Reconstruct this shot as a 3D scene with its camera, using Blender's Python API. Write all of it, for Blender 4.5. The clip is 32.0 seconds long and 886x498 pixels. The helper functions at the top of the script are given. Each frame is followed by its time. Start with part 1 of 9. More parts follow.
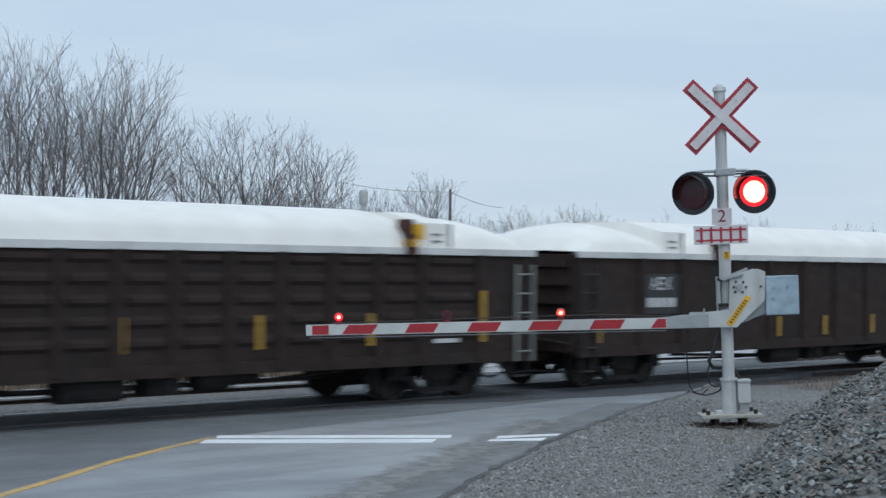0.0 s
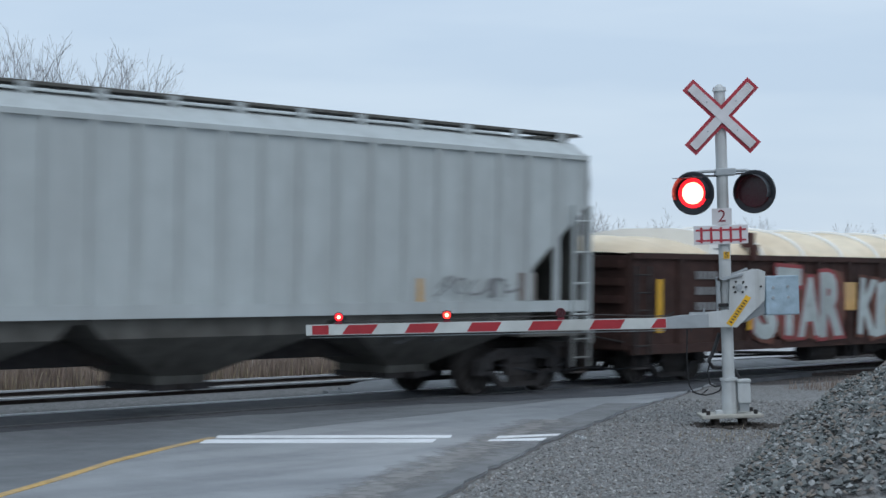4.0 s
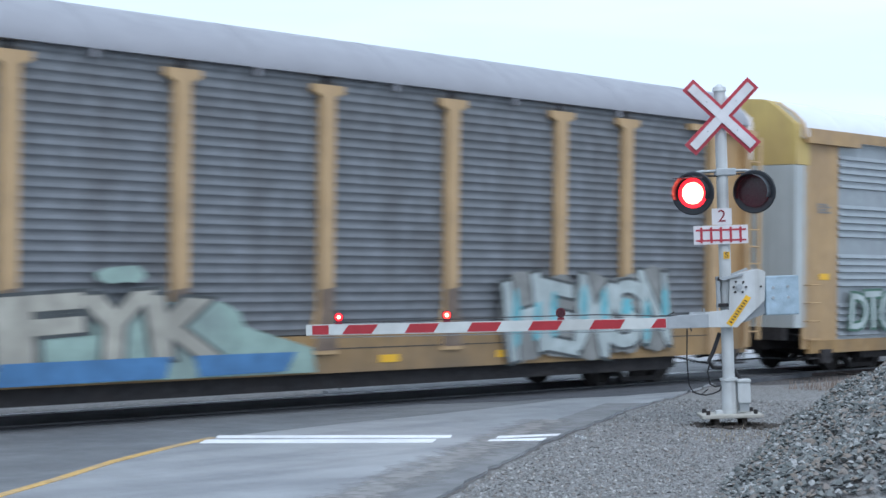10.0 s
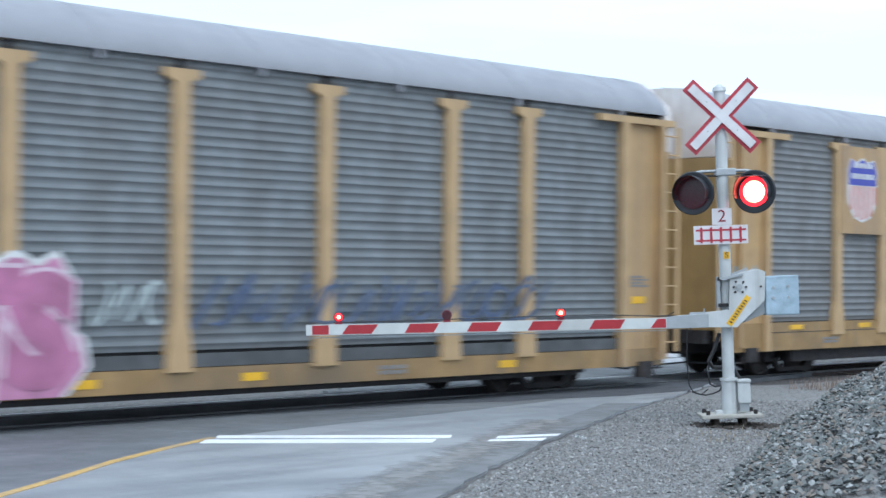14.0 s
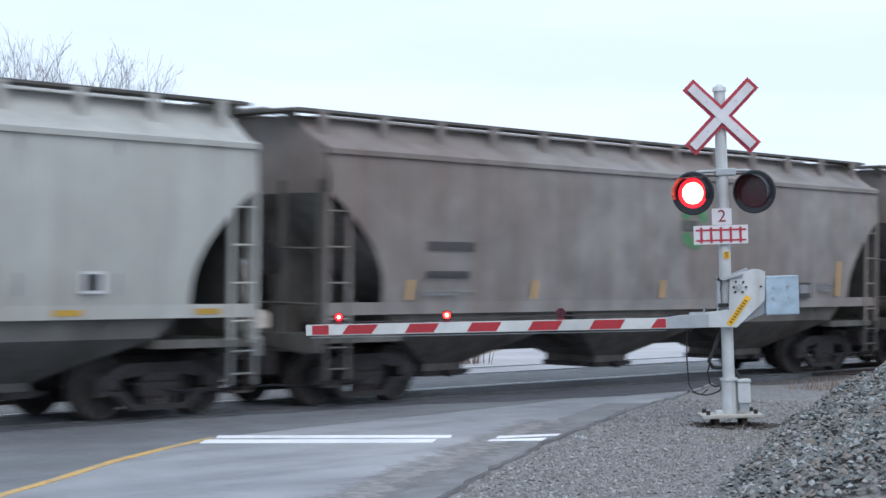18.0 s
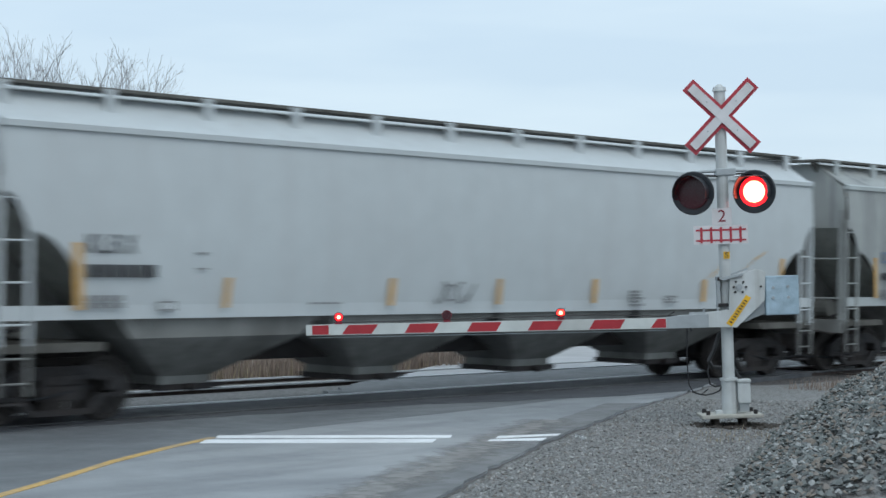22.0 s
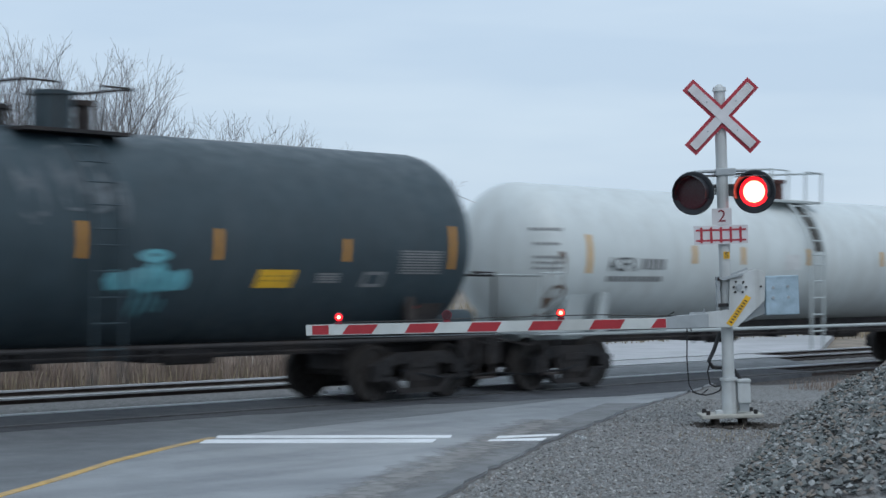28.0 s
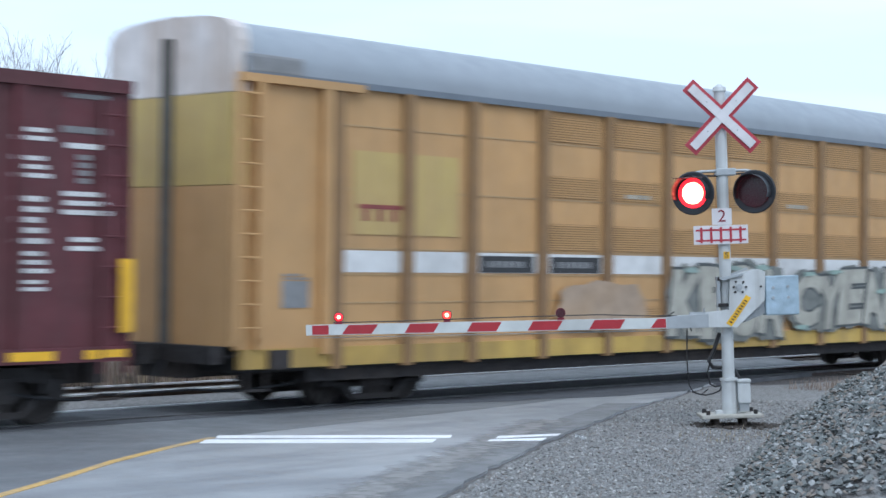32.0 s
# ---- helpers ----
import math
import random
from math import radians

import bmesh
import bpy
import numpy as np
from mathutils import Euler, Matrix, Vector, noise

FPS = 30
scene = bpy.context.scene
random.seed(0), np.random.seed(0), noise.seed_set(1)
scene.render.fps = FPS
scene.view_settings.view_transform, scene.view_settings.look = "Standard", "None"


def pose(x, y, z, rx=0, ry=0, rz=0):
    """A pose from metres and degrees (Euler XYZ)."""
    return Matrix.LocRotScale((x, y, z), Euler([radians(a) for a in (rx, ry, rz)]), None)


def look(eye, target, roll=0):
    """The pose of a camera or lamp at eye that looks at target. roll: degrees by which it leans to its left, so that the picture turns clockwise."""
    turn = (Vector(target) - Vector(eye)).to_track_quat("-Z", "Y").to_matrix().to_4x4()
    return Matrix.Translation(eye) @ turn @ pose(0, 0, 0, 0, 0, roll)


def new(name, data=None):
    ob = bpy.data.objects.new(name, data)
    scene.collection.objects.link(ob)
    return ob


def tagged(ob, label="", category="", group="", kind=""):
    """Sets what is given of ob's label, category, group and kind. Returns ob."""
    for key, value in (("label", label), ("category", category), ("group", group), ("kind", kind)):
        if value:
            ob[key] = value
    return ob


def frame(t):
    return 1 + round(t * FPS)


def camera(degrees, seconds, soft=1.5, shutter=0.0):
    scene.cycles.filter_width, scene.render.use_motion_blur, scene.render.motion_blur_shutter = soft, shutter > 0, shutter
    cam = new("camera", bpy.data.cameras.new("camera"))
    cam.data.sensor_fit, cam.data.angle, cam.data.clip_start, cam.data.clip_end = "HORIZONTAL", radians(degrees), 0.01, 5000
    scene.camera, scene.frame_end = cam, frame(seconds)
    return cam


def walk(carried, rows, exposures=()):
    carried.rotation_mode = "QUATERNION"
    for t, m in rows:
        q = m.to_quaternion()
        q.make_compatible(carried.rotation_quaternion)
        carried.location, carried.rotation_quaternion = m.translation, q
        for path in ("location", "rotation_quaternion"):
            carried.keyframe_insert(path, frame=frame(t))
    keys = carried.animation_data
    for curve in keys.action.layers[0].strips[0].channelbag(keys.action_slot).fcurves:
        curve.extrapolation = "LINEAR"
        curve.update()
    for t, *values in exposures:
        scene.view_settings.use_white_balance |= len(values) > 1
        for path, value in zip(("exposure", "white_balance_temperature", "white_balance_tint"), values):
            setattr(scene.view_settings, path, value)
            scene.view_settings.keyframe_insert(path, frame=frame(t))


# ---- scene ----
cam = camera(27.8, 32.0, soft=1.5, shutter=0.5)
EYE = Vector((0.0, 0.0, 2.224))
YAW, PITCH, ROLL = radians(42.586), radians(0.5), 0.694
AIM = EYE + 10 * Vector((math.cos(YAW) * math.cos(PITCH), math.sin(YAW) * math.cos(PITCH), math.sin(PITCH)))
VIEW = look(EYE, AIM, ROLL)
walk(cam, [(0, VIEW), (32, VIEW)],
     exposures=[(0, 0.2, 6450, 10), (3.4, 0.16, 6450, 10), (5.5, 0.66, 6300, 15), (8, 0.84, 6250, 15), (9, 0.78, 6200, 12), (11, 1.02, 6220, 14), (13, 1.05, 6210, 15), (14.5, 1.07, 6200, 8), (16.5, 0.89, 6400, 15), (18, 0.8, 6480, 16), (19, 0.63, 6520, 14), (21, 0.53, 6620, 12), (22, 0.43, 6580, 7), (23, 0.45, 6580, 4), (24, 0.48, 6580, 5), (25, 0.5, 6620, 6), (27.5, 0.24, 6400, 10), (28.2, 0.24, 6400, 10), (29.2, 0.58, 6540, 11), (30.5, 0.72, 6600, 14), (31, 0.8, 6380, 13), (32, 0.88, 6180, 12)])

# ---- light: an overcast winter sky and a very soft sun behind it
world = bpy.data.worlds.new("world")
scene.world = world
world.use_nodes = True
wn, wl = world.node_tree.nodes, world.node_tree.links
wn.clear()
w_out, w_bg = wn.new("ShaderNodeOutputWorld"), wn.new("ShaderNodeBackground")
w_sky = wn.new("ShaderNodeTexSky")
w_sky.sky_type, w_sky.sun_disc = "NISHITA", False
w_sky.sun_elevation, w_sky.sun_rotation = radians(28), radians(200)
w_co, w_map, w_noise = wn.new("ShaderNodeTexCoord"), wn.new("ShaderNodeMapping"), wn.new("ShaderNodeTexNoise")
w_map.inputs["Scale"].default_value = (1.2, 1.2, 7.0)
w_noise.inputs["Scale"].default_value, w_noise.inputs["Detail"].default_value = 2.2, 4.0
w_ramp = wn.new("ShaderNodeValToRGB")
w_ramp.color_ramp.elements[0].position, w_ramp.color_ramp.elements[0].color = 0.36, (0.50, 0.625, 0.765, 1)
w_ramp.color_ramp.elements[1].position, w_ramp.color_ramp.elements[1].color = 0.64, (0.61, 0.725, 0.835, 1)
w_dim, w_mix = wn.new("ShaderNodeMix"), wn.new("ShaderNodeMix")
w_dim.data_type = w_mix.data_type = "RGBA"
w_dim.blend_type = "MULTIPLY"
w_dim.inputs["Factor"].default_value = 1.0
w_dim.inputs[7].default_value = (0.1, 0.1, 0.1, 1)
w_mix.inputs["Factor"].default_value = 0.93
wl.new(w_co.outputs["Generated"], w_map.inputs["Vector"])
wl.new(w_map.outputs["Vector"], w_noise.inputs["Vector"])
wl.new(w_noise.outputs["Fac"], w_ramp.inputs["Fac"])
w_xyz, w_lift, w_grad = wn.new("ShaderNodeSeparateXYZ"), wn.new("ShaderNodeMapRange"), wn.new("ShaderNodeVectorMath")
w_grad.operation = "SCALE"
for q, v in enumerate((0.0, 1.0, 0.96, 1.27)):
    w_lift.inputs[1 + q].default_value = v
wl.new(w_co.outputs["Generated"], w_xyz.inputs[0])
wl.new(w_xyz.outputs["Z"], w_lift.inputs[0])
wl.new(w_ramp.outputs["Color"], w_grad.inputs[0])
wl.new(w_lift.outputs[0], w_grad.inputs["Scale"])
wl.new(w_sky.outputs["Color"], w_dim.inputs[6])
wl.new(w_dim.outputs[2], w_mix.inputs[6])
wl.new(w_grad.outputs[0], w_mix.inputs[7])
wl.new(w_mix.outputs[2], w_bg.inputs["Color"])
w_bg.inputs["Strength"].default_value = 0.92
wl.new(w_bg.outputs["Background"], w_out.inputs["Surface"])
sun = new("sun", bpy.data.lights.new("sun", "SUN"))
sun.data.energy, sun.data.angle, sun.data.color = 0.6, radians(35), (1.0, 0.97, 0.93)
sun.matrix_world = look((0, 0, 60), (26, 40, 0))


# ---- materials
def surface(name, base, rough=0.6, metal=0.0, vary=0.15, scale=5.0, dirt=None, dirty=0.0, streak=0.0, bump=0.15, fine=45.0, jitter=0.0, island=None, along=None, sheen=0.5):
    """Paint, metal or stone: grain at two sizes, patches of dirt, streaks that run down, fine relief."""
    m = bpy.data.materials.new(name)
    m.use_nodes = True
    n, k = m.node_tree.nodes, m.node_tree.links
    bsdf = n["Principled BSDF"]
    co = n.new("ShaderNodeTexCoord")
    tint = lambda c, f: tuple(min(1.0, v * f) for v in c) + (1,)

    def grain(size, detail, stretch=None, seed=0.0):
        t = n.new("ShaderNodeTexNoise")
        t.inputs["Scale"].default_value, t.inputs["Detail"].default_value = size, detail
        mp = n.new("ShaderNodeMapping")
        mp.inputs["Location"].default_value = (seed, seed * 1.7, seed * 0.6)
        if stretch:
            mp.inputs["Scale"].default_value = stretch
        k.new(co.outputs["Object"], mp.inputs["Vector"])
        k.new(mp.outputs["Vector"], t.inputs["Vector"])
        return t.outputs["Fac"]

    def ramp(value, lo, hi, a=0.0, b=1.0):
        r = n.new("ShaderNodeMapRange")
        for i, v in enumerate((lo, hi, a, b)):
            r.inputs[1 + i].default_value = v
        k.new(value, r.inputs[0])
        return r.outputs[0]

    def blend(fac, a, b):
        x = n.new("ShaderNodeMix")
        x.data_type = "RGBA"
        for slot, v in ((0, fac), (6, a), (7, b)):
            if isinstance(v, (tuple, float)):
                x.inputs[slot].default_value = v
            else:
                k.new(v, x.inputs[slot])
        return x.outputs[2]

    col = blend(ramp(grain(scale, 5), 0.3, 0.7), tint(base, 1 - vary), tint(base, 1 + vary))
    dirt = dirt or tuple(v * 0.35 for v in base)
    if dirty:
        col = blend(ramp(grain(scale * 0.16, 6, seed=7.3), 0.48, 0.75, 0.0, dirty), col, tint(dirt, 1))
    if streak:
        col = blend(ramp(grain(1.0, 5, (2.6, 2.6, 0.16), 3.1), 0.47, 0.75, 0.0, streak), col, tint(dirt, 1))
        col = blend(ramp(grain(1.0, 4, (11, 11, 0.5), 9.1), 0.52, 0.78, 0.0, streak * 0.6), col, tint(dirt, 0.8))
    if along:
        col = blend(ramp(grain(1.0, 5, along[0], 2.2), 0.42, 0.66, 0.0, along[2]), col, tint(along[1], 1))
    if island:
        geo = n.new("ShaderNodeNewGeometry")
        pick = n.new("ShaderNodeValToRGB")
        pick.color_ramp.interpolation = "CONSTANT"
        for q, c in enumerate(island):
            e = pick.color_ramp.elements[q] if q < 2 else pick.color_ramp.elements.new(q / len(island))
            e.position, e.color = q / len(island), tint(c, 1)
        k.new(geo.outputs["Random Per Island"], pick.inputs["Fac"])
        col = blend(0.75, col, pick.outputs["Color"])
    if jitter:
        oi, hsv = n.new("ShaderNodeObjectInfo"), n.new("ShaderNodeHueSaturation")
        k.new(ramp(oi.outputs["Random"], 0, 1, 1 - jitter, 1 + jitter), hsv.inputs["Value"])
        k.new(col, hsv.inputs["Color"])
        col = hsv.outputs["Color"]
    k.new(col, bsdf.inputs["Base Color"])
    k.new(ramp(grain(scale * 2.1, 4, seed=5.0), 0.3, 0.7, max(0.03, rough - 0.1), min(1.0, rough + 0.1)), bsdf.inputs["Roughness"])
    bsdf.inputs["Metallic"].default_value = metal
    bsdf.inputs["Specular IOR Level"].default_value = sheen
    if bump:
        b = n.new("ShaderNodeBump")
        b.inputs["Strength"].default_value, b.inputs["Distance"].default_value = bump, 0.02
        k.new(grain(fine, 4, seed=1.0), b.inputs["Height"])
        k.new(b.outputs["Normal"], bsdf.inputs["Normal"])
    return m


def glow(name, color, strength):
    m = bpy.data.materials.new(name)
    m.use_nodes = True
    b = m.node_tree.nodes["Principled BSDF"]
    b.inputs["Base Color"].default_value = (*color, 1)
    b.inputs["Emission Color"].default_value, b.inputs["Emission Strength"].default_value = (*color, 1), strength
    return m


# ---- geometry
class Shape:
    """Vertices and faces of one part, put together from simple solids."""

    def __init__(self):
        self.v, self.f = [], []

    def add(self, verts, faces):
        o = len(self.v)
        self.v += [tuple(p) for p in verts]
        self.f += [tuple(i + o for i in f) for f in faces]
        return self

    def box(self, x0, x1, y0, y1, z0, z1):
        p = [(x, y, z) for z in (z0, z1) for y in (y0, y1) for x in (x0, x1)]
        return self.add(p, [(0, 2, 3, 1), (4, 5, 7, 6), (0, 1, 5, 4), (2, 6, 7, 3), (0, 4, 6, 2), (1, 3, 7, 5)])

    def prism(self, poly, a, b, axis="x", caps=True):
        """A closed outline swept along an axis: (y, z) along x, (x, z) along y, (x, y) along z."""
        put = {"x": lambda u, w, s: (s, u, w), "y": lambda u, w, s: (u, s, w), "z": lambda u, w, s: (u, w, s)}[axis]
        n = len(poly)
        p = [put(u, w, a) for u, w in poly] + [put(u, w, b) for u, w in poly]
        f = [(i, (i + 1) % n, n + (i + 1) % n, n + i) for i in range(n)]
        if caps:
            f += [tuple(range(n - 1, -1, -1)), tuple(range(n, 2 * n))]
        return self.add(p, f)

    def sheet(self, line, a, b, axis="x", thick=0.0):
        """An open outline swept along an axis."""
        put = {"x": lambda u, w, s: (s, u, w), "y": lambda u, w, s: (u, s, w), "z": lambda u, w, s: (u, w, s)}[axis]
        n = len(line)
        p = [put(u, w, a) for u, w in line] + [put(u, w, b) for u, w in line]
        return self.add(p, [(i, i + 1, n + i + 1, n + i) for i in range(n - 1)])

    def rod(self, a, b, r, n=8, r2=None, caps=True):
        a, b = Vector(a), Vector(b)
        d = (b - a).normalized()
        u = d.orthogonal().normalized()
        w = d.cross(u)
        r2 = r if r2 is None else r2
        ring = [(math.cos(2 * math.pi * i / n), math.sin(2 * math.pi * i / n)) for i in range(n)]
        p = [a + r * (c * u + s * w) for c, s in ring] + [b + r2 * (c * u + s * w) for c, s in ring]
        f = [(i, (i + 1) % n, n + (i + 1) % n, n + i) for i in range(n)]
        if caps:
            f += [tuple(range(n - 1, -1, -1)), tuple(range(n, 2 * n))]
        return self.add(p, f)

    def tube(self, points, r, n=6):
        """A bent pipe with one skin."""
        pts = [Vector(q) for q in points]
        rings, u = [], None
        for k, q in enumerate(pts):
            d = (pts[min(k + 1, len(pts) - 1)] - pts[max(k - 1, 0)]).normalized()
            u = d.orthogonal().normalized() if u is None else (u - d * u.dot(d)).normalized()
            w = d.cross(u)
            rings += [q + r * (math.cos(6.28318 * i / n) * u + math.sin(6.28318 * i / n) * w) for i in range(n)]
        f = [(k * n + i, k * n + (i + 1) % n, (k + 1) * n + (i + 1) % n, (k + 1) * n + i) for k in range(len(pts) - 1) for i in range(n)]
        return self.add(rings, f + [tuple(range(n - 1, -1, -1)), tuple(range(len(rings) - n, len(rings)))])

    def lathe(self, rings, n=32, axis="x", centre=(0, 0, 0)):
        """Rings (place along the axis, radius)."""
        p = []
        for s, r in rings:
            for i in range(n):
                c, w = r * math.cos(2 * math.pi * i / n), r * math.sin(2 * math.pi * i / n)
                q = {"x": (s, c, w), "y": (c, s, w), "z": (c, w, s)}[axis]
                p.append([q[j] + centre[j] for j in range(3)])
        f = [(k * n + i, k * n + (i + 1) % n, (k + 1) * n + (i + 1) % n, (k + 1) * n + i) for k in range(len(rings) - 1) for i in range(n)]
        return self.add(p, f)


def mesh_of(name, sh, material, smooth=None, bevel=0.0):
    me = bpy.data.meshes.new(name)
    me.from_pydata(sh.v, [], sh.f)
    if bevel:
        bm = bmesh.new()
        bm.from_mesh(me)
        bmesh.ops.remove_doubles(bm, verts=bm.verts, dist=1e-5)
        bmesh.ops.recalc_face_normals(bm, faces=bm.faces)
        bmesh.ops.bevel(bm, geom=bm.edges[:], offset=bevel, segments=2, affect="EDGES", profile=0.6)
        bm.to_mesh(me)
        bm.free()
    if smooth:
        me.polygons.foreach_set("use_smooth", [True] * len(me.polygons))
        me.set_sharp_from_angle(angle=radians(smooth))
    me.materials.append(material)
    return me


def part(name, sh, material, parent, label="", smooth=None, bevel=0.0, at=None):
    """One mesh under a thing or a part. sh: a Shape, or a mesh that other parts share."""
    ob = new(name, mesh_of(name, sh, material, smooth, bevel) if isinstance(sh, Shape) else sh)
    ob.parent = parent
    if at is not None:
        ob.matrix_basis = at
    return tagged(ob, label) if label else ob


def thing(name, label, category, group="", m=None):
    ob = new(name)
    ob.empty_display_size = 0.2
    if m is not None:
        ob.matrix_basis = m
    return tagged(ob, label, category, group)


def setting(name, sh, material, label, category, kind="structure", smooth=None):
    return tagged(new(name, mesh_of(name, sh, material, smooth)), label, category, kind=kind)


def words(text, size, material, name="lettering"):
    """Built-in font, as a mesh in the xz plane that faces -y, middle at the origin."""
    cu = bpy.data.curves.new("text", "FONT")
    cu.body, cu.size, cu.extrude, cu.align_x, cu.align_y = text, size, 0.003, "CENTER", "CENTER"
    ob = bpy.data.objects.new("text", cu)
    me = bpy.data.meshes.new_from_object(ob)
    bpy.data.objects.remove(ob)
    me.transform(Matrix.Rotation(radians(90), 4, "X"))
    me.materials.clear()
    me.materials.append(material)
    me.name = name
    return me


TRACK, SPEED = 21.2, 13.47
# ---- the place
asphalt = surface("asphalt", (0.285, 0.30, 0.315), 0.55, vary=0.10, scale=1.1, dirt=(0.34, 0.35, 0.355), dirty=0.75, bump=0.4, fine=60, along=((0.35, 1.6, 1.0), (0.19, 0.20, 0.215), 0.8))
lane_asphalt = surface("lane_asphalt", (0.155, 0.166, 0.175), 0.62, vary=0.14, scale=1.3, dirt=(0.24, 0.25, 0.26), dirty=0.6, bump=0.4, fine=60, along=((0.4, 1.8, 1.0), (0.12, 0.125, 0.135), 0.7))
dark_asphalt = surface("dark_asphalt", (0.085, 0.09, 0.10), 0.8, vary=0.2, scale=2.2, dirt=(0.14, 0.145, 0.15), dirty=0.6, bump=0.5, fine=50, sheen=0.22)
patch_asphalt = surface("patch_asphalt", (0.165, 0.17, 0.175), 0.85, vary=0.25, scale=3.0, dirt=(0.25, 0.252, 0.25), dirty=0.7, bump=0.7, fine=40)
gravel_mat = surface("gravel_mat", (0.212, 0.214, 0.212), 0.95, vary=0.5, scale=24, dirt=(0.175, 0.158, 0.146), dirty=0.6, bump=1.0, fine=60)
field = surface("field", (0.23, 0.19, 0.15), 0.95, vary=0.35, scale=1.5, dirt=(0.12, 0.11, 0.09), dirty=0.6, bump=0.8, fine=20)
ballast_mat = surface("ballast_mat", (0.10, 0.095, 0.095), 0.95, vary=0.5, scale=16, dirt=(0.05, 0.047, 0.045), dirty=0.6, bump=1.0, fine=35, sheen=0.22)
pale_ballast = surface("pale_ballast", (0.21, 0.20, 0.19), 0.95, vary=0.4, scale=14, dirt=(0.18, 0.165, 0.155), dirty=0.6, bump=1.0, fine=35)
stone_mat = surface("stone_mat", (0.15, 0.16, 0.16), 0.85, vary=0.35, scale=9, dirt=(0.30, 0.27, 0.24), dirty=0.7, bump=0.5, fine=40, jitter=0.5)
loose_mat = surface("loose_mat", (0.21, 0.22, 0.215), 0.9, vary=0.4, scale=9, bump=0.4, fine=50, island=[(0.085, 0.10, 0.10), (0.135, 0.15, 0.148), (0.06, 0.075, 0.075), (0.19, 0.205, 0.20), (0.11, 0.12, 0.118), (0.19, 0.155, 0.125), (0.36, 0.37, 0.37), (0.21, 0.18, 0.16)])
grit_mat = surface("grit_mat", (0.25, 0.25, 0.245), 0.9, vary=0.4, scale=9, island=[(0.12, 0.122, 0.12), (0.19, 0.192, 0.19), (0.15, 0.152, 0.15), (0.26, 0.26, 0.255), (0.20, 0.175, 0.155), (0.42, 0.42, 0.41)])
edge_shade = surface("edge_shade", (0.10, 0.097, 0.095), 0.95, vary=0.4, scale=9, dirt=(0.2, 0.19, 0.185), dirty=0.7, bump=1.0)
soil = surface("soil", (0.06, 0.052, 0.045), 0.95, vary=0.4, scale=9, bump=1.0)
yellow_line = surface("yellow_line", (0.54, 0.34, 0.11), 0.7, vary=0.2, scale=9, dirt=(0.30, 0.27, 0.23), dirty=0.85)
white_line = surface("white_line", (0.80, 0.82, 0.84), 0.6, vary=0.06, scale=8, dirt=(0.42, 0.42, 0.42), dirty=0.45)
rail_side = surface("rail_side", (0.06, 0.045, 0.04), 0.8, vary=0.3, sheen=0.22)
rail_top = surface("rail_top", (0.66, 0.68, 0.70), 0.38, metal=0.45, vary=0.04, bump=0.0)
# near rail head: the dark train it mirrors is put into this colour
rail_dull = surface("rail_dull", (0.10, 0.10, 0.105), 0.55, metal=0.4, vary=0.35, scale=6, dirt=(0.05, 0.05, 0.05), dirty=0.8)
tie_wood = surface("tie_wood", (0.06, 0.05, 0.045), 0.9, vary=0.3, scale=8, jitter=0.25)
pale_road = surface("pale_road", (0.40, 0.40, 0.41), 0.8, vary=0.12, scale=1.0, dirt=(0.26, 0.26, 0.26), dirty=0.6, bump=0.3)
reed_mat = surface("reed_mat", (0.27, 0.215, 0.18), 0.9, vary=0.4, scale=3, dirt=(0.16, 0.11, 0.09), dirty=0.5)
straw_mat = surface("straw_mat", (0.33, 0.275, 0.195), 0.9, vary=0.35, scale=3)
bark = surface("bark", (0.15, 0.145, 0.15), 0.9, vary=0.3, scale=6, bump=0.4)
twig_mat = surface("twig_mat", (0.19, 0.18, 0.185), 0.9, vary=0.25, scale=3)

ground = setting("ground", Shape().add([(-2500, -2500, -0.19), (2500, -2500, -0.19), (2500, 2500, -0.19), (-2500, 2500, -0.19)], [(0, 1, 2, 3)]),
                 field, "dry brown winter field around the crossing", "ground")


def slab(pts, z0, z1):
    s, n = Shape(), len(pts)
    return s.add([(p[0], p[1], z1) for p in pts] + [(p[0], p[1], z0) for p in pts],
                 [tuple(range(n))] + [(i, n + i, n + (i + 1) % n, (i + 1) % n) for i in range(n)])


rim = random.Random(4)


def ragged(a, b, step=0.3, amount=0.045):
    n = max(1, int((Vector(b) - Vector(a)).length / step))
    return [(a[0] + (b[0] - a[0]) * k / n + rim.uniform(-amount, amount), a[1] + (b[1] - a[1]) * k / n + rim.uniform(-amount, amount)) for k in range(n)]


EDGE = [(2.5, 6.0), (11.13, 10.78), (12.82, 11.76), (15.34, 13.24), (17.2, 14.24), (18.99, 15.15), (20.4, 15.80), (22.5, 16.86), (24.38, 17.66), (26.19, 18.40), (27.52, 18.98), (29.8, 19.98)]
rim_line = [p for a, b in zip(EDGE, EDGE[1:]) for p in ragged(a, b)] + [EDGE[-1]]
road = setting("road", slab(rim_line + [(-30, 20.0), (-30, 6.0)], -0.16, -0.03), asphalt, "worn grey asphalt road that slants to the tracks", "road")
# the slab edge's shadow, laid down as a dark strip along the rim
setting("road_edge", slab([(q[0] - 0.05, q[1] + 0.09) for q in rim_line] + [(q[0] + 0.02, q[1] - 0.04) for q in reversed(rim_line)], -0.16, -0.054), edge_shade, "dark strip that stands in for the shadow at the road's edge", "road")
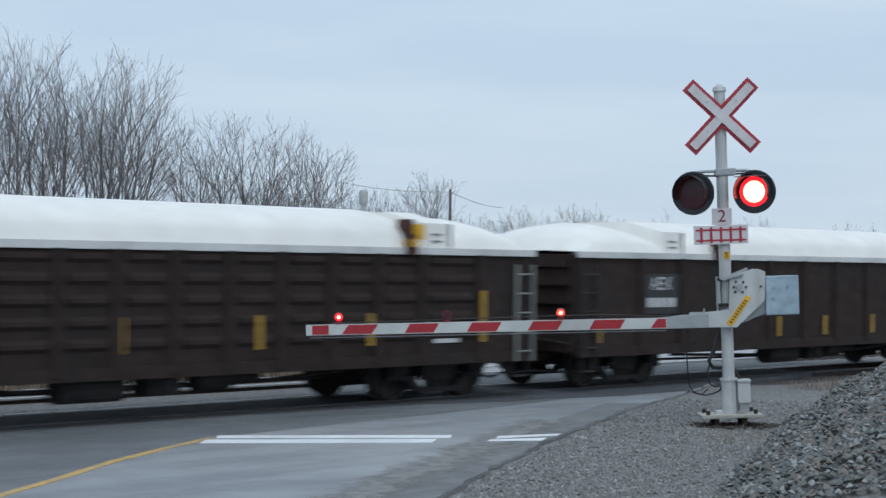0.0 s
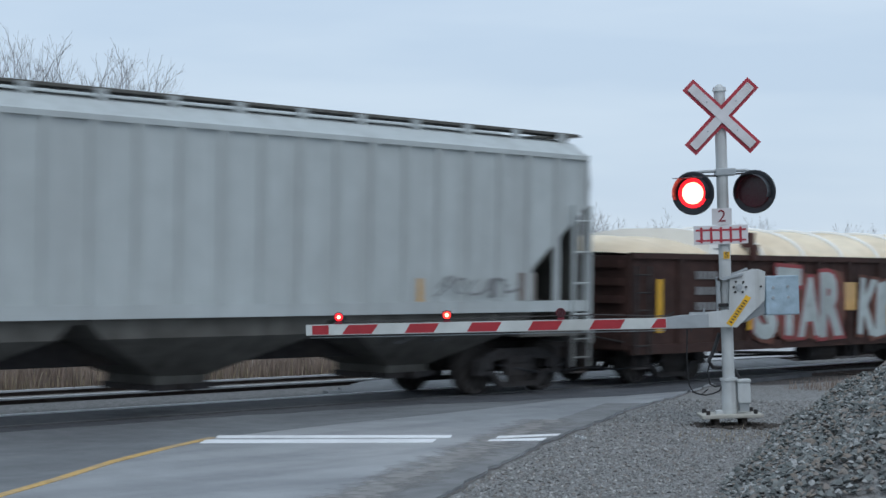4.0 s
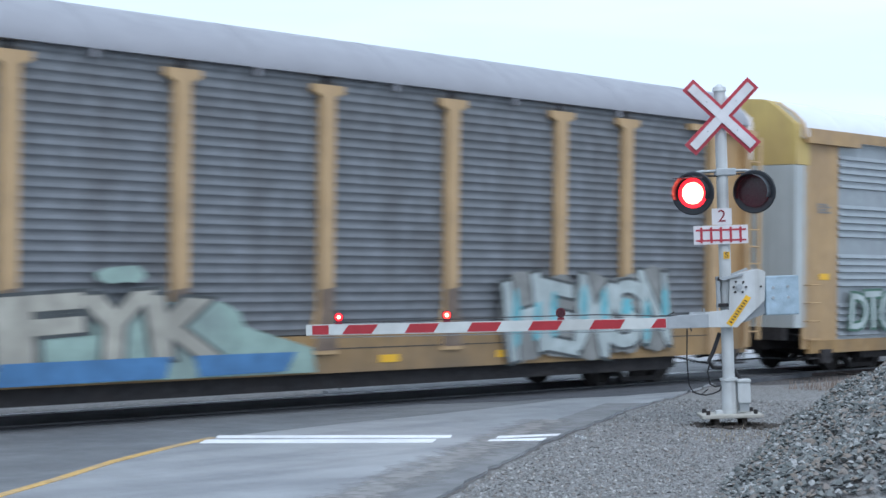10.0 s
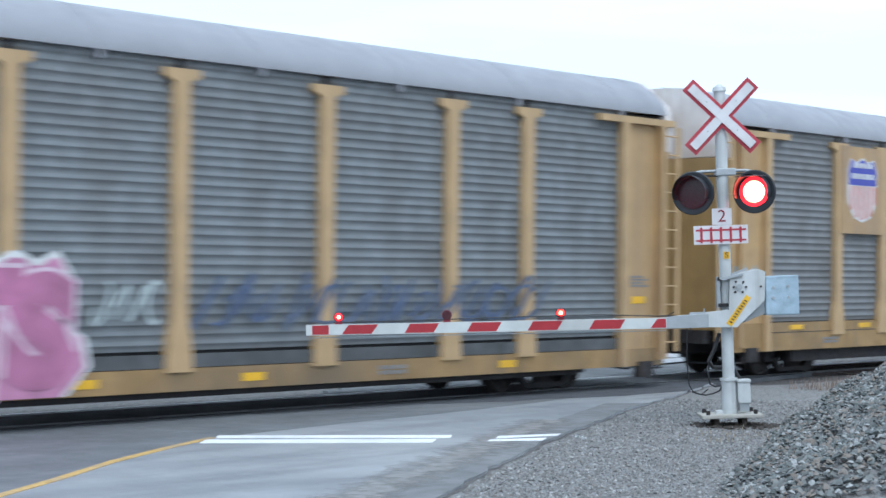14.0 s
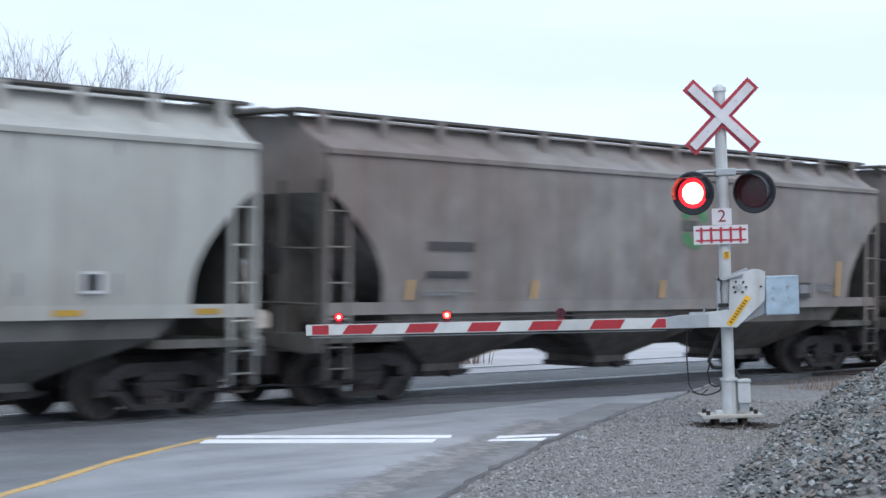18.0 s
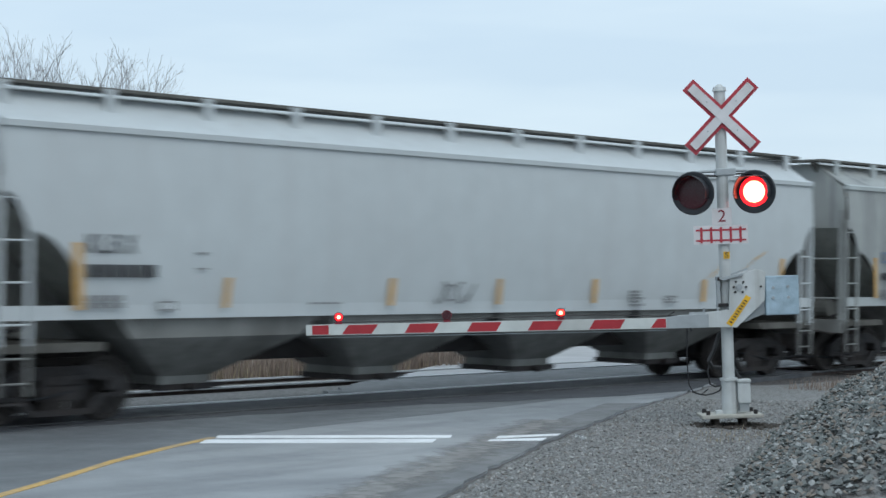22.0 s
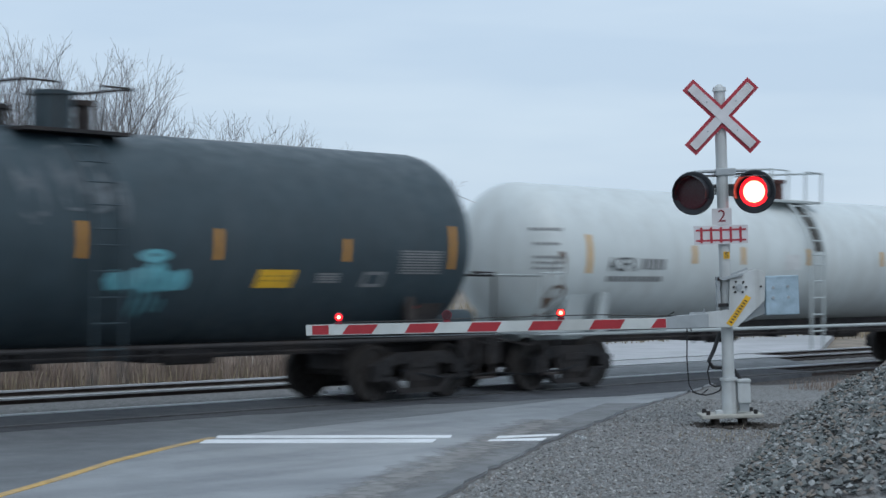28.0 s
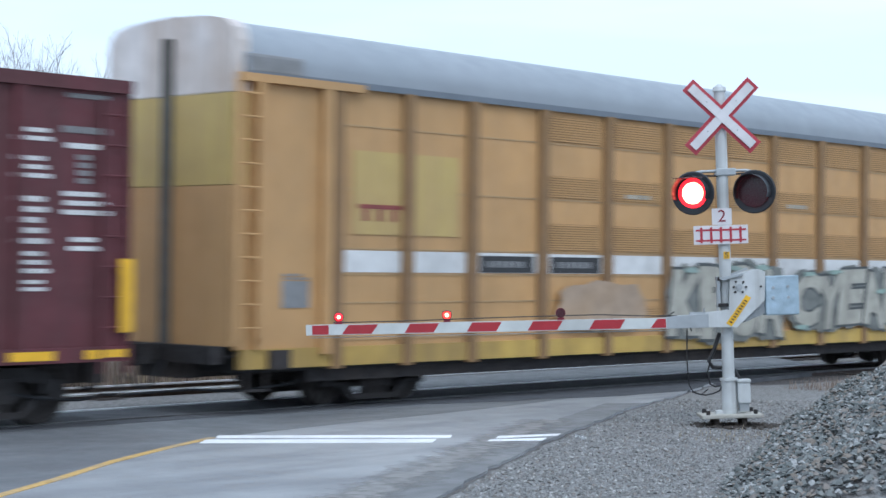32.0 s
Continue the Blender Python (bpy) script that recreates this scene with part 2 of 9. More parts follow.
setting("road_patch", slab([(q[0] - 0.002, q[1] + 0.004) for q in rim_line if 7.5 < q[0] < 24.2] + ragged((24.2, 17.55), (23.6, 18.0), 0.2, 0.02) + ragged((23.6, 18.0), (17.3, 15.0), 0.2, 0.02)
        + ragged((17.3, 15.0), (12.3, 12.25), 0.2, 0.02) + ragged((12.3, 12.25), (7.0, 9.5), 0.2, 0.02), -0.03, -0.024), patch_asphalt, "darker cracked strip along the road's edge", "road")
dust = surface("dust", (0.268, 0.264, 0.258), 0.95, vary=0.25, scale=7, dirt=(0.22, 0.21, 0.205), dirty=0.7, bump=0.6, fine=70)
dn, dk = dust.node_tree.nodes, dust.node_tree.links
d_co, d_dot, d_off, d_noise, d_sum, d_map = dn.new("ShaderNodeTexCoord"), dn.new("ShaderNodeVectorMath"), dn.new("ShaderNodeMath"), dn.new("ShaderNodeTexNoise"), dn.new("ShaderNodeMath"), dn.new("ShaderNodeMapRange")
d_dot.operation, d_off.operation, d_sum.operation = "DOT_PRODUCT", "SUBTRACT", "MULTIPLY_ADD"
d_dot.inputs[1].default_value = (-0.4628, 0.8865, 0)
d_off.inputs[1].default_value = 5.25
d_abs = dn.new("ShaderNodeMath")
d_abs.operation = "ABSOLUTE"
d_noise.inputs["Scale"].default_value, d_noise.inputs["Detail"].default_value = 3.5, 9.0
dk.new(d_co.outputs["Object"], d_dot.inputs[0])
dk.new(d_co.outputs["Object"], d_noise.inputs["Vector"])
dk.new(d_dot.outputs["Value"], d_off.inputs[0])
dk.new(d_off.outputs[0], d_abs.inputs[0])
dk.new(d_noise.outputs["Fac"], d_sum.inputs[0])
d_sum.inputs[1].default_value = -0.9
dk.new(d_abs.outputs[0], d_sum.inputs[2])
for q, v in enumerate((-0.40, 0.0, 0.85, 0.0)):
    d_map.inputs[1 + q].default_value = v
dk.new(d_sum.outputs[0], d_map.inputs[0])
dk.new(d_map.outputs[0], dn["Principled BSDF"].inputs["Alpha"])
setting("road_dust", slab([(7.3, 8.85), (20.7, 15.85), (20.1, 17.05), (6.7, 10.05)], -0.0215, -0.0205), dust, "pale gravel dust strewn along the patched asphalt", "road")
mid_line = [(9.34, 14.41), (9.75, 14.66), (10.88, 15.35), (12.31, 16.30), (13.75, 17.10), (14.95, 17.70)]
mid_line = [(9.34 - 8 * 0.86, 14.41 - 8 * 0.52)] + mid_line
setting("road_lane", slab([(-30, -8.5)] + mid_line + [(17.5, 18.05), (21, 18.5), (25, 19.25), (29.5, 19.95), (-30, 20.0)], -0.03, -0.026), lane_asphalt, "darker asphalt lane next to the tracks", "road")
setting("crossing_strip", slab(ragged((-30, 19.9), (9.0, 19.95), 1.2) + ragged((9.0, 19.95), (17.5, 19.98), 0.6) + ragged((17.5, 19.93), (21.0, 19.62), 0.6, 0.1) + ragged((21.0, 19.62), (24.6, 18.9), 0.6, 0.1) + ragged((24.6, 18.9), (27.0, 18.78), 0.5, 0.05) + ragged((27.2, 18.86), (29.8, 19.98), 0.5, 0.03) + [(34.0, 20.35), (34.0, 20.40), (-30, 20.40)], -0.16, -0.02),
        dark_asphalt, "dark asphalt apron beside the near rail", "road")
setting("crossing_panel", slab([(-30, TRACK - 0.66), (34.5, TRACK - 0.66), (34.5, TRACK + 0.66), (-30, TRACK + 0.66)], -0.16, -0.016), dark_asphalt, "dark crossing panel between the rails", "road")
setting("crossing_middle", slab([(37.0, 22.05), (39.0, 24.38)] + ragged((24.6, 24.38), (20.6, 22.05), 0.3, 0.12), -0.16, -0.024), patch_asphalt, "grey asphalt between the two tracks", "road")
setting("crossing_panel_far", slab([(40, 24.62), (40, 25.8)] + ragged((27.4, 25.8), (25.2, 24.62), 0.3, 0.1), -0.16, -0.018), pale_road, "pale crossing panel of the far track", "road")
setting("road_beyond", slab([(27.5, 26.1), (44.0, 26.1), (120, 67), (520, 280), (500, 290), (104, 70)], -0.18, -0.03), pale_road, "pale road that leads away beyond the tracks", "road")
setting("shoulder", slab([(p[0] - 0.3, p[1] + 0.15) for p in rim_line] + [(28.9, 19.62), (29.7, 19.36), (30.1, 19.05), (30.8, 18.84), (36, 18.95), (60, 19.0), (200, 19.0), (60, -20), (-30, -20), (-30, 5)], -0.18, -0.06), gravel_mat, "grey gravel shoulder beside the road", "ground")
for k, pts in enumerate(([(15.16, 17.84), (17.52, 15.90), (17.25, 15.68), (14.90, 17.62)], [(14.68, 17.52), (16.97, 15.67), (16.61, 15.41), (14.34, 17.25)],
                         [(17.85, 15.37), (18.76, 15.06), (18.50, 14.92), (17.58, 15.20)], [(17.42, 15.14), (18.16, 14.81), (17.85, 14.63), (17.22, 15.02)])):
    setting("stop_line", slab(pts, -0.03, -0.018 if k > 1 else -0.024), white_line, "white painted stop line on the asphalt", "road marking")
sides = []
for k, (x, y) in enumerate(mid_line):
    a, b = mid_line[max(0, k - 1)], mid_line[min(len(mid_line) - 1, k + 1)]
    d = Vector((b[0] - a[0], b[1] - a[1])).normalized()
    sides.append(((x - d.y * 0.06, y + d.x * 0.06), (x + d.y * 0.06, y - d.x * 0.06)))
setting("centre_line", slab([p[0] for p in sides] + [p[1] for p in reversed(sides)], -0.03, -0.024), yellow_line, "yellow painted line on the asphalt", "road marking")

# ---- tracks
RAIL = [(-0.07, -0.17), (0.07, -0.17), (0.07, -0.155), (0.012, -0.14), (0.012, -0.045), (0.036, -0.035), (0.036, -0.004), (-0.036, -0.004), (-0.036, -0.035), (-0.012, -0.045), (-0.012, -0.14), (-0.07, -0.155)]
for y, name in ((TRACK - 0.7525, "rail_1"), (TRACK + 0.7525, "rail_2"), (24.5, "rail_3"), (25.95, "rail_4")):
    r = setting(name, Shape().prism([(y + a, b) for a, b in RAIL], -700, 900, "x"), rail_side, "steel rail with a polished head", "rail")
    part("rail_head", Shape().box(-700, 900, y - 0.038, y + 0.038, -0.033, 0.0), rail_dull if name == "rail_1" else rail_top, r, "dull rail head, the train's dark reflection put into its colour" if name == "rail_1" else "")
setting("ballast_bed", Shape().prism([(18.2, -0.185), (19.3, -0.13), (20.2, -0.10), (22.6, -0.10), (23.0, -0.12), (22.9, -0.185)], -700, 900, "x"), ballast_mat, "dark stone ballast under the near track", "ballast")
setting("ballast_bed_far", Shape().prism([(23.0, -0.185), (23.3, -0.10), (26.6, -0.10), (27.0, -0.185)], -700, 900, "x"), pale_ballast, "pale stone ballast under the far track", "ballast")
tie = mesh_of("sleeper", Shape().box(-0.11, 0.11, -1.3, 1.3, -0.18, -0.075), tie_wood)
for yc, bed in ((TRACK, "sleepers_near"), (25.22, "sleepers_far")):
    row = thing(bed, "dark wooden sleepers under the rails", "sleeper")
    tagged(row, kind="structure")
    for k in range(110):
        part("sleeper", tie, None, row, at=pose(35.3 + 0.52 * k, yc + rim.uniform(-0.03, 0.03), 0, 0, 0, rim.uniform(-1.2, 1.2)))
    s = Shape()
    for k in range(300):
        x = -30.6 - 0.52 * k
        s.box(x - 0.11, x + 0.11, yc - 1.3, yc + 1.3, -0.18, -0.075)
    tagged(part("sleepers_joined", s, tie_wood, row), kind="stuff")


# ---- stones
def pebble(rnd, r, flat=0.75):
    """An angular stone."""
    base = [(1, 0, 0), (0.4, 0.9, 0), (-0.6, 0.75, 0), (-1, -0.1, 0), (-0.4, -0.9, 0), (0.55, -0.8, 0), (0.35, 0.25, 0.85), (-0.35, 0.15, 0.9), (0.05, -0.4, 0.8), (0.0, 0.0, -0.6)]
    a = rnd.uniform(0, 6.28)
    c, s = math.cos(a), math.sin(a)
    sx, sy, sz = r * rnd.uniform(0.75, 1.25), r * rnd.uniform(0.6, 1.0), r * flat * rnd.uniform(0.6, 1.1)
    tx, ty = rnd.uniform(-0.5, 0.5), rnd.uniform(-0.5, 0.5)
    v = []
    for x, y, z in base:
        x, y, z = sx * x * rnd.uniform(0.8, 1.2), sy * y * rnd.uniform(0.8, 1.2), sz * z
        z += tx * x + ty * y
        v.append((c * x - s * y, s * x + c * y, z))
    return v, [(0, 1, 6), (1, 2, 7, 6), (2, 3, 7), (3, 4, 8, 7), (4, 5, 8), (5, 0, 6, 8), (6, 7, 8), (1, 0, 9), (2, 1, 9), (3, 2, 9), (4, 3, 9), (5, 4, 9), (0, 5, 9)]


RIGHT, AHEAD = Vector((math.sin(YAW), -math.cos(YAW), 0)), Vector((math.cos(YAW), math.sin(YAW), 0))


def heap_height(r, d):
    """Height of the stone heap at r metres to the right and d ahead of the post by the road."""
    edge = 2.62 + (d - 17.3) * 0.27
    h = min(0.60 * (r - edge), 0.62 * (26.6 - d) + 0.06 * (r - edge), 0.55 * (d - 12.0), 1.75)
    return h + 0.07 * math.sin(r * 2.3 + d) + 0.05 * math.sin(r * 4.1 - d * 3.3) if h > 0 else h


rs = random.Random(12)
heap = thing("stone_heap", "heap of angular grey ballast stones beside the signal", "stone heap")
n, m = 60, 60
pts = [(2.0 + 9.0 * i / n, 12.0 + 15.0 * j / m) for j in range(m + 1) for i in range(n + 1)]
core = Shape().add([tuple(r * RIGHT + d * AHEAD + Vector((0, 0, max(-0.13, heap_height(r, d) - 0.09)))) for r, d in pts],
                   [(j * (n + 1) + i, j * (n + 1) + i + 1, (j + 1) * (n + 1) + i + 1, (j + 1) * (n + 1) + i) for j in range(m) for i in range(n)])
part("heap_core", core, gravel_mat, heap)
kinds = []
for k in range(14):
    v, f = pebble(rs, 0.044)
    kinds.append(mesh_of("stone", Shape().add(v, f), stone_mat, 50))
loose, count = Shape(), 0
for k in range(60000):
    r, d = rs.uniform(2.2, 9.5), rs.uniform(13.0, 26.5)
    h = heap_height(r, d)
    if h < -0.02:
        continue
    p = r * RIGHT + d * AHEAD + Vector((0, 0, h - 0.07 + rs.uniform(0, 0.045)))
    seen = r < 0.2475 * d + 0.15
    if seen and count < 300 and rs.random() < 0.09:
        part("stone", kinds[count % 14], None, heap, at=Matrix.Translation(p) @ pose(0, 0, 0, rs.uniform(-30, 30), rs.uniform(-30, 30), rs.uniform(0, 360)) @ Matrix.Scale(rs.uniform(0.6, 1.1), 4))
        count += 1
    elif seen or rs.random() < 0.3:
        v, f = pebble(rs, rs.choice((0.016, 0.022, 0.026, 0.030, 0.034, 0.042)))
        loose.add([Vector(q) + p for q in v], f)
tagged(part("loose_stone_cover", loose, loose_mat, heap), kind="stuff")
grit = Shape()
for k in range(42000):
    d = rs.uniform(15.5, 31)
    r = rs.uniform(-0.5, 0.25 * d)
    p = r * RIGHT + d * AHEAD
    along = [(e[0], e[1]) for e in EDGE]
    side = min(((p.x - a[0]) * (b[1] - a[1]) - (p.y - a[1]) * (b[0] - a[0])) / math.hypot(b[0] - a[0], b[1] - a[1]) for a, b in zip(along[1:], along[2:]))
    if side < 0.05 or p.y > 19.8:
        continue
    v, f = pebble(rs, rs.choice((0.006, 0.008, 0.008, 0.010, 0.012, 0.012, 0.016, 0.024)))
    grit.add([Vector(q) + p + Vector((0, 0, -0.055)) for q in v], f)
setting("loose_gravel", grit, grit_mat, "loose grey gravel on the shoulder", "gravel", "stuff")

litter = thing("litter", "crumpled scraps of white paper on the gravel", "litter", m=pose(18.62, 14.6, -0.05))
rl = random.Random(3)
for k in range(5):
    v = [(rl.uniform(-0.05, 0.05), rl.uniform(-0.05, 0.05), rl.uniform(0.0, 0.035)) for _ in range(6)]
    part("scrap", Shape().add(v, [(0, 1, 2), (1, 3, 2), (2, 3, 4), (3, 5, 4)]), white_line, litter, at=pose(-0.12 + 0.06 * k, -0.16 + 0.08 * k + rl.uniform(-0.03, 0.03), 0.004))

# ---- dry reeds and weeds
def blades(area, count, low, high, material, name, label, seed, z=-0.19, width=0.012):
    rnd, s = random.Random(seed), Shape()
    x0, x1, y0, y1 = area
    for _ in range(count):
        x, y, h = rnd.uniform(x0, x1), rnd.uniform(y0, y1), rnd.uniform(low, high)
        a, lx, ly = rnd.uniform(0, 3.14), rnd.uniform(-0.25, 0.25) * h, rnd.uniform(-0.25, 0.25) * h
        dx, dy = width * math.cos(a), width * math.sin(a)
        s.add([(x - dx, y - dy, z), (x + dx, y + dy, z), (x + lx * 0.5 + dx * 0.7, y + ly * 0.5 + dy * 0.7, z + h * 0.6), (x + lx * 0.5 - dx * 0.7, y + ly * 0.5 - dy * 0.7, z + h * 0.6), (x + lx, y + ly, z + h)],
              [(0, 1, 2, 3), (3, 2, 4)])
    return setting(name, s, material, label, "dry grass", "stuff")


blades((4, 31, 26.95, 29.6), 9000, 0.35, 0.72, reed_mat, "reeds", "strip of dry red-brown reeds beyond the tracks", 5, width=0.016)
blades((2, 29, 26.8, 28.5), 2500, 0.15, 0.5, straw_mat, "straw_grass", "dry straw-coloured grass by the tracks", 6)
blades((41, 95, 31.5, 44), 7000, 0.5, 1.3, straw_mat, "straw_field", "tall dry grass beyond the road", 7, width=0.03)
blades((29.4, 31.6, 17.0, 18.2), 420, 0.05, 0.26, reed_mat, "weeds", "withered brown weeds on the gravel", 8, z=-0.06, width=0.006)
blades((19.6, 21.6, 12.9, 14.0), 90, 0.03, 0.12, straw_mat, "weeds", "withered brown weeds by the heap", 9, z=-0.06, width=0.005)


# ---- bare trees
def grow(wood, twig, p, way, size, r, level, rnd, fan, lift, plenty):
    """A branch that bends up a little, with side branches that fan off it, down to the twigs."""
    n = (2, 3, 5, 8)[level]
    line = [p]
    for k in range(n):
        way = (way + Vector((rnd.gauss(0, 0.05), rnd.gauss(0, 0.05), rnd.gauss(lift, 0.03)))).normalized()
        line.append(line[-1] + way * (size / n))
    shape = wood if level > 1 else twig
    for k in range(n):
        shape.rod(line[k], line[k + 1], max(0.008, r * (1 - 0.72 * k / n)), (3, 3, 4, 6)[level], max(0.006, r * (1 - 0.72 * (k + 1) / n)), caps=False)
    if not level:
        return
    turn = rnd.uniform(0, 6.283)
    for q in range(plenty[level]):
        u = n * (0.22 + 0.76 * (q + rnd.random()) / plenty[level])
        k = min(n - 1, int(u))
        at = line[k].lerp(line[k + 1], u - k)
        along = (line[k + 1] - line[k]).normalized()
        turn += 2.4 + rnd.uniform(-0.5, 0.5)
        side = along.orthogonal().normalized()
        side = side * math.cos(turn) + along.cross(side) * math.sin(turn)
        a = fan * rnd.uniform(0.65, 1.25)
        off = along * math.cos(a) + side * math.sin(a)
        if off.z < -0.15:
            continue
        grow(wood, twig, at, off, size * rnd.uniform(0.42, 0.66) * (1.15 - 0.5 * u / n), max(0.009, r * (0.55 - 0.25 * u / n)), level - 1, rnd, fan, lift, plenty)


def bare_tree(seed, height, stems, spread_out, fan=0.6, lift=0.06, girth=0.010, plenty=(0, 5, 6, 9), low=0.08):
    """Leaders from a short trunk, leaning out up to spread_out."""
    rnd = random.Random(seed)
    wood, twig = Shape(), Shape()
    fork = Vector((rnd.gauss(0, 0.05), rnd.gauss(0, 0.05), height * low))
    wood.rod(Vector((0, 0, -0.3)), fork, height * girth * 1.3, 7, height * girth * 1.1, caps=False)
    for k in range(stems):
        a = 2.4 * k + rnd.uniform(-0.3, 0.3)
        out = spread_out * (((k + rnd.uniform(0.0, 0.5)) / stems) if k else 0.08)
        way = Vector((math.cos(a) * math.sin(out), math.sin(a) * math.sin(out), math.cos(out)))
        grow(wood, twig, fork, way, height * (0.88 - 0.16 * out) * rnd.uniform(0.88, 1.0), height * girth * (0.85 if k == 0 else rnd.uniform(0.5, 0.75)), 3, rnd, fan, lift, plenty)
    return mesh_of("trunk", wood, bark), mesh_of("crown", twig, twig_mat)


TALL_TREE, FINE = (0, 4, 5, 9), (0, 4, 5, 8)
FORMS = [bare_tree(1, 12, 3, 0.28, 0.46, 0.05, 0.010, TALL_TREE), bare_tree(2, 12, 4, 0.3, 0.5, 0.05, 0.010, TALL_TREE), bare_tree(3, 12, 2, 0.2, 0.45, 0.05, 0.011, TALL_TREE), bare_tree(8, 7, 6, 0.5, 0.4, 0.05, 0.006, (0, 3, 4, 6), 0.02),
         bare_tree(5, 9, 6, 0.8, 0.62, 0.03, 0.010, FINE), bare_tree(6, 6, 5, 0.85, 0.62, 0.04, 0.009, FINE), bare_tree(7, 10, 6, 0.8, 0.55, 0.045, 0.012, (0, 5, 5, 8)), bare_tree(11, 10, 5, 0.75, 0.55, 0.045, 0.012, (0, 5, 5, 8)),
         bare_tree(10, 8.5, 4, 0.4, 0.5, 0.05, 0.009, FINE)]


def plant(form, px, top, depth, label, turn=0.0, lean=0.0):
    """A tree whose tip stands at that bearing and height over the eye, both per metre ahead, and so far ahead."""
    trunk, crown = FORMS[form]
    base = EYE + depth * (AHEAD + px * RIGHT)
    tall = EYE.z + depth * top + 0.19
    zmax = max(v.co.z for v in crown.vertices)
    t = thing("bare_tree", label, "tree", "bare trees", Matrix.Translation((base.x, base.y, -0.19)) @ Matrix.Rotation(radians(lean), 4, AHEAD) @ Matrix.Rotation(turn, 4, "Z") @ Matrix.Scale(tall / zmax, 4))
    part("trunk", trunk, None, t)
    part("crown", crown, None, t)


def bearing(x, y):
    """Bearing and height per metre ahead; x and y count 3168ths of the distance."""
    u, w = (x - 784) / 3168, (441 - y) / 3168
    c, s = math.cos(radians(ROLL)), math.sin(radians(ROLL))
    return u * c - w * s, u * s + w * c + math.tan(PITCH)


for k, (x, y, d, form, lean) in enumerate(((34, 30, 92, 2, -1), (72, 74, 97, 0, 1), (118, 58, 94, 2, 0), (156, 74, 100, 2, 1), (178, 84, 93, 2, 2), (196, 66, 98, 2, 4), (206, 92, 91, 0, 8),
                                           (212, 140, 95, 2, 14), (100, 130, 102, 3, -3), (-14, 58, 95, 2, 0), (-70, 50, 98, 0, 2))):
    plant(form, *bearing(x, y), d, "tall leafless tree with thin upright branches", 1.3 * k, lean)
for k, (x, y, d, form, lean) in enumerate(((366, 190, 98, 6, -3), (440, 194, 99, 7, 2), (484, 250, 103, 5, 3), (556, 226, 100, 8, 0), (606, 318, 118, 3, 0), (640, 328, 125, 3, 0), (672, 325, 122, 3, 0),
                                           (757, 300, 120, 8, 0), (768, 325, 124, 5, 0), (905, 362, 150, 5, 0), (930, 360, 155, 4, 0), (985, 362, 150, 5, 0), (1030, 358, 150, 8, 0), (1060, 357, 158, 5, 0), (1172, 366, 140, 5, 0),
                                           (1330, 379, 170, 4, 0), (1500, 389, 180, 3, 0), (1540, 394, 180, 5, 0), (700, 345, 140, 5, 0), (860, 374, 160, 4, 0), (520, 312, 110, 5, 0))):
    plant(form, *bearing(x, y), d, "leafless rounded tree with fine twigs" if form != 3 else "leafless shrub of thin upright stems", 2.1 * k, lean)
brush = Shape()
rb = random.Random(77)
for k in range(620):
    x = rb.uniform(-120, 1700)
    d = rb.uniform(86, 112) if x < 620 else rb.uniform(130, 170)
    u, _ = bearing(x, 400)
    p = EYE + d * (AHEAD + u * RIGHT)
    h = rb.uniform(0.8, 2.6) if x < 330 else rb.uniform(1.0, 2.8)
    q = Vector((p.x, p.y, -0.19))
    for _ in range(3):
        e = q + Vector((rb.gauss(0, 0.4), rb.gauss(0, 0.4), h * rb.uniform(0.5, 1)))
        brush.rod(q, e, 0.016, 3, 0.005, caps=False)
setting("brush", brush, twig_mat, "thicket of bare brown brush below the trees", "brush", "stuff")

# ---- a utility pole with wires far off
pu, pw = bearing(797, 337)
pole = thing("utility_pole", "weathered wooden utility pole with wires", "utility pole", m=Matrix.Translation(130 * (AHEAD + pu * RIGHT)))
ph = EYE.z + 130 * pw
part("pole", Shape().rod((0, 0, -0.2), (0, 0, ph), 0.14, 10, 0.10), bark, pole)
part("pole_cap", Shape().rod((0, 0, ph), (0, 0, ph + 0.08), 0.12, 10, 0.05), bark, pole)
for e, (x, y, d) in enumerate(((598, 322, 150), (890, 368, 190))):
    u, w = bearing(x, y)
    end = d * (AHEAD + u * RIGHT) - 130 * (AHEAD + pu * RIGHT)
    end = Vector((end.x, end.y, EYE.z + d * w))
    a = Vector((0, 0, ph - 0.15))
    part("wire", Shape().tube([a.lerp(end, k / 10) - Vector((0, 0, 0.25 * math.sin(math.pi * k / 10))) for k in range(11)], 0.022, 4), bark, pole)
# ---- the opposite crossing signal, seen from behind beyond the tracks
bellows_far = surface("cable_far", (0.02, 0.021, 0.024), 0.7, vary=0.2)
sign_back = surface("sign_back", (0.30, 0.31, 0.31), 0.6, metal=0.3, vary=0.15, scale=5)
far_mast = surface("far_mast", (0.52, 0.55, 0.56), 0.5, vary=0.1, scale=5, dirt=(0.32, 0.32, 0.30), dirty=0.5)
bell_grey = surface("bell_grey", (0.42, 0.44, 0.44), 0.5, metal=0.3, vary=0.12, scale=6)
su, sw = bearing(643, 362)
opposite = thing("crossing_signal", "far railway crossing signal with a bell, seen from behind", "railway signal", m=Matrix.Translation(53 * (AHEAD + su * RIGHT)) @ pose(0, 0, -0.19, 0, 0, math.degrees(YAW) - 90))
st = EYE.z + 53 * sw + 0.19
part("mast", Shape().rod((0, 0, 0), (0, 0, st), 0.085, 14), far_mast, opposite)
part("bell", Shape().lathe([(st, 0.0), (st, 0.13), (st + 0.36, 0.14), (st + 0.42, 0.10), (st + 0.43, 0.0)], 18, "z"), bell_grey, opposite, "grey crossing bell on the mast", smooth=40)
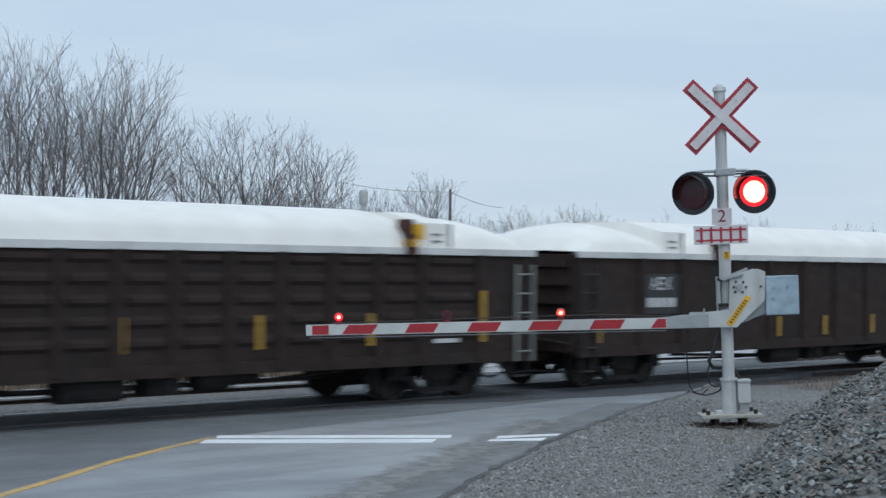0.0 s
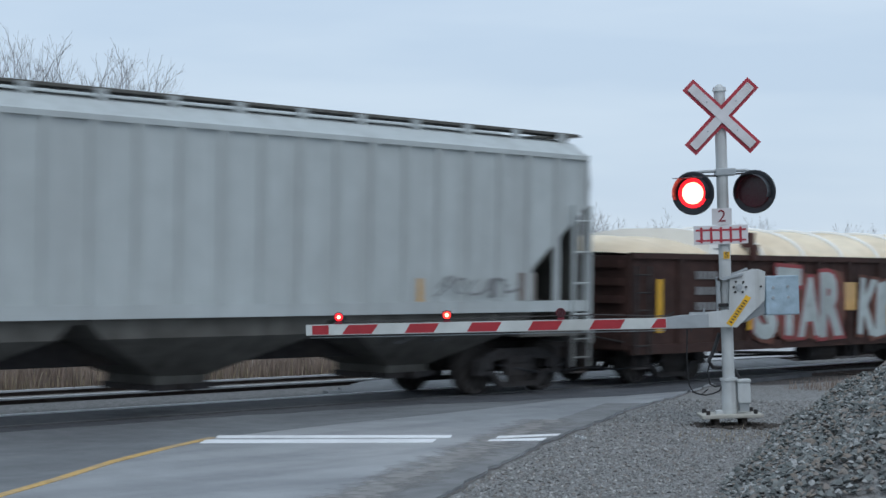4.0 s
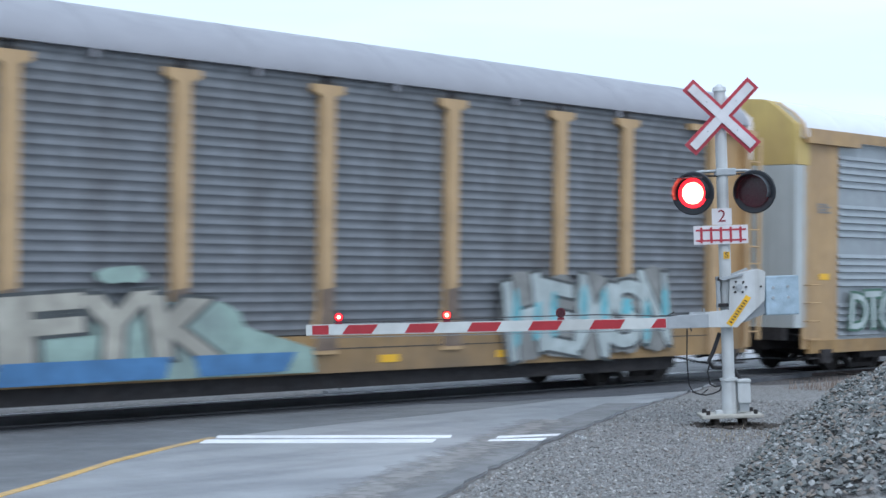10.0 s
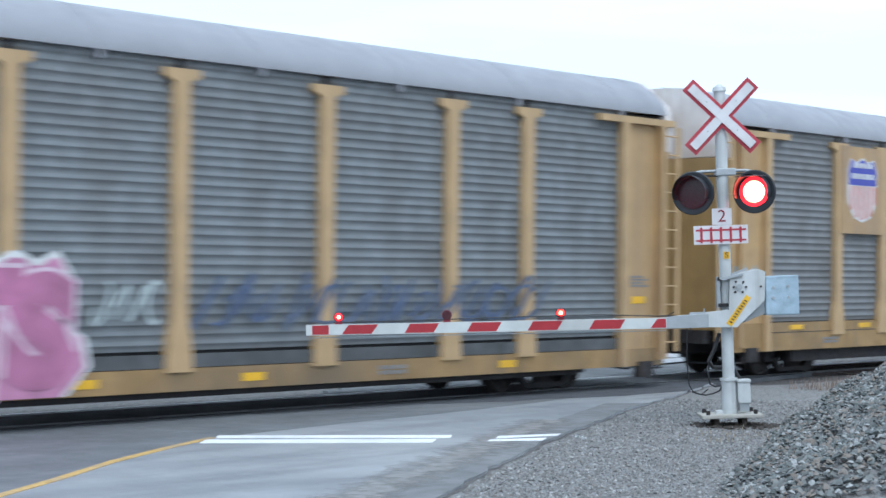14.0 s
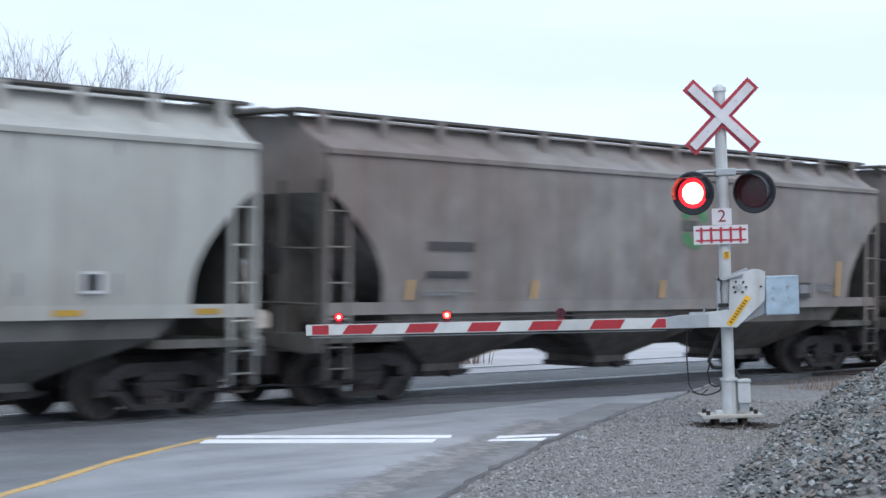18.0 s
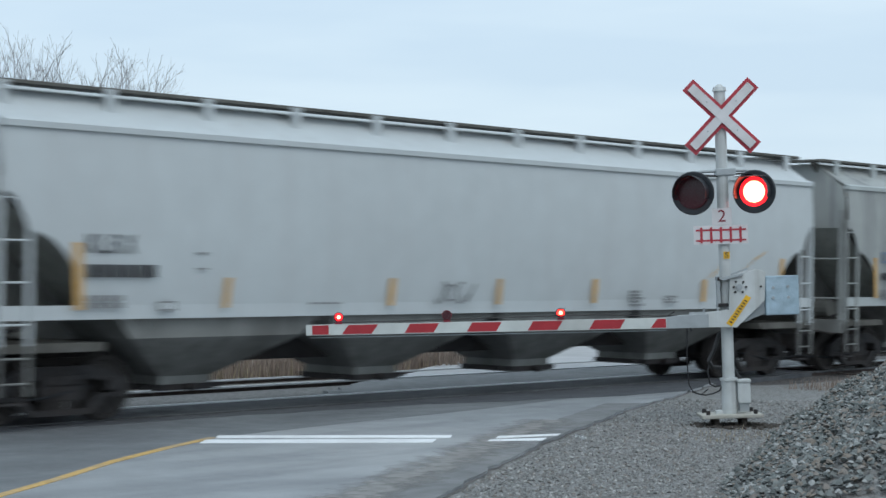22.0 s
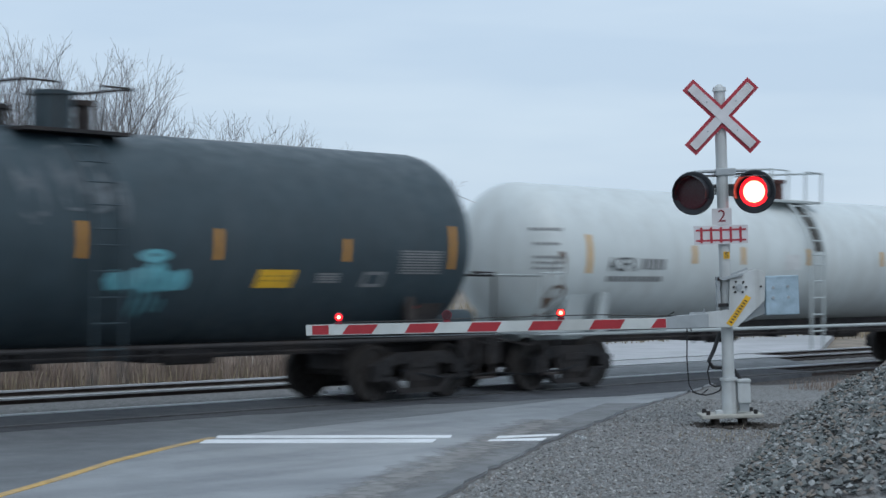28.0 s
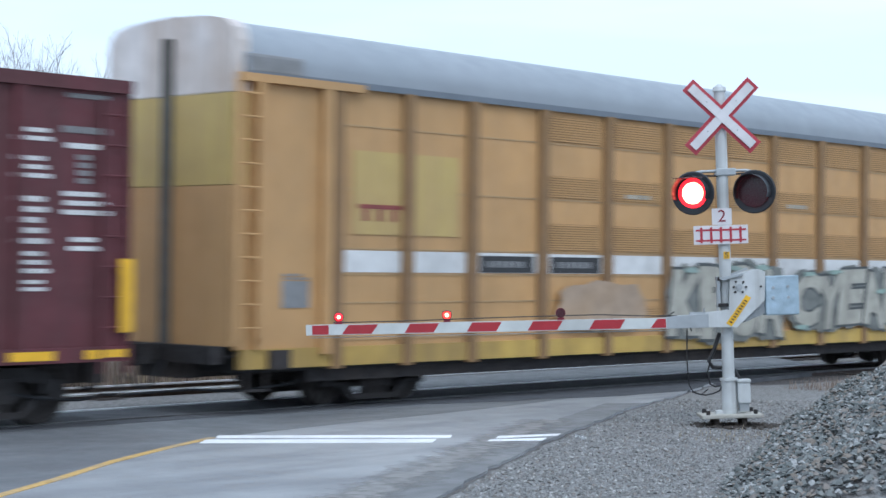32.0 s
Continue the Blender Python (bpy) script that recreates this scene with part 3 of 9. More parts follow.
for ang in (-44, 44):
    part("crossbuck_blade", Shape().box(-0.66, 0.66, -0.01, 0.01, -0.11, 0.11), sign_back, opposite, "bare metal back of a crossbuck blade", at=Matrix.Translation((0.13, 0.11 + 0.0003 * ang, st - 0.68)) @ pose(0, 0, 0, 0, ang, 0))
for x in (-0.42, 0.42):
    part("signal_lamp", Shape().lathe([(-0.02, 0.0), (-0.02, 0.3), (0.02, 0.3), (0.2, 0.12), (0.22, 0.0)], 20, "y", (x, -0.1, st - 1.75)), bellows_far, opposite, "black lamp housing", smooth=40)
part("cross_pipe", Shape().rod((-0.42, 0, st - 1.55), (0.42, 0, st - 1.55), 0.03, 8), bell_grey, opposite)
box_at = EYE + 37.5 * (AHEAD + bearing(651, 640)[0] * RIGHT)
junction = thing("junction_box", "small white trackside junction box with black cables", "junction box", m=Matrix.Translation((box_at.x, box_at.y, -0.19)) @ pose(0, 0, 0, 0, 0, math.degrees(YAW) - 90))
part("post", Shape().rod((0, 0, 0), (0, 0, 0.28), 0.05, 10), far_mast, junction)
part("box", Shape().box(-0.1, 0.1, -0.08, 0.08, 0.22, 0.48), far_mast, junction, bevel=0.012)
part("lid", Shape().box(-0.11, 0.11, -0.09, 0.09, 0.48, 0.51), far_mast, junction)
part("cable", Shape().tube([(-0.06, -0.09, 0.24), (-0.16, -0.1, 0.1), (-0.1, -0.1, 0.03), (0.05, -0.1, 0.06), (0.07, -0.09, 0.22)], 0.012, 6), bellows_far, junction)
part("cable", Shape().tube([(-0.02, -0.09, 0.5), (-0.05, -0.1, 0.75), (0.05, -0.1, 0.9), (0.3, -0.1, 0.92)], 0.012, 6), bellows_far, junction)
# ---- the train: materials
iron = surface("iron", (0.042, 0.0396, 0.0408), 0.75, vary=0.3, scale=7, dirt=(0.09, 0.07, 0.06), dirty=0.5, bump=0.3, sheen=0.12)
truck_iron = surface("truck_iron", (0.0365, 0.0351, 0.0365), 0.85, vary=0.35, scale=9, dirt=(0.05, 0.042, 0.039), dirty=0.6, bump=0.4, sheen=0.16)
wheel_iron = surface("wheel_iron", (0.0476, 0.0434, 0.042), 0.7, vary=0.3, scale=11, sheen=0.12)
# near-black: the shade inside the cars, given as a colour
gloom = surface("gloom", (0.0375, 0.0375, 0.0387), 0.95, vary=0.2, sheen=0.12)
rust_brown = surface("rust_brown", (0.036, 0.0245, 0.0215), 0.8, vary=0.3, scale=4, dirt=(0.020, 0.021, 0.020), dirty=0.7, streak=0.6, bump=0.25, sheen=0.22)
car_brown = surface("car_brown", (0.050, 0.026, 0.022), 0.75, vary=0.3, scale=4, dirt=(0.024, 0.019, 0.017), dirty=0.75, streak=0.65, bump=0.2, sheen=0.22)
slate_green = surface("slate_green", (0.030, 0.040, 0.040), 0.7, vary=0.25, scale=4, dirt=(0.014, 0.018, 0.018), dirty=0.75, streak=0.65, bump=0.2, sheen=0.22)
maroon = surface("maroon", (0.105, 0.024, 0.030), 0.6, vary=0.15, scale=3, dirt=(0.05, 0.02, 0.02), dirty=0.6, streak=0.4, bump=0.1)
tarp_white = surface("tarp_white", (0.84, 0.83, 0.79), 0.55, vary=0.05, scale=2, dirt=(0.55, 0.55, 0.55), dirty=0.3, bump=0.3, fine=6)
tarp_cream = surface("tarp_cream", (0.76, 0.66, 0.50), 0.65, vary=0.1, scale=2.5, dirt=(0.5, 0.36, 0.22), dirty=0.6, bump=0.4, fine=5)
tarp_grey = surface("tarp_grey", (0.16, 0.17, 0.18), 0.7, vary=0.1, scale=3, bump=0.3, fine=6)
strap_brown = surface("strap_brown", (0.06, 0.022, 0.018), 0.8, vary=0.2)
strip_yellow = surface("strip_yellow", (0.75, 0.42, 0.02), 0.5, vary=0.1, scale=8, dirt=(0.3, 0.17, 0.04), dirty=0.4)
faded_strip = surface("faded_strip", (0.56, 0.32, 0.09), 0.6, vary=0.12, scale=6, dirt=(0.4, 0.3, 0.2), dirty=0.6)
mark_white = surface("mark_white", (0.62, 0.63, 0.63), 0.7, vary=0.08, scale=6, dirt=(0.25, 0.25, 0.25), dirty=0.5)
board_pale = surface("board_pale", (0.42, 0.44, 0.45), 0.65, vary=0.12, scale=5, dirt=(0.3, 0.31, 0.32), dirty=0.6)
mark_black = surface("mark_black", (0.03, 0.032, 0.035), 0.7, vary=0.15)
mark_grey = surface("mark_grey", (0.20, 0.205, 0.21), 0.7, vary=0.15)
mark_red = surface("mark_red", (0.45, 0.035, 0.03), 0.6, vary=0.12)
zinc = surface("zinc", (0.190, 0.218, 0.238), 0.5, metal=0.25, vary=0.14, scale=5, dirt=(0.22, 0.23, 0.25), dirty=0.6, streak=0.35, bump=0.1)
old_zinc = surface("old_zinc", (0.145, 0.158, 0.172), 0.55, metal=0.15, vary=0.18, scale=4, dirt=(0.09, 0.088, 0.09), dirty=0.7, streak=0.6, bump=0.15)
worn_zinc = surface("worn_zinc", (0.168, 0.175, 0.18), 0.55, metal=0.15, vary=0.12, scale=4, dirt=(0.115, 0.108, 0.104), dirty=0.7, streak=0.5, bump=0.15)
cold_zinc = surface("cold_zinc", (0.165, 0.180, 0.190), 0.55, metal=0.15, vary=0.15, scale=4, dirt=(0.115, 0.113, 0.112), dirty=0.7, streak=0.5, bump=0.15)
bright_zinc = surface("bright_zinc", (0.29, 0.325, 0.345), 0.45, metal=0.25, vary=0.08, scale=4, dirt=(0.33, 0.35, 0.38), dirty=0.5, streak=0.3, bump=0.1)
end_ochre = surface("end_ochre", (0.36, 0.225, 0.085), 0.6, vary=0.15, scale=2.0, dirt=(0.22, 0.145, 0.07), dirty=0.6, streak=0.5, bump=0.1)
rack_tan = surface("rack_tan", (0.40, 0.262, 0.128), 0.6, vary=0.1, scale=2.5, dirt=(0.22, 0.15, 0.10), dirty=0.55, streak=0.5, bump=0.1)
pale_tan = surface("pale_tan", (0.43, 0.278, 0.132), 0.6, vary=0.1, scale=2.5, dirt=(0.25, 0.175, 0.125), dirty=0.6, streak=0.5, bump=0.1)
kick_grey = surface("kick_grey", (0.10, 0.105, 0.11), 0.7, vary=0.2, scale=3, dirt=(0.05, 0.05, 0.05), dirty=0.6, streak=0.4, sheen=0.22)
sill_tan = surface("sill_tan", (0.315, 0.196, 0.082), 0.7, vary=0.22, scale=2.2, dirt=(0.15, 0.115, 0.08), dirty=0.8, streak=0.5, bump=0.15)
post_soot = surface("post_soot", (0.17, 0.125, 0.095), 0.8, vary=0.25, scale=4, dirt=(0.10, 0.08, 0.07), dirty=0.8)
post_tan = surface("post_tan", (0.46, 0.31, 0.16), 0.6, vary=0.1, scale=2.5, dirt=(0.26, 0.18, 0.12), dirty=0.5, streak=0.4, bump=0.1)
strip_dull = surface("strip_dull", (0.42, 0.25, 0.03), 0.6, vary=0.15, scale=8, dirt=(0.15, 0.09, 0.03), dirty=0.6)
strip_orange = surface("strip_orange", (0.60, 0.27, 0.03), 0.5, vary=0.12, scale=8, dirt=(0.3, 0.15, 0.04), dirty=0.4)
end_grey = surface("end_grey", (0.21, 0.215, 0.21), 0.75, vary=0.15, scale=4, dirt=(0.10, 0.10, 0.098), dirty=0.7, streak=0.6, bump=0.12)
ladder_grey = surface("ladder_grey", (0.24, 0.245, 0.235), 0.7, vary=0.12, scale=5, dirt=(0.16, 0.16, 0.15), dirty=0.6, streak=0.4)
# dark colour for the shade in the hoppers' front end openings
end_shade = surface("end_shade", (0.078, 0.078, 0.0728), 0.85, vary=0.25, scale=3, dirt=(0.035, 0.033, 0.03), dirty=0.7, streak=0.6, bump=0.12, sheen=0.22)
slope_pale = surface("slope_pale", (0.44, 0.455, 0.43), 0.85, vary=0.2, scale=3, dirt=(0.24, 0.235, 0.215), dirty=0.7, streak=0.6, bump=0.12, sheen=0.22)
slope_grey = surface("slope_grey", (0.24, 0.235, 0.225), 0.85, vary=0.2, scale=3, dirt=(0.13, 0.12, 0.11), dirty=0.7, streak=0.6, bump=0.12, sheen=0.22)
rack_yellow = surface("rack_yellow", (0.5, 0.288, 0.12), 0.6, vary=0.08, scale=2.0, dirt=(0.33, 0.21, 0.10), dirty=0.5, streak=0.3, bump=0.08)
fresh_yellow = surface("fresh_yellow", (0.50, 0.37, 0.12), 0.55, vary=0.08, scale=2, dirt=(0.38, 0.25, 0.12), dirty=0.6, streak=0.5)
roof_white = surface("roof_white", (0.62, 0.65, 0.69), 0.5, vary=0.05, scale=1.5, dirt=(0.55, 0.56, 0.6), dirty=0.4, bump=0.08)
roof_grey = surface("roof_grey", (0.255, 0.26, 0.285), 0.55, vary=0.06, scale=1.5, dirt=(0.3, 0.31, 0.34), dirty=0.5, bump=0.08)
roof_blue = surface("roof_blue", (0.23, 0.26, 0.29), 0.5, vary=0.06, scale=1.5, dirt=(0.26, 0.28, 0.31), dirty=0.4, bump=0.08)
skirt_blue = surface("skirt_blue", (0.13, 0.155, 0.185), 0.55, vary=0.1, scale=2)
door_white = surface("door_white", (0.66, 0.63, 0.62), 0.6, vary=0.12, scale=3, dirt=(0.40, 0.30, 0.23), dirty=0.85, streak=0.6)
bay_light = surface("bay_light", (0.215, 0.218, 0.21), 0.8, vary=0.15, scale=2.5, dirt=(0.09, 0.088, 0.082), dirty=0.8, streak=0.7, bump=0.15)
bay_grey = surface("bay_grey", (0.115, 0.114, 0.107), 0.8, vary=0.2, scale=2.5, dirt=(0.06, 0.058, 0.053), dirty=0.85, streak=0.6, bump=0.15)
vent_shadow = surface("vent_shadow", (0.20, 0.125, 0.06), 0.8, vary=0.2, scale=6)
dull_red = surface("dull_red", (0.22, 0.05, 0.045), 0.6, vary=0.15, scale=5)
post_brown = surface("post_brown", (0.235, 0.138, 0.06), 0.65, vary=0.1, scale=3, dirt=(0.2, 0.12, 0.07), dirty=0.5)
bellows = surface("bellows", (0.03, 0.032, 0.036), 0.8, vary=0.2, sheen=0.12)
white_grey = surface("white_grey", (0.43, 0.47, 0.475), 0.65, vary=0.06, scale=2, dirt=(0.30, 0.31, 0.31), dirty=0.5, streak=0.45, bump=0.08)
grey_green = surface("grey_green", (0.37, 0.40, 0.37), 0.65, vary=0.06, scale=2, dirt=(0.30, 0.29, 0.26), dirty=0.5, streak=0.35, bump=0.08)
stained_grey = surface("stained_grey", (0.355, 0.372, 0.366), 0.65, vary=0.08, scale=2, dirt=(0.17, 0.18, 0.18), dirty=0.32, streak=0.85, bump=0.08)
clean_white = surface("clean_white", (0.48, 0.515, 0.53), 0.6, vary=0.04, scale=2, dirt=(0.42, 0.43, 0.44), dirty=0.4, streak=0.3, bump=0.06)
warm_grey = surface("warm_grey", (0.375, 0.385, 0.362), 0.65, vary=0.06, scale=2, dirt=(0.25, 0.235, 0.21), dirty=0.5, streak=0.5, bump=0.08)
cream_dirt = surface("cream_dirt", (0.36, 0.36, 0.325), 0.7, vary=0.15, scale=3, dirt=(0.42, 0.42, 0.38), dirty=0.7)
faded_red = surface("faded_red", (0.40, 0.20, 0.19), 0.65, vary=0.15, scale=5)
cream_grey = surface("cream_grey", (0.45, 0.46, 0.41), 0.65, vary=0.05, scale=2, dirt=(0.40, 0.38, 0.33), dirty=0.5, streak=0.3, bump=0.06)
rusty_bay = surface("rusty_bay", (0.135, 0.125, 0.115), 0.85, vary=0.25, scale=2.5, dirt=(0.06, 0.05, 0.045), dirty=0.8, streak=0.7, bump=0.15, sheen=0.2)
rusty_grey = surface("rusty_grey", (0.222, 0.21, 0.2), 0.75, vary=0.26, scale=1.3, dirt=(0.142, 0.094, 0.073), dirty=0.75, streak=0.45, bump=0.15)
repaint = surface("repaint", (0.285, 0.275, 0.25), 0.65, vary=0.08, scale=3, dirt=(0.24, 0.23, 0.21), dirty=0.5)
grime = surface("grime", (0.12, 0.117, 0.108), 0.85, vary=0.25, scale=3, dirt=(0.06, 0.056, 0.05), dirty=0.7, streak=0.5, bump=0.2, sheen=0.22)
rust = surface("rust", (0.24, 0.11, 0.05), 0.85, vary=0.3, scale=6, dirt=(0.40, 0.36, 0.31), dirty=0.8)
rust_dark = surface("rust_dark", (0.13, 0.075, 0.05), 0.85, vary=0.3, scale=6, dirt=(0.30, 0.27, 0.24), dirty=0.5, streak=0.5)
tank_black = surface("tank_black", (0.022, 0.034, 0.042), 0.42, vary=0.15, scale=2, dirt=(0.032, 0.044, 0.054), dirty=0.5, streak=0.3, bump=0.05, sheen=0.32)
tank_slate = surface("tank_slate", (0.030, 0.049, 0.060), 0.5, vary=0.12, scale=2, dirt=(0.062, 0.078, 0.088), dirty=0.5, streak=0.3, bump=0.05, sheen=0.4)
tank_white = surface("tank_white", (0.58, 0.62, 0.62), 0.5, vary=0.04, scale=2, dirt=(0.40, 0.40, 0.38), dirty=0.5, streak=0.35, bump=0.05)
paint_blue = surface("paint_blue", (0.04, 0.238, 0.403), 0.55, vary=0.16, scale=3, dirt=(0.06, 0.22, 0.36), dirty=0.6, streak=0.3)
paint_navy = surface("paint_navy", (0.06, 0.05, 0.16), 0.5, vary=0.15)
paint_coral = surface("paint_coral", (0.44, 0.125, 0.105), 0.55, vary=0.25, scale=3, dirt=(0.30, 0.17, 0.18), dirty=0.7, streak=0.3)
paint_teal = surface("paint_teal", (0.13, 0.40, 0.46), 0.55, vary=0.2, scale=4, dirt=(0.2, 0.28, 0.3), dirty=0.6)
paint_pale = surface("paint_pale", (0.40, 0.46, 0.46), 0.55, vary=0.2, scale=4, dirt=(0.2, 0.22, 0.22), dirty=0.6, streak=0.4)
paint_silver = surface("paint_silver", (0.40, 0.45, 0.45), 0.45, metal=0.2, vary=0.15, scale=4, dirt=(0.22, 0.23, 0.23), dirty=0.5, streak=0.4)
paint_crimson = surface("paint_crimson", (0.26, 0.032, 0.038), 0.55, vary=0.15, scale=4, dirt=(0.12, 0.04, 0.03), dirty=0.5)
paint_rust = surface("paint_rust", (0.13, 0.045, 0.03), 0.7, vary=0.25, scale=4, dirt=(0.05, 0.025, 0.02), dirty=0.7)
paint_cream = surface("paint_cream", (0.37, 0.36, 0.31), 0.6, vary=0.2, scale=4, dirt=(0.22, 0.21, 0.18), dirty=0.7, streak=0.5)
paint_orchid = surface("paint_orchid", (0.42, 0.15, 0.27), 0.5, vary=0.2, scale=3, dirt=(0.30, 0.12, 0.2), dirty=0.5)
paint_blush = surface("paint_blush", (0.60, 0.46, 0.54), 0.5, vary=0.12, scale=3)
paint_pink = surface("paint_pink", (0.46, 0.20, 0.32), 0.5, vary=0.15, scale=3)
paint_green = surface("paint_green", (0.045, 0.21, 0.075), 0.6, vary=0.25, scale=3, dirt=(0.12, 0.12, 0.09), dirty=0.7, streak=0.6)
paint_bottle = surface("paint_bottle", (0.05, 0.13, 0.09), 0.6, vary=0.25, scale=4)
paint_mint = surface("paint_mint", (0.26, 0.37, 0.33), 0.6, vary=0.2, scale=4, dirt=(0.17, 0.2, 0.2), dirty=0.7, streak=0.4)
paint_haze = surface("paint_haze", (0.22, 0.225, 0.215), 0.6, vary=0.2, scale=4, dirt=(0.13, 0.13, 0.13), dirty=0.6)
paint_soot = surface("paint_soot", (0.05, 0.058, 0.06), 0.6, vary=0.3, scale=4, dirt=(0.10, 0.11, 0.11), dirty=0.6)
paint_shade = surface("paint_shade", (0.15, 0.16, 0.15), 0.6, vary=0.3, scale=4, dirt=(0.28, 0.26, 0.2), dirty=0.6)
paint_sand = surface("paint_sand", (0.36, 0.32, 0.26), 0.6, vary=0.15, scale=3)
paint_dusk = surface("paint_dusk", (0.14, 0.18, 0.24), 0.6, vary=0.2)
paint_plum = surface("paint_plum", (0.26, 0.06, 0.08), 0.6, vary=0.25)
paint_wash = surface("paint_wash", (0.36, 0.265, 0.19), 0.6, vary=0.2, scale=3, dirt=(0.46, 0.28, 0.13), dirty=0.6)
paint_lilac = surface("paint_lilac", (0.42, 0.40, 0.46), 0.6, vary=0.2)
tank_scuff = surface("tank_scuff", (0.085, 0.10, 0.112), 0.6, vary=0.3, scale=6, dirt=(0.05, 0.065, 0.078), dirty=0.9, streak=0.8)
paint_drip = surface("paint_drip", (0.08, 0.20, 0.23), 0.6, vary=0.25, scale=5)
logo_blue = surface("logo_blue", (0.05, 0.06, 0.36), 0.5, vary=0.1)
logo_red = surface("logo_red", (0.52, 0.20, 0.17), 0.6, vary=0.12)

TRAIN, WHEELS = [], []
MESHES = {}


def shared(key, make):
    """One mesh for alike parts."""
    if key not in MESHES:
        MESHES[key] = make()
    return MESHES[key]


# ---- running gear
def wheelset_mesh(r):
    s = Shape()
    for e in (-1, 1):
        s.lathe([(e * 0.70, 0.0), (e * 0.70, r - 0.10), (e * 0.67, r + 0.025), (e * 0.695, r + 0.025), (e * 0.71, r), (e * 0.83, r - 0.012), (e * 0.83, r - 0.07),
                 (e * 0.80, r - 0.09), (e * 0.78, 0.2), (e * 0.82, 0.12), (e * 0.82, 0.0)], 28, "y")
        s.rod((0, e * 0.8, 0), (0, e * 1.04, 0), 0.075, 10)
        for k in range(3):
            a = k * 2.094
            s.rod((0.05 * math.cos(a), e * 1.03, 0.05 * math.sin(a)), (0.05 * math.cos(a), e * 1.055, 0.05 * math.sin(a)), 0.016, 6)
    s.rod((0, -0.75, 0), (0, 0.75, 0), 0.08, 12)
    return mesh_of("wheelset", s, wheel_iron, 30)


def truck_mesh(r):
    s = Shape()
    for e in (-1, 1):
        y0, y1 = sorted((e * 0.93, e * 1.06))
        low = r - 0.12
        s.prism([(-1.12, low), (-1.12, r + 0.13), (-0.6, r + 0.33), (0.6, r + 0.33), (1.12, r + 0.13), (1.12, low), (0.86, low), (0.8, r + 0.1), (0.36, r + 0.16),
                 (0.36, low - 0.02), (-0.36, low - 0.02), (-0.36, r + 0.16), (-0.8, r + 0.1), (-0.86, low)], y0, y1, "y")
        s.prism([(-0.86, r - 0.06), (-0.62, r - 0.06), (-0.42, low - 0.14), (0.42, low - 0.14), (0.62, r - 0.06), (0.86, r - 0.06), (0.5, low - 0.22), (-0.5, low - 0.22)], y0, y1, "y")
        for k in (-0.2, 0.0, 0.2):
            s.rod((k, e * 1.0, low - 0.15), (k, e * 1.0, r + 0.12), 0.075, 10)
        s.box(-0.34, 0.34, y0 - 0.03, y1 + 0.03, r + 0.08, r + 0.2)
        for k in (-0.889, 0.889):
            s.box(k - 0.13, k + 0.13, y0 - 0.02, y1 + 0.02, r - 0.02, r + 0.16)
    s.box(-0.2, 0.2, -1.0, 1.0, r + 0.02, r + 0.3)
    s.box(-0.7, 0.7, -0.62, -0.5, r - 0.1, r + 0.02)
    s.box(-0.7, 0.7, 0.5, 0.62, r - 0.1, r + 0.02)
    return mesh_of("truck", s, truck_iron, bevel=0)


def add_truck(car, x, r=0.46):
    t = part("truck", shared(("truck", r), lambda: truck_mesh(r)), None, car, at=pose(x, 0, 0))
    for k in (-0.889, 0.889):
        w = part("wheelset", shared(("wheelset", r), lambda: wheelset_mesh(r)), None, t, at=pose(k, 0, r))
        WHEELS.append((w, k, r, car))


def coupler_mesh(z):
    s = Shape()
    s.box(-0.6, 0.0, -0.08, 0.08, z - 0.09, z + 0.09)
    s.prism([(0, -0.13), (0.16, -0.16), (0.27, -0.09), (0.2, -0.02), (0.24, 0.06), (0.18, 0.17), (0.02, 0.15), (-0.1, 0.08), (-0.1, -0.08)], z - 0.15, z + 0.15, "z")
    return mesh_of("coupler", s, truck_iron)


def hose_mesh(z):
    s = Shape()
    pts = [(-0.1 + 0.045 * i, 0.32 - 0.03 * i, z - 0.08 - 0.42 * math.sin(math.pi * min(1.0, i / 9) * 0.8)) for i in range(10)]
    return mesh_of("air_hose", s.tube(pts, 0.028, 6), bellows)


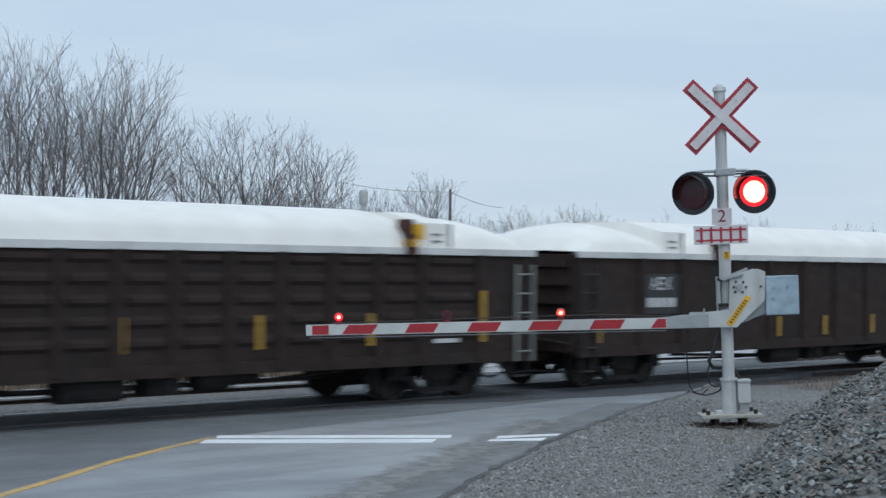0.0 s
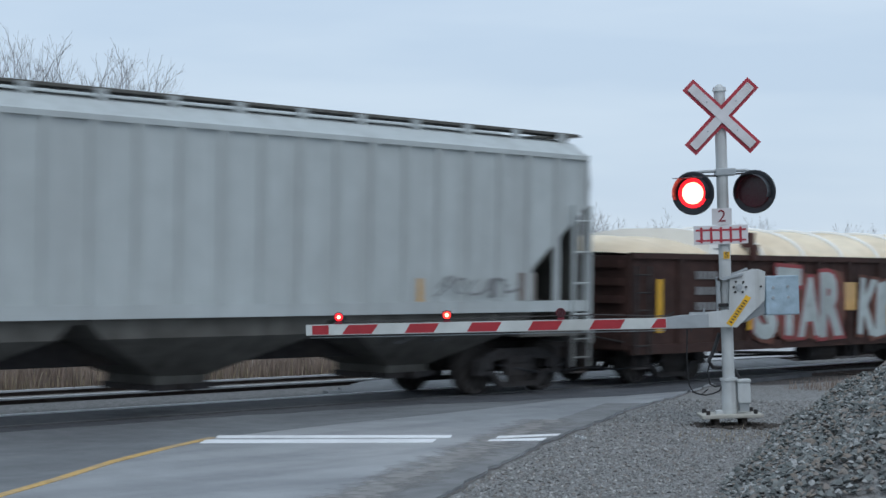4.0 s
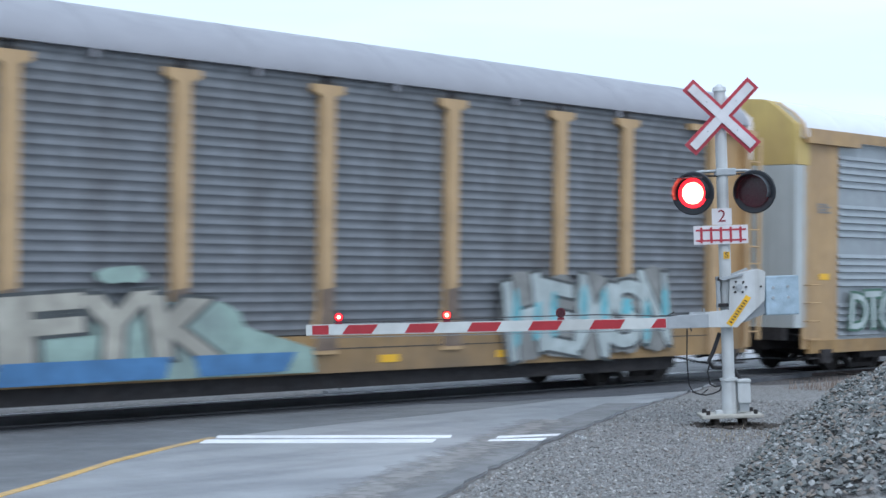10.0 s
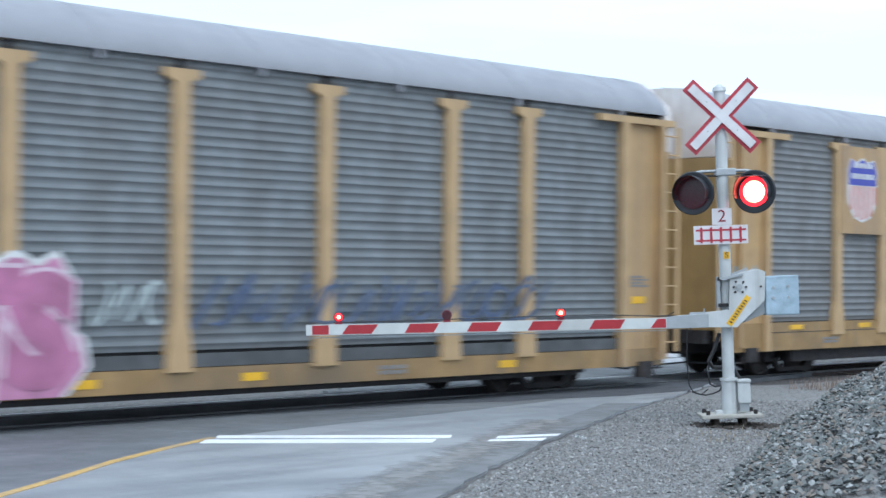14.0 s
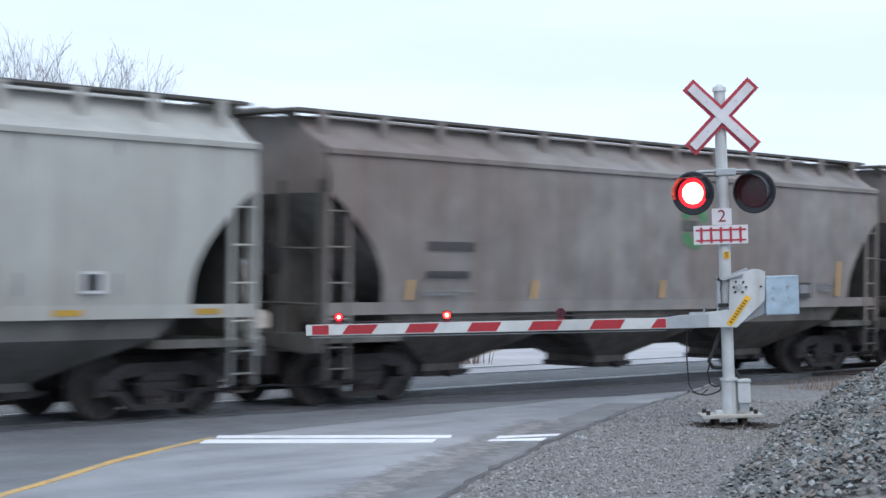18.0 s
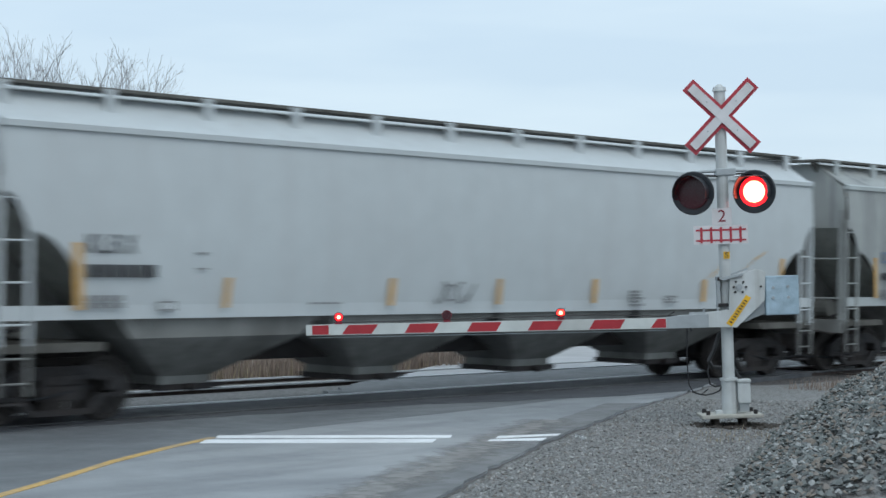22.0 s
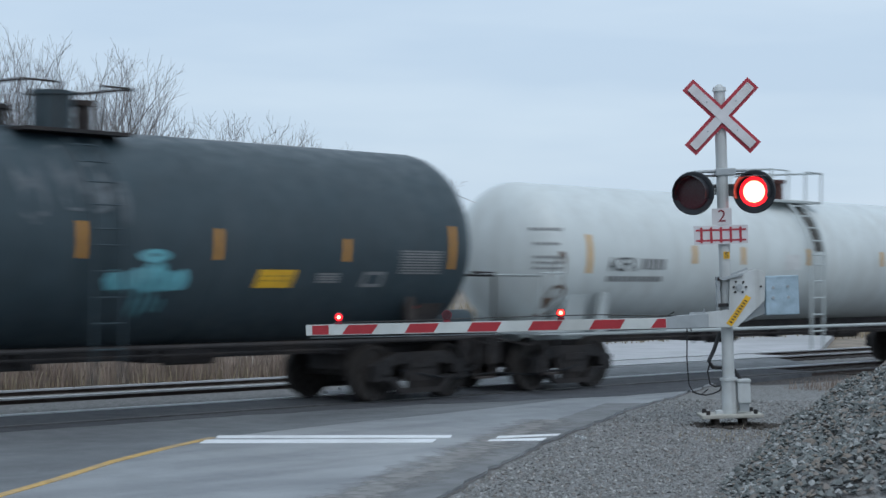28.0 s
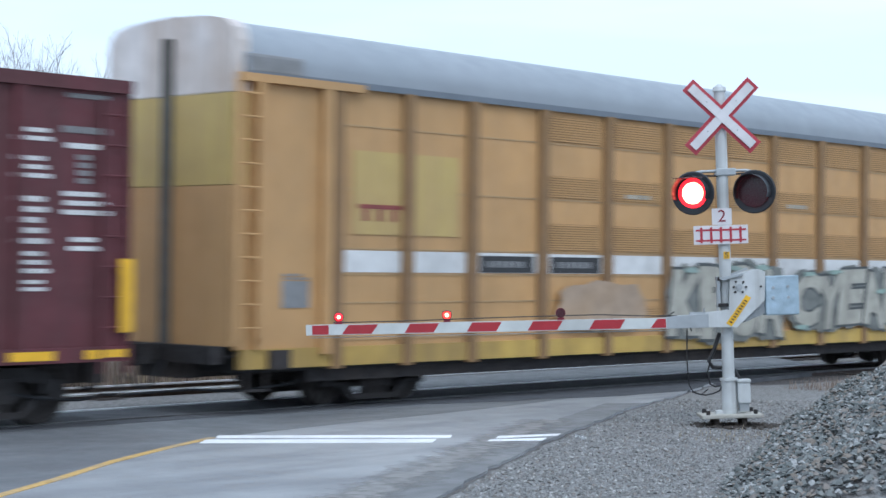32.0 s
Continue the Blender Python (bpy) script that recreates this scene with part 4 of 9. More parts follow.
def running_gear(car, half, span, trucks, r=0.46, z=0.86, sill=0.62, gear=False):
    """Trucks, centre sill, couplers, hoses, brake gear. half: to the end sill; span: to the coupling."""
    for x in trucks:
        add_truck(car, x, r)
    for e in (-1, 1):
        part("draft_box", Shape().box(*sorted((e * (half - 2.6), e * (half + 0.1))), -0.42, 0.42, 0.5, 0.86), iron, car)
        part("end_gear", Shape().box(*sorted((e * half, e * (half + 0.3))), -0.55, 0.55, 0.5, 0.98), iron, car)
        part("brake_hose", Shape().tube([(e * (half - 1.9), -1.0, 0.5), (e * (half - 1.2), -1.1, 0.38), (e * (half - 0.4), -0.9, 0.30), (e * (half + 0.2), -0.6, 0.34), (e * (span - 0.05), -0.4, 0.3)], 0.02, 6), bellows, car)
        s = Shape()
        for k in (0.12, 0.5):
            s.box(*sorted((e * (half - k), e * (half - k - 0.035))), -1.46, -1.42, 0.34, 0.95)
        s.box(*sorted((e * (half - 0.12), e * (half - 0.535))), -1.5, -1.38, 0.33, 0.36)
        part("sill_step", s, iron, car)
        m = pose(e * (half + (span - half) * 0.45), 0, 0, 0, 0, 0 if e > 0 else 180)
        part("coupler", shared(("coupler", z), lambda: coupler_mesh(z)), None, car, at=m)
        part("air_hose", shared(("hose", z), lambda: hose_mesh(z)), None, car, at=m)
        s = Shape().tube([(e * half, -1.4, z + 0.05), (e * (half + 0.12), -1.38, z - 0.02), (e * (half + 0.25), -0.3, z + 0.12), (e * (half + 0.3), -0.1, z + 0.1)], 0.018, 6)
        part("uncoupling_lever", s, iron, car)
    part("centre_sill", Shape().box(-half, half, -0.33, 0.33, sill, sill + 0.36), iron, car)
    if gear:
        under_gear(car, trucks)


def under_gear(car, trucks):
    """Brake cylinder, reservoir, levers and pipes that hang between the trucks."""
    lo, hi = min(trucks) + 1.9, max(trucks) - 1.9
    mid = (lo + hi) / 2
    part("brake_cylinder", Shape().rod((mid + 1.2, -0.85, 0.5), (mid + 1.85, -0.85, 0.5), 0.17, 14).rod((mid + 1.85, -0.85, 0.5), (mid + 2.5, -0.85, 0.5), 0.05, 8), iron, car)
    part("reservoir", Shape().rod((mid - 1.3, -0.95, 0.46), (mid - 0.2, -0.95, 0.46), 0.2, 16), iron, car)
    part("brake_valve", Shape().box(mid + 0.2, mid + 0.75, -1.15, -0.7, 0.32, 0.66).rod((mid + 0.45, -1.2, 0.45), (mid + 0.45, -1.1, 0.45), 0.12, 10), iron, car)
    part("train_pipe", Shape().tube([(lo, -0.75, 0.52), (mid - 1.6, -0.8, 0.44), (mid + 2.7, -0.8, 0.44), (hi, -0.75, 0.52)], 0.03, 6), iron, car)
    part("brake_rod", Shape().tube([(lo, -0.3, 0.4), (mid, -0.35, 0.36), (hi, -0.3, 0.4)], 0.025, 6), iron, car)
    n = max(2, int((hi - lo) / 2.4))
    for k in range(n + 1):
        x = lo + (hi - lo) * k / n
        part("cross_bearer", shared("bearer", lambda: mesh_of("cross_bearer", Shape().prism([(-1.36, 0.72), (1.36, 0.72), (1.36, 0.62), (0.4, 0.5), (-0.4, 0.5), (-1.36, 0.62)], -0.06, 0.06, "x"), iron)), None, car, at=pose(x, 0, 0))


def plate(car, x0, x1, z0, z1, material, y=-1.6, name="placard", label=""):
    return part(name, Shape().box(x0, x1, y - 0.004, y + 0.004, z0, z1), material, car, label)


def bars(car, x0, x1, z0, z1, count, material, y=-1.51, rows=1, name="lettering", seed=0, tilt=0.0, gap=0.28):
    """Writing as plain bars: blocks as wide as its letters."""
    s, rnd = Shape(), random.Random(seed * 91 + count)
    rh = (z1 - z0) / rows
    for q in range(rows):
        w = (x1 - x0) / count
        zb, zt = z0 + q * rh + rh * 0.12, z0 + (q + 1) * rh - rh * 0.12
        n = count if rows == 1 else count - rnd.randint(0, max(1, count // 3))
        for k in range(n):
            s.box(x0 + k * w + gap * w / 2, x0 + (k + 1) * w - gap * w / 2, y - 0.004, y + 0.004, zb, zt)
    return part(name, s, material, car)


def strip(car, x, z0, z1, material=None, w=0.11, y=-1.515, lean=0.0, name="reflector"):
    s = Shape().prism([(x - w / 2, z0), (x + w / 2, z0), (x + w / 2 + lean, z1), (x - w / 2 + lean, z1)], y - 0.005, y + 0.005, "y")
    return part(name, s, material or strip_yellow, car, "yellow reflective strip")


def ladder(car, x0, x1, z0, z1, n, material, y=-1.6, stile=0.05, name="ladder"):
    s = Shape()
    for x in (x0, x1):
        s.box(x - stile / 2, x + stile / 2, y - 0.02, y + 0.02, z0, z1)
    for k in range(n):
        z = z0 + (z1 - z0) * (k + 0.5) / n
        s.rod((x0, y, z), (x1, y, z), 0.016, 6)
    return part(name, s, material, car)


def blob(cx, cz, w, h, rnd, n=16, rough=0.22, power=3.0):
    """A rounded, uneven letter-sized outline."""
    out = []
    for i in range(n):
        a = 2 * math.pi * i / n
        c, s = math.cos(a), math.sin(a)
        k = (abs(c) ** power + abs(s) ** power) ** (-1 / power)
        k *= 1 + rnd.uniform(-rough, rough)
        out.append((cx + 0.5 * w * k * c, cz + 0.5 * h * k * s))
    return out


def paint_layer(car, polys, material, y, label):
    for p in polys:
        part("graffiti", Shape().prism(p, y - 0.003, y + 0.003, "y"), material, car, label)


def scrawl(car, x0, x1, z0, z1, material, seed, y=-1.53, strokes=6, label="thin sprayed graffiti tag", r=0.022):
    """Thin sprayed lines: one ribbon a stroke."""
    rnd = random.Random(seed)
    for k in range(strokes):
        cx, cz = x0 + (x1 - x0) * (k + 0.5) / strokes, (z0 + z1) / 2
        a, w, h = rnd.uniform(0, 6), (x1 - x0) / strokes * rnd.uniform(0.35, 0.6), (z1 - z0) * rnd.uniform(0.3, 0.5)
        pts = [Vector((cx + w * math.cos(a + 0.4 * i), cz + h * math.sin(a * 1.3 + 0.4 * i * rnd.uniform(0.96, 1.04)))) for i in range(13)]
        v = []
        for i, p in enumerate(pts):
            d = pts[min(12, i + 1)] - pts[max(0, i - 1)]
            side = Vector((-d.y, d.x)).normalized() * r * (0.6 + 0.4 * math.sin(math.pi * i / 12))
            v += [(p.x + side.x, y, p.y + side.y), (p.x - side.x, y, p.y - side.y)]
        part("graffiti", Shape().add(v, [(2 * i, 2 * i + 1, 2 * i + 3, 2 * i + 2) for i in range(12)]), material, car, label)


def glyph(letter, swell):
    """One letter as a flat outline mesh, fattened."""
    cu = bpy.data.curves.new("text", "FONT")
    cu.body, cu.size, cu.offset, cu.resolution_u = letter, 1.0, swell, 3
    ob = bpy.data.objects.new("text", cu)
    me = bpy.data.meshes.new_from_object(ob)
    bpy.data.objects.remove(ob)
    v, f = [tuple(p.co) for p in me.vertices], [tuple(p.vertices) for p in me.polygons]
    bpy.data.meshes.remove(me)
    return v, f


def mark(car, text, x0, x1, z0, z1, material, y=-1.6, swell=0.012):
    """A reporting mark that can be read, letter by letter, between those places."""
    w = (x1 - x0) / len(text)
    s = Shape()
    for k, c in enumerate(text):
        v, f = glyph(c, swell)
        lo, hi = [min(p[i] for p in v) for i in (0, 1)], [max(p[i] for p in v) for i in (0, 1)]
        s.add([(x0 + k * w + (p[0] - lo[0]) / (hi[0] - lo[0]) * w * (0.8 if c != "I" else 0.25), y, z0 + (p[1] - lo[1]) / (hi[1] - lo[1]) * (z1 - z0)) for p in v], f)
    return part("reporting_mark", s, material, car)


def sprayed(car, text, x0, x1, z0, z1, fill, outline, seed, y=-1.56, fat=0.05, line=0.05, label="spray-painted graffiti letters", shade=None, tilt=0.12, overlap=1.12):
    """Fat sprayed letters: each an outline under a fill, tilted and stretched by hand; shade: the ground behind them."""
    rnd = random.Random(seed)
    w, h = (x1 - x0) / len(text), z1 - z0
    for k, c in enumerate(text):
        sx, sz = w * overlap * rnd.uniform(0.94, 1.08), h * rnd.uniform(0.9, 1.06)
        xa, za = x0 + k * w - (overlap - 1) * w / 2, z0 + rnd.uniform(-0.05, 0.06) * h
        lean, lift = rnd.uniform(-tilt, tilt), rnd.uniform(-tilt, tilt) * 0.6
        v, f = glyph(c, fat)
        lo, hi = [min(p[i] for p in v) for i in (0, 1)], [max(p[i] for p in v) for i in (0, 1)]

        def put(p, d):
            u, q = (p[0] - lo[0]) / (hi[0] - lo[0]), (p[1] - lo[1]) / (hi[1] - lo[1])
            return (xa + (u + lean * (q - 0.5)) * sx, d, za + (q + lift * (u - 0.5)) * sz)

        if shade:
            part("graffiti", Shape().prism(blob(xa + sx / 2, za + sz / 2, sx * 1.2, sz * 1.14, rnd, 22, 0.07), y + 0.002, y + 0.005, "y"), shade, car, label)
        vo, fo = glyph(c, fat + line)
        part("graffiti", Shape().add([put(p, y - 0.003 - 0.0008 * k) for p in vo], fo), outline, car, label)
        part("graffiti", Shape().add([put(p, y - 0.010 - 0.0008 * k) for p in v], f), fill, car, label)


SEEN_AT = [42.0, 24.4, 6.76, -10.4, -27.9, -46.3, -74.7, -103.1, -131.5, -159.8, -188.2, -206.5, -224.25, -242.25, -263.05, -283.8, -301.8, -319.65, -335.0, -353.7,
           -371.7, -414.9, -433.5]


def gained(t):
    """Metres that the train, which speeds up a little, is ahead of its first pace."""
    return 0.0 if t < 15 else 0.15 * (t - 15) ** 2 / 4 if t < 17 else 0.15 + 0.3 * (t - 17) if t < 23 else 1.95 + 0.5 * (t - 23)


CUTS = [c - gained((24 - c) / SPEED) for c in SEEN_AT]


def rolling(i, name, label, category):
    """An empty car in its place in the train, and half its length over the couplings."""
    a, b = CUTS[i], CUTS[i + 1]
    car = thing(name, label, category, "cars of the freight train", pose((a + b) / 2, TRACK, 0))
    TRAIN.append((car, (a + b) / 2))
    return car, (a - b) / 2


# ---- open gondolas with covered loads
def cover_mesh(x0, x1, z0, z1, material, ribs=0, taper=0.9):
    """A vaulted cover; with ribs it swells between hoops."""
    s = Shape()
    n = max(8, int((x1 - x0) / 0.12) if ribs else 14)
    m, rings = 12, []
    for i in range(n + 1):
        x = x0 + (x1 - x0) * i / n
        e = min(1.0, (x - x0) / taper, (x1 - x) / taper)
        k = math.sqrt(max(0.0, 1 - (1 - e) ** 2)) * 0.92 + 0.08
        if ribs:
            k *= 0.60 + 0.40 * abs(math.cos(math.pi * (x - x0) * ribs / (x1 - x0))) ** 0.9
        rings.append([(x, -1.47 * math.cos(math.pi * j / m), z0 + (z1 - z0) * k * math.sin(math.pi * j / m) ** (1.25 if ribs else 0.75)) for j in range(m + 1)])
    p = [q for ring in rings for q in ring]
    f = [(i * (m + 1) + j, i * (m + 1) + j + 1, (i + 1) * (m + 1) + j + 1, (i + 1) * (m + 1) + j) for i in range(n) for j in range(m)]
    return mesh_of("cover", s.add(p, f), material, 40)


def gondola(i, label, paint, ribs, boxes, clamps, cover, ridged=False, hoops=0, trucks=None, grey=None, rail=None, high=3.12):
    car, span = rolling(i, "gondola_car", label, "gondola car")
    half, top, low = span - 0.62, 2.44, 0.66
    if trucks is None:
        trucks = (-(span - 2.55), span - 2.55)
    running_gear(car, half, span, trucks, gear=True)
    for e in (-1, 1):
        y = e * 1.42
        part("side_wall", Shape().box(-half, half, min(y, y + e * 0.03), max(y, y + e * 0.03), low, top), paint, car)
        part("side_sill", Shape().box(-half, half, min(y, y + e * 0.09), max(y, y + e * 0.09), low - 0.06, low + 0.12), paint, car)
        part("top_rail", Shape().box(-half, half, min(y - e * 0.03, y + e * 0.1), max(y - e * 0.03, y + e * 0.1), top - 0.06, top + 0.05), rail or mark_white, car)
        part("end_wall", Shape().box(e * half - 0.03, e * half + 0.03, -1.42, 1.42, low, top), paint, car)
        for k in range(5):
            z = low + 0.3 + k * 0.33
            part("end_ridge", shared(("ridge", i), lambda: mesh_of("end_ridge",
                 Shape().box(0, 0.08, -1.3, 1.3, -0.07, 0.07), paint)), None, car, at=pose(e * (half + 0.03), 0, z, 0, 0, 0 if e > 0 else 180))
        ladder(car, *sorted((e * (half - 0.08), e * (half - 0.5))), 0.6, top - 0.2, 5, ladder_grey if i == 1 and e > 0 else iron, y=-1.53)
        part("end_sill", Shape().box(min(e * half, e * (half + 0.12)), max(e * half, e * (half + 0.12)), -1.4, 1.4, 0.7, 0.98), paint, car)
    rib = shared(("rib", i), lambda: mesh_of("rib", Shape().prism([(-0.09, 0), (0.09, 0), (0.06, -0.085), (-0.06, -0.085)], low, top - 0.05, "z"), paint))
    for x in ribs:
        for e in (-1, 1):
            part("rib", rib, None, car, at=pose(x, e * 1.45, 0, 0, 0, 0 if e < 0 else 180))
    if ridged:
        edges = sorted(ribs)
        for a, b in zip(edges, edges[1:]):
            if b - a < 1.6:
                for k in range(5):
                    z = low + 0.42 + k * 0.3
                    part("pressing", shared(("press", round(b - a, 1)), lambda: mesh_of("pressing", Shape().prism([(0, -0.09), (-0.05, -0.03), (-0.05, 0.03), (0, 0.09)],
                         -(b - a) / 2 + 0.16, (b - a) / 2 - 0.16, "x"), paint)), None, car, at=pose((a + b) / 2, -1.45, z))
    part("floor", Shape().box(-half, half, -1.4, 1.4, 0.95, 1.05), gloom, car)
    # the covered load
    pieces = [-half + 0.1] + sorted(boxes) + [half - 0.1]
    for a, b in zip(pieces, pieces[1:]):
        mesh = cover_mesh(a + 0.02, b - 0.02, top + 0.02, high if b - a > 4 else high - 0.06, cover, int((b - a) * hoops) if hoops else 0, 1.8 if b - a < 4 else 0.5)
        part("cover", mesh, None, car)
        if hoops and b - a > 4:
            n = int((b - a) * hoops)
            # white arcs imitate the bright highlights along the cover's swells
            hoop = shared(("hoop", round(b - a, 2), high), lambda: mesh_of("cover_hoop", Shape().tube([(0, -1.47 * math.cos(math.pi * j / 14), top + 0.03 + (high - top - 0.02) * math.sin(math.pi * j / 14) ** 1.2) for j in range(15)], 0.045, 8), tarp_white, 40))
            for k in range(1, n):
                part("cover_hoop", hoop, None, car, "white arc that stands in for a highlight on the cover" if k == 1 else "", at=pose(a + 0.02 + (b - a - 0.04) * k / n, 0, 0))
    for x in boxes:
        part("cover_joint", Shape().prism([(-1.49, top + 0.02), (1.49, top + 0.02), (1.46, top + 0.45), (1.2, top + 0.5), (0.6, high - 0.04), (-0.6, high - 0.04), (-1.2, top + 0.5), (-1.46, top + 0.45)], x - 0.3, x + 0.3, "x"),
             tarp_white, car, "white boxed joint of the cover")
        part("joint_edge", Shape().box(x + 0.27, x + 0.315, -1.5, -1.44, top + 0.03, top + 0.44), mark_grey, car)
        bars(car, x - 0.2, x + 0.12, top + 0.25, top + 0.29, 1, mark_grey, y=-1.488)
        bars(car, x - 0.2, x + 0.12, top + 0.14, top + 0.18, 1, mark_grey, y=-1.493)
    for x in clamps:
        s = Shape().box(x - 0.09, x + 0.09, -1.62, -1.5, top - 0.06, top + 0.26).box(x - 0.07, x + 0.07, -1.54, -1.3, top + 0.2, top + 0.5)
        part("cover_clamp", s, strap_brown, car, "dark red-brown clamp of the cover")
    if grey:
        part("cover_patch", cover_mesh(grey[0], grey[1], top + 0.05, high + 0.03, tarp_grey, 0, 0.3), None, car, "grey tarpaulin patch over the cover")
    return car, half


car, half = gondola(0, "dark brown ribbed gondola car with a white vaulted cover", rust_brown, [-6.3, -5.0, -3.2, -1.9, -0.6, 0.7, 2.0, 3.3, 4.6, 6.0, 7.2],
                    [-5.3, 5.3], [-3.9, 4.2], tarp_white)
part("number_panel", Shape().box(-6.25, -5.1, -1.478, -1.458, 1.35, 2.1), mark_black, car, "dark lettering panel")
mark(car, "AEX", -6.02, -5.3, 1.80, 2.04, mark_white, y=-1.485)
bars(car, -6.15, -5.2, 1.45, 1.68, 5, mark_white, y=-1.485)
for x in (-7.6, -3.5, -1.6, 0.2, 2.2, 4.4):
    strip(car, x, 0.85, 1.25, strip_dull, w=0.1)
car, half = gondola(1, "dark brown gondola car with pressed ridges and white cover", rust_brown,
                    [-7.1, -5.95, -4.75, -3.75, -2.7, -1.63, -0.65, 0.35, 1.35, 2.35, 3.4, 4.4, 5.4, 6.8], [-5.1, 5.75], [-3.92, 5.05], tarp_white, ridged=True)
part("number_panel", Shape().box(-5.85, -4.85, -1.53, -1.515, 0.72, 2.2), mark_black, car, "dark lettering panel")
mark(car, "NWCX", -5.75, -4.92, 1.85, 2.07, mark_white, y=-1.54)
bars(car, -5.75, -4.95, 1.28, 1.48, 4, mark_white, y=-1.54)
bars(car, -5.8, -4.9, 0.78, 0.95, 5, mark_grey, y=-1.54, rows=2)
for x in (-3.2, -0.6, 1.9, 4.2):
    strip(car, x, 0.95, 1.45, strip_dull, w=0.11)
strip(car, 6.8, 0.95, 1.8, strip_dull, y=-1.56)
strip(car, -6.1, 0.95, 1.85, strip_orange, w=0.13, y=-1.56)
part("clamp_strap", Shape().box(5.1, 5.26, -1.64, -1.4, 2.62, 2.86).box(4.98, 5.1, -1.64, -1.42, 2.5, 2.62), strip_yellow, car, "yellow strap on the clamp")
part("placard", Shape().box(5.7, 6.3, -1.475, -1.46, 0.95, 1.25), mark_white, car, "white data plate")
car, half = gondola(2, "slate-green ribbed gondola car with a white cover and grey patch", slate_green,
                    [-6.5, -5.1, -4.05, -3.03, -1.95, -0.97, 0.06, 1.06, 2.11, 3.2, 4.25, 5.4, 6.7], [-5.1, 5.6], [-3.95, 4.95], tarp_white, grey=(2.5, 4.4))
mark(car, "NWCX", -6.3, -5.15, 1.78, 2.1, mark_white, y=-1.485)
bars(car, -6.4, -5.15, 1.42, 1.7, 6, mark_white, y=-1.485)
strip(car, -7.88, 1.05, 2.0, w=0.15, y=-1.56)
for x in (-3.9, -1.5, 1.63, 4.16):
    strip(car, x, 0.92, 1.42, y=-1.55)
strip(car, 7.9, 0.95, 1.85, w=0.14, y=-1.56)
part("emblem", Shape().lathe([(-1.475, 0.0), (-1.475, 0.27), (-1.462, 0.27)], 28, "y", (7.28, 0, 1.66)), mark_white, car, "white round emblem")
part("emblem_band", Shape().box(7.05, 7.5, -1.482, -1.474, 1.64, 1.68), mark_grey, car)
part("placard", Shape().box(5.9, 6.4, -1.478, -1.46, 1.42, 1.72), mark_white, car, "white-framed data plate")
part("placard_face", Shape().box(5.97, 6.33, -1.484, -1.476, 1.47, 1.67), slate_green, car)
bars(car, -3.95, -3.2, 0.85, 1.05, 3, mark_grey, y=-1.485, rows=2)
part("cover_label", Shape().box(5.1, 5.45, -1.5, -1.49, 2.66, 2.84), strip_yellow, car, "yellow warning label")
car, half = gondola(3, "brown gondola car with silver graffiti and a cream hooped cover", car_brown, [-6.6, -5.25, -4.25, -2.9, -1.6, -0.3, 1.0, 2.3, 3.6, 4.9, 6.2, 7.3],
                    [-5.3, 5.65], [-4.18, 4.75], tarp_cream, hoops=0.68, high=3.04, rail=car_brown)
for x0, n in ((-6.08, 5), (-5.14, 4)):
    for z, k in ((1.98, n), (1.68, n - 1), (1.38, n), (1.12, n - 2)):
        bars(car, x0, x0 + 0.78, z, z + (0.2 if z > 1.2 else 0.12), max(2, k), mark_grey, y=-1.485)
strip(car, -7.36, 1.0, 2.0, w=0.15, y=-1.56)
strip(car, 7.1, 1.0, 1.9, w=0.13, y=-1.56)
for x in (-4.36, 1.25):
    strip(car, x, 1.0, 1.45, y=-1.6)
sprayed(car, "STAR", -4.1, -0.75, 0.80, 2.12, paint_silver, paint_crimson, 31, y=-1.552, fat=0.055, line=0.045, label="silver graffiti letters outlined in red", shade=paint_rust, tilt=0.08)
sprayed(car, "KIKOW", 0.05, 3.75, 0.76, 1.96, paint_silver, paint_rust, 35, y=-1.552, fat=0.05, line=0.04, label="silver graffiti letters with a rusty edge", tilt=0.2)
part("emblem", Shape().prism([(3.7, 2.05), (4.4, 2.05), (4.4, 1.94), (3.82, 1.94), (3.82, 1.55), (4.4, 1.55), (4.4, 1.44), (3.7, 1.44)], -1.558, -1.55, "y"), mark_white, car, "pale bracket-shaped emblem")
part("emblem", Shape().prism([(4.62, 1.44), (4.74, 1.44), (4.74, 1.86), (5.22, 1.44), (5.36, 1.44), (5.36, 2.05), (5.24, 2.05), (5.24, 1.63), (4.76, 2.05), (4.62, 2.05)], -1.558, -1.55, "y"), mark_white, car, "pale zigzag emblem")
plate(car, -0.75, -0.1, 1.35, 1.95, faded_strip, y=-1.545, name="stain", label="yellow sprayed smear")
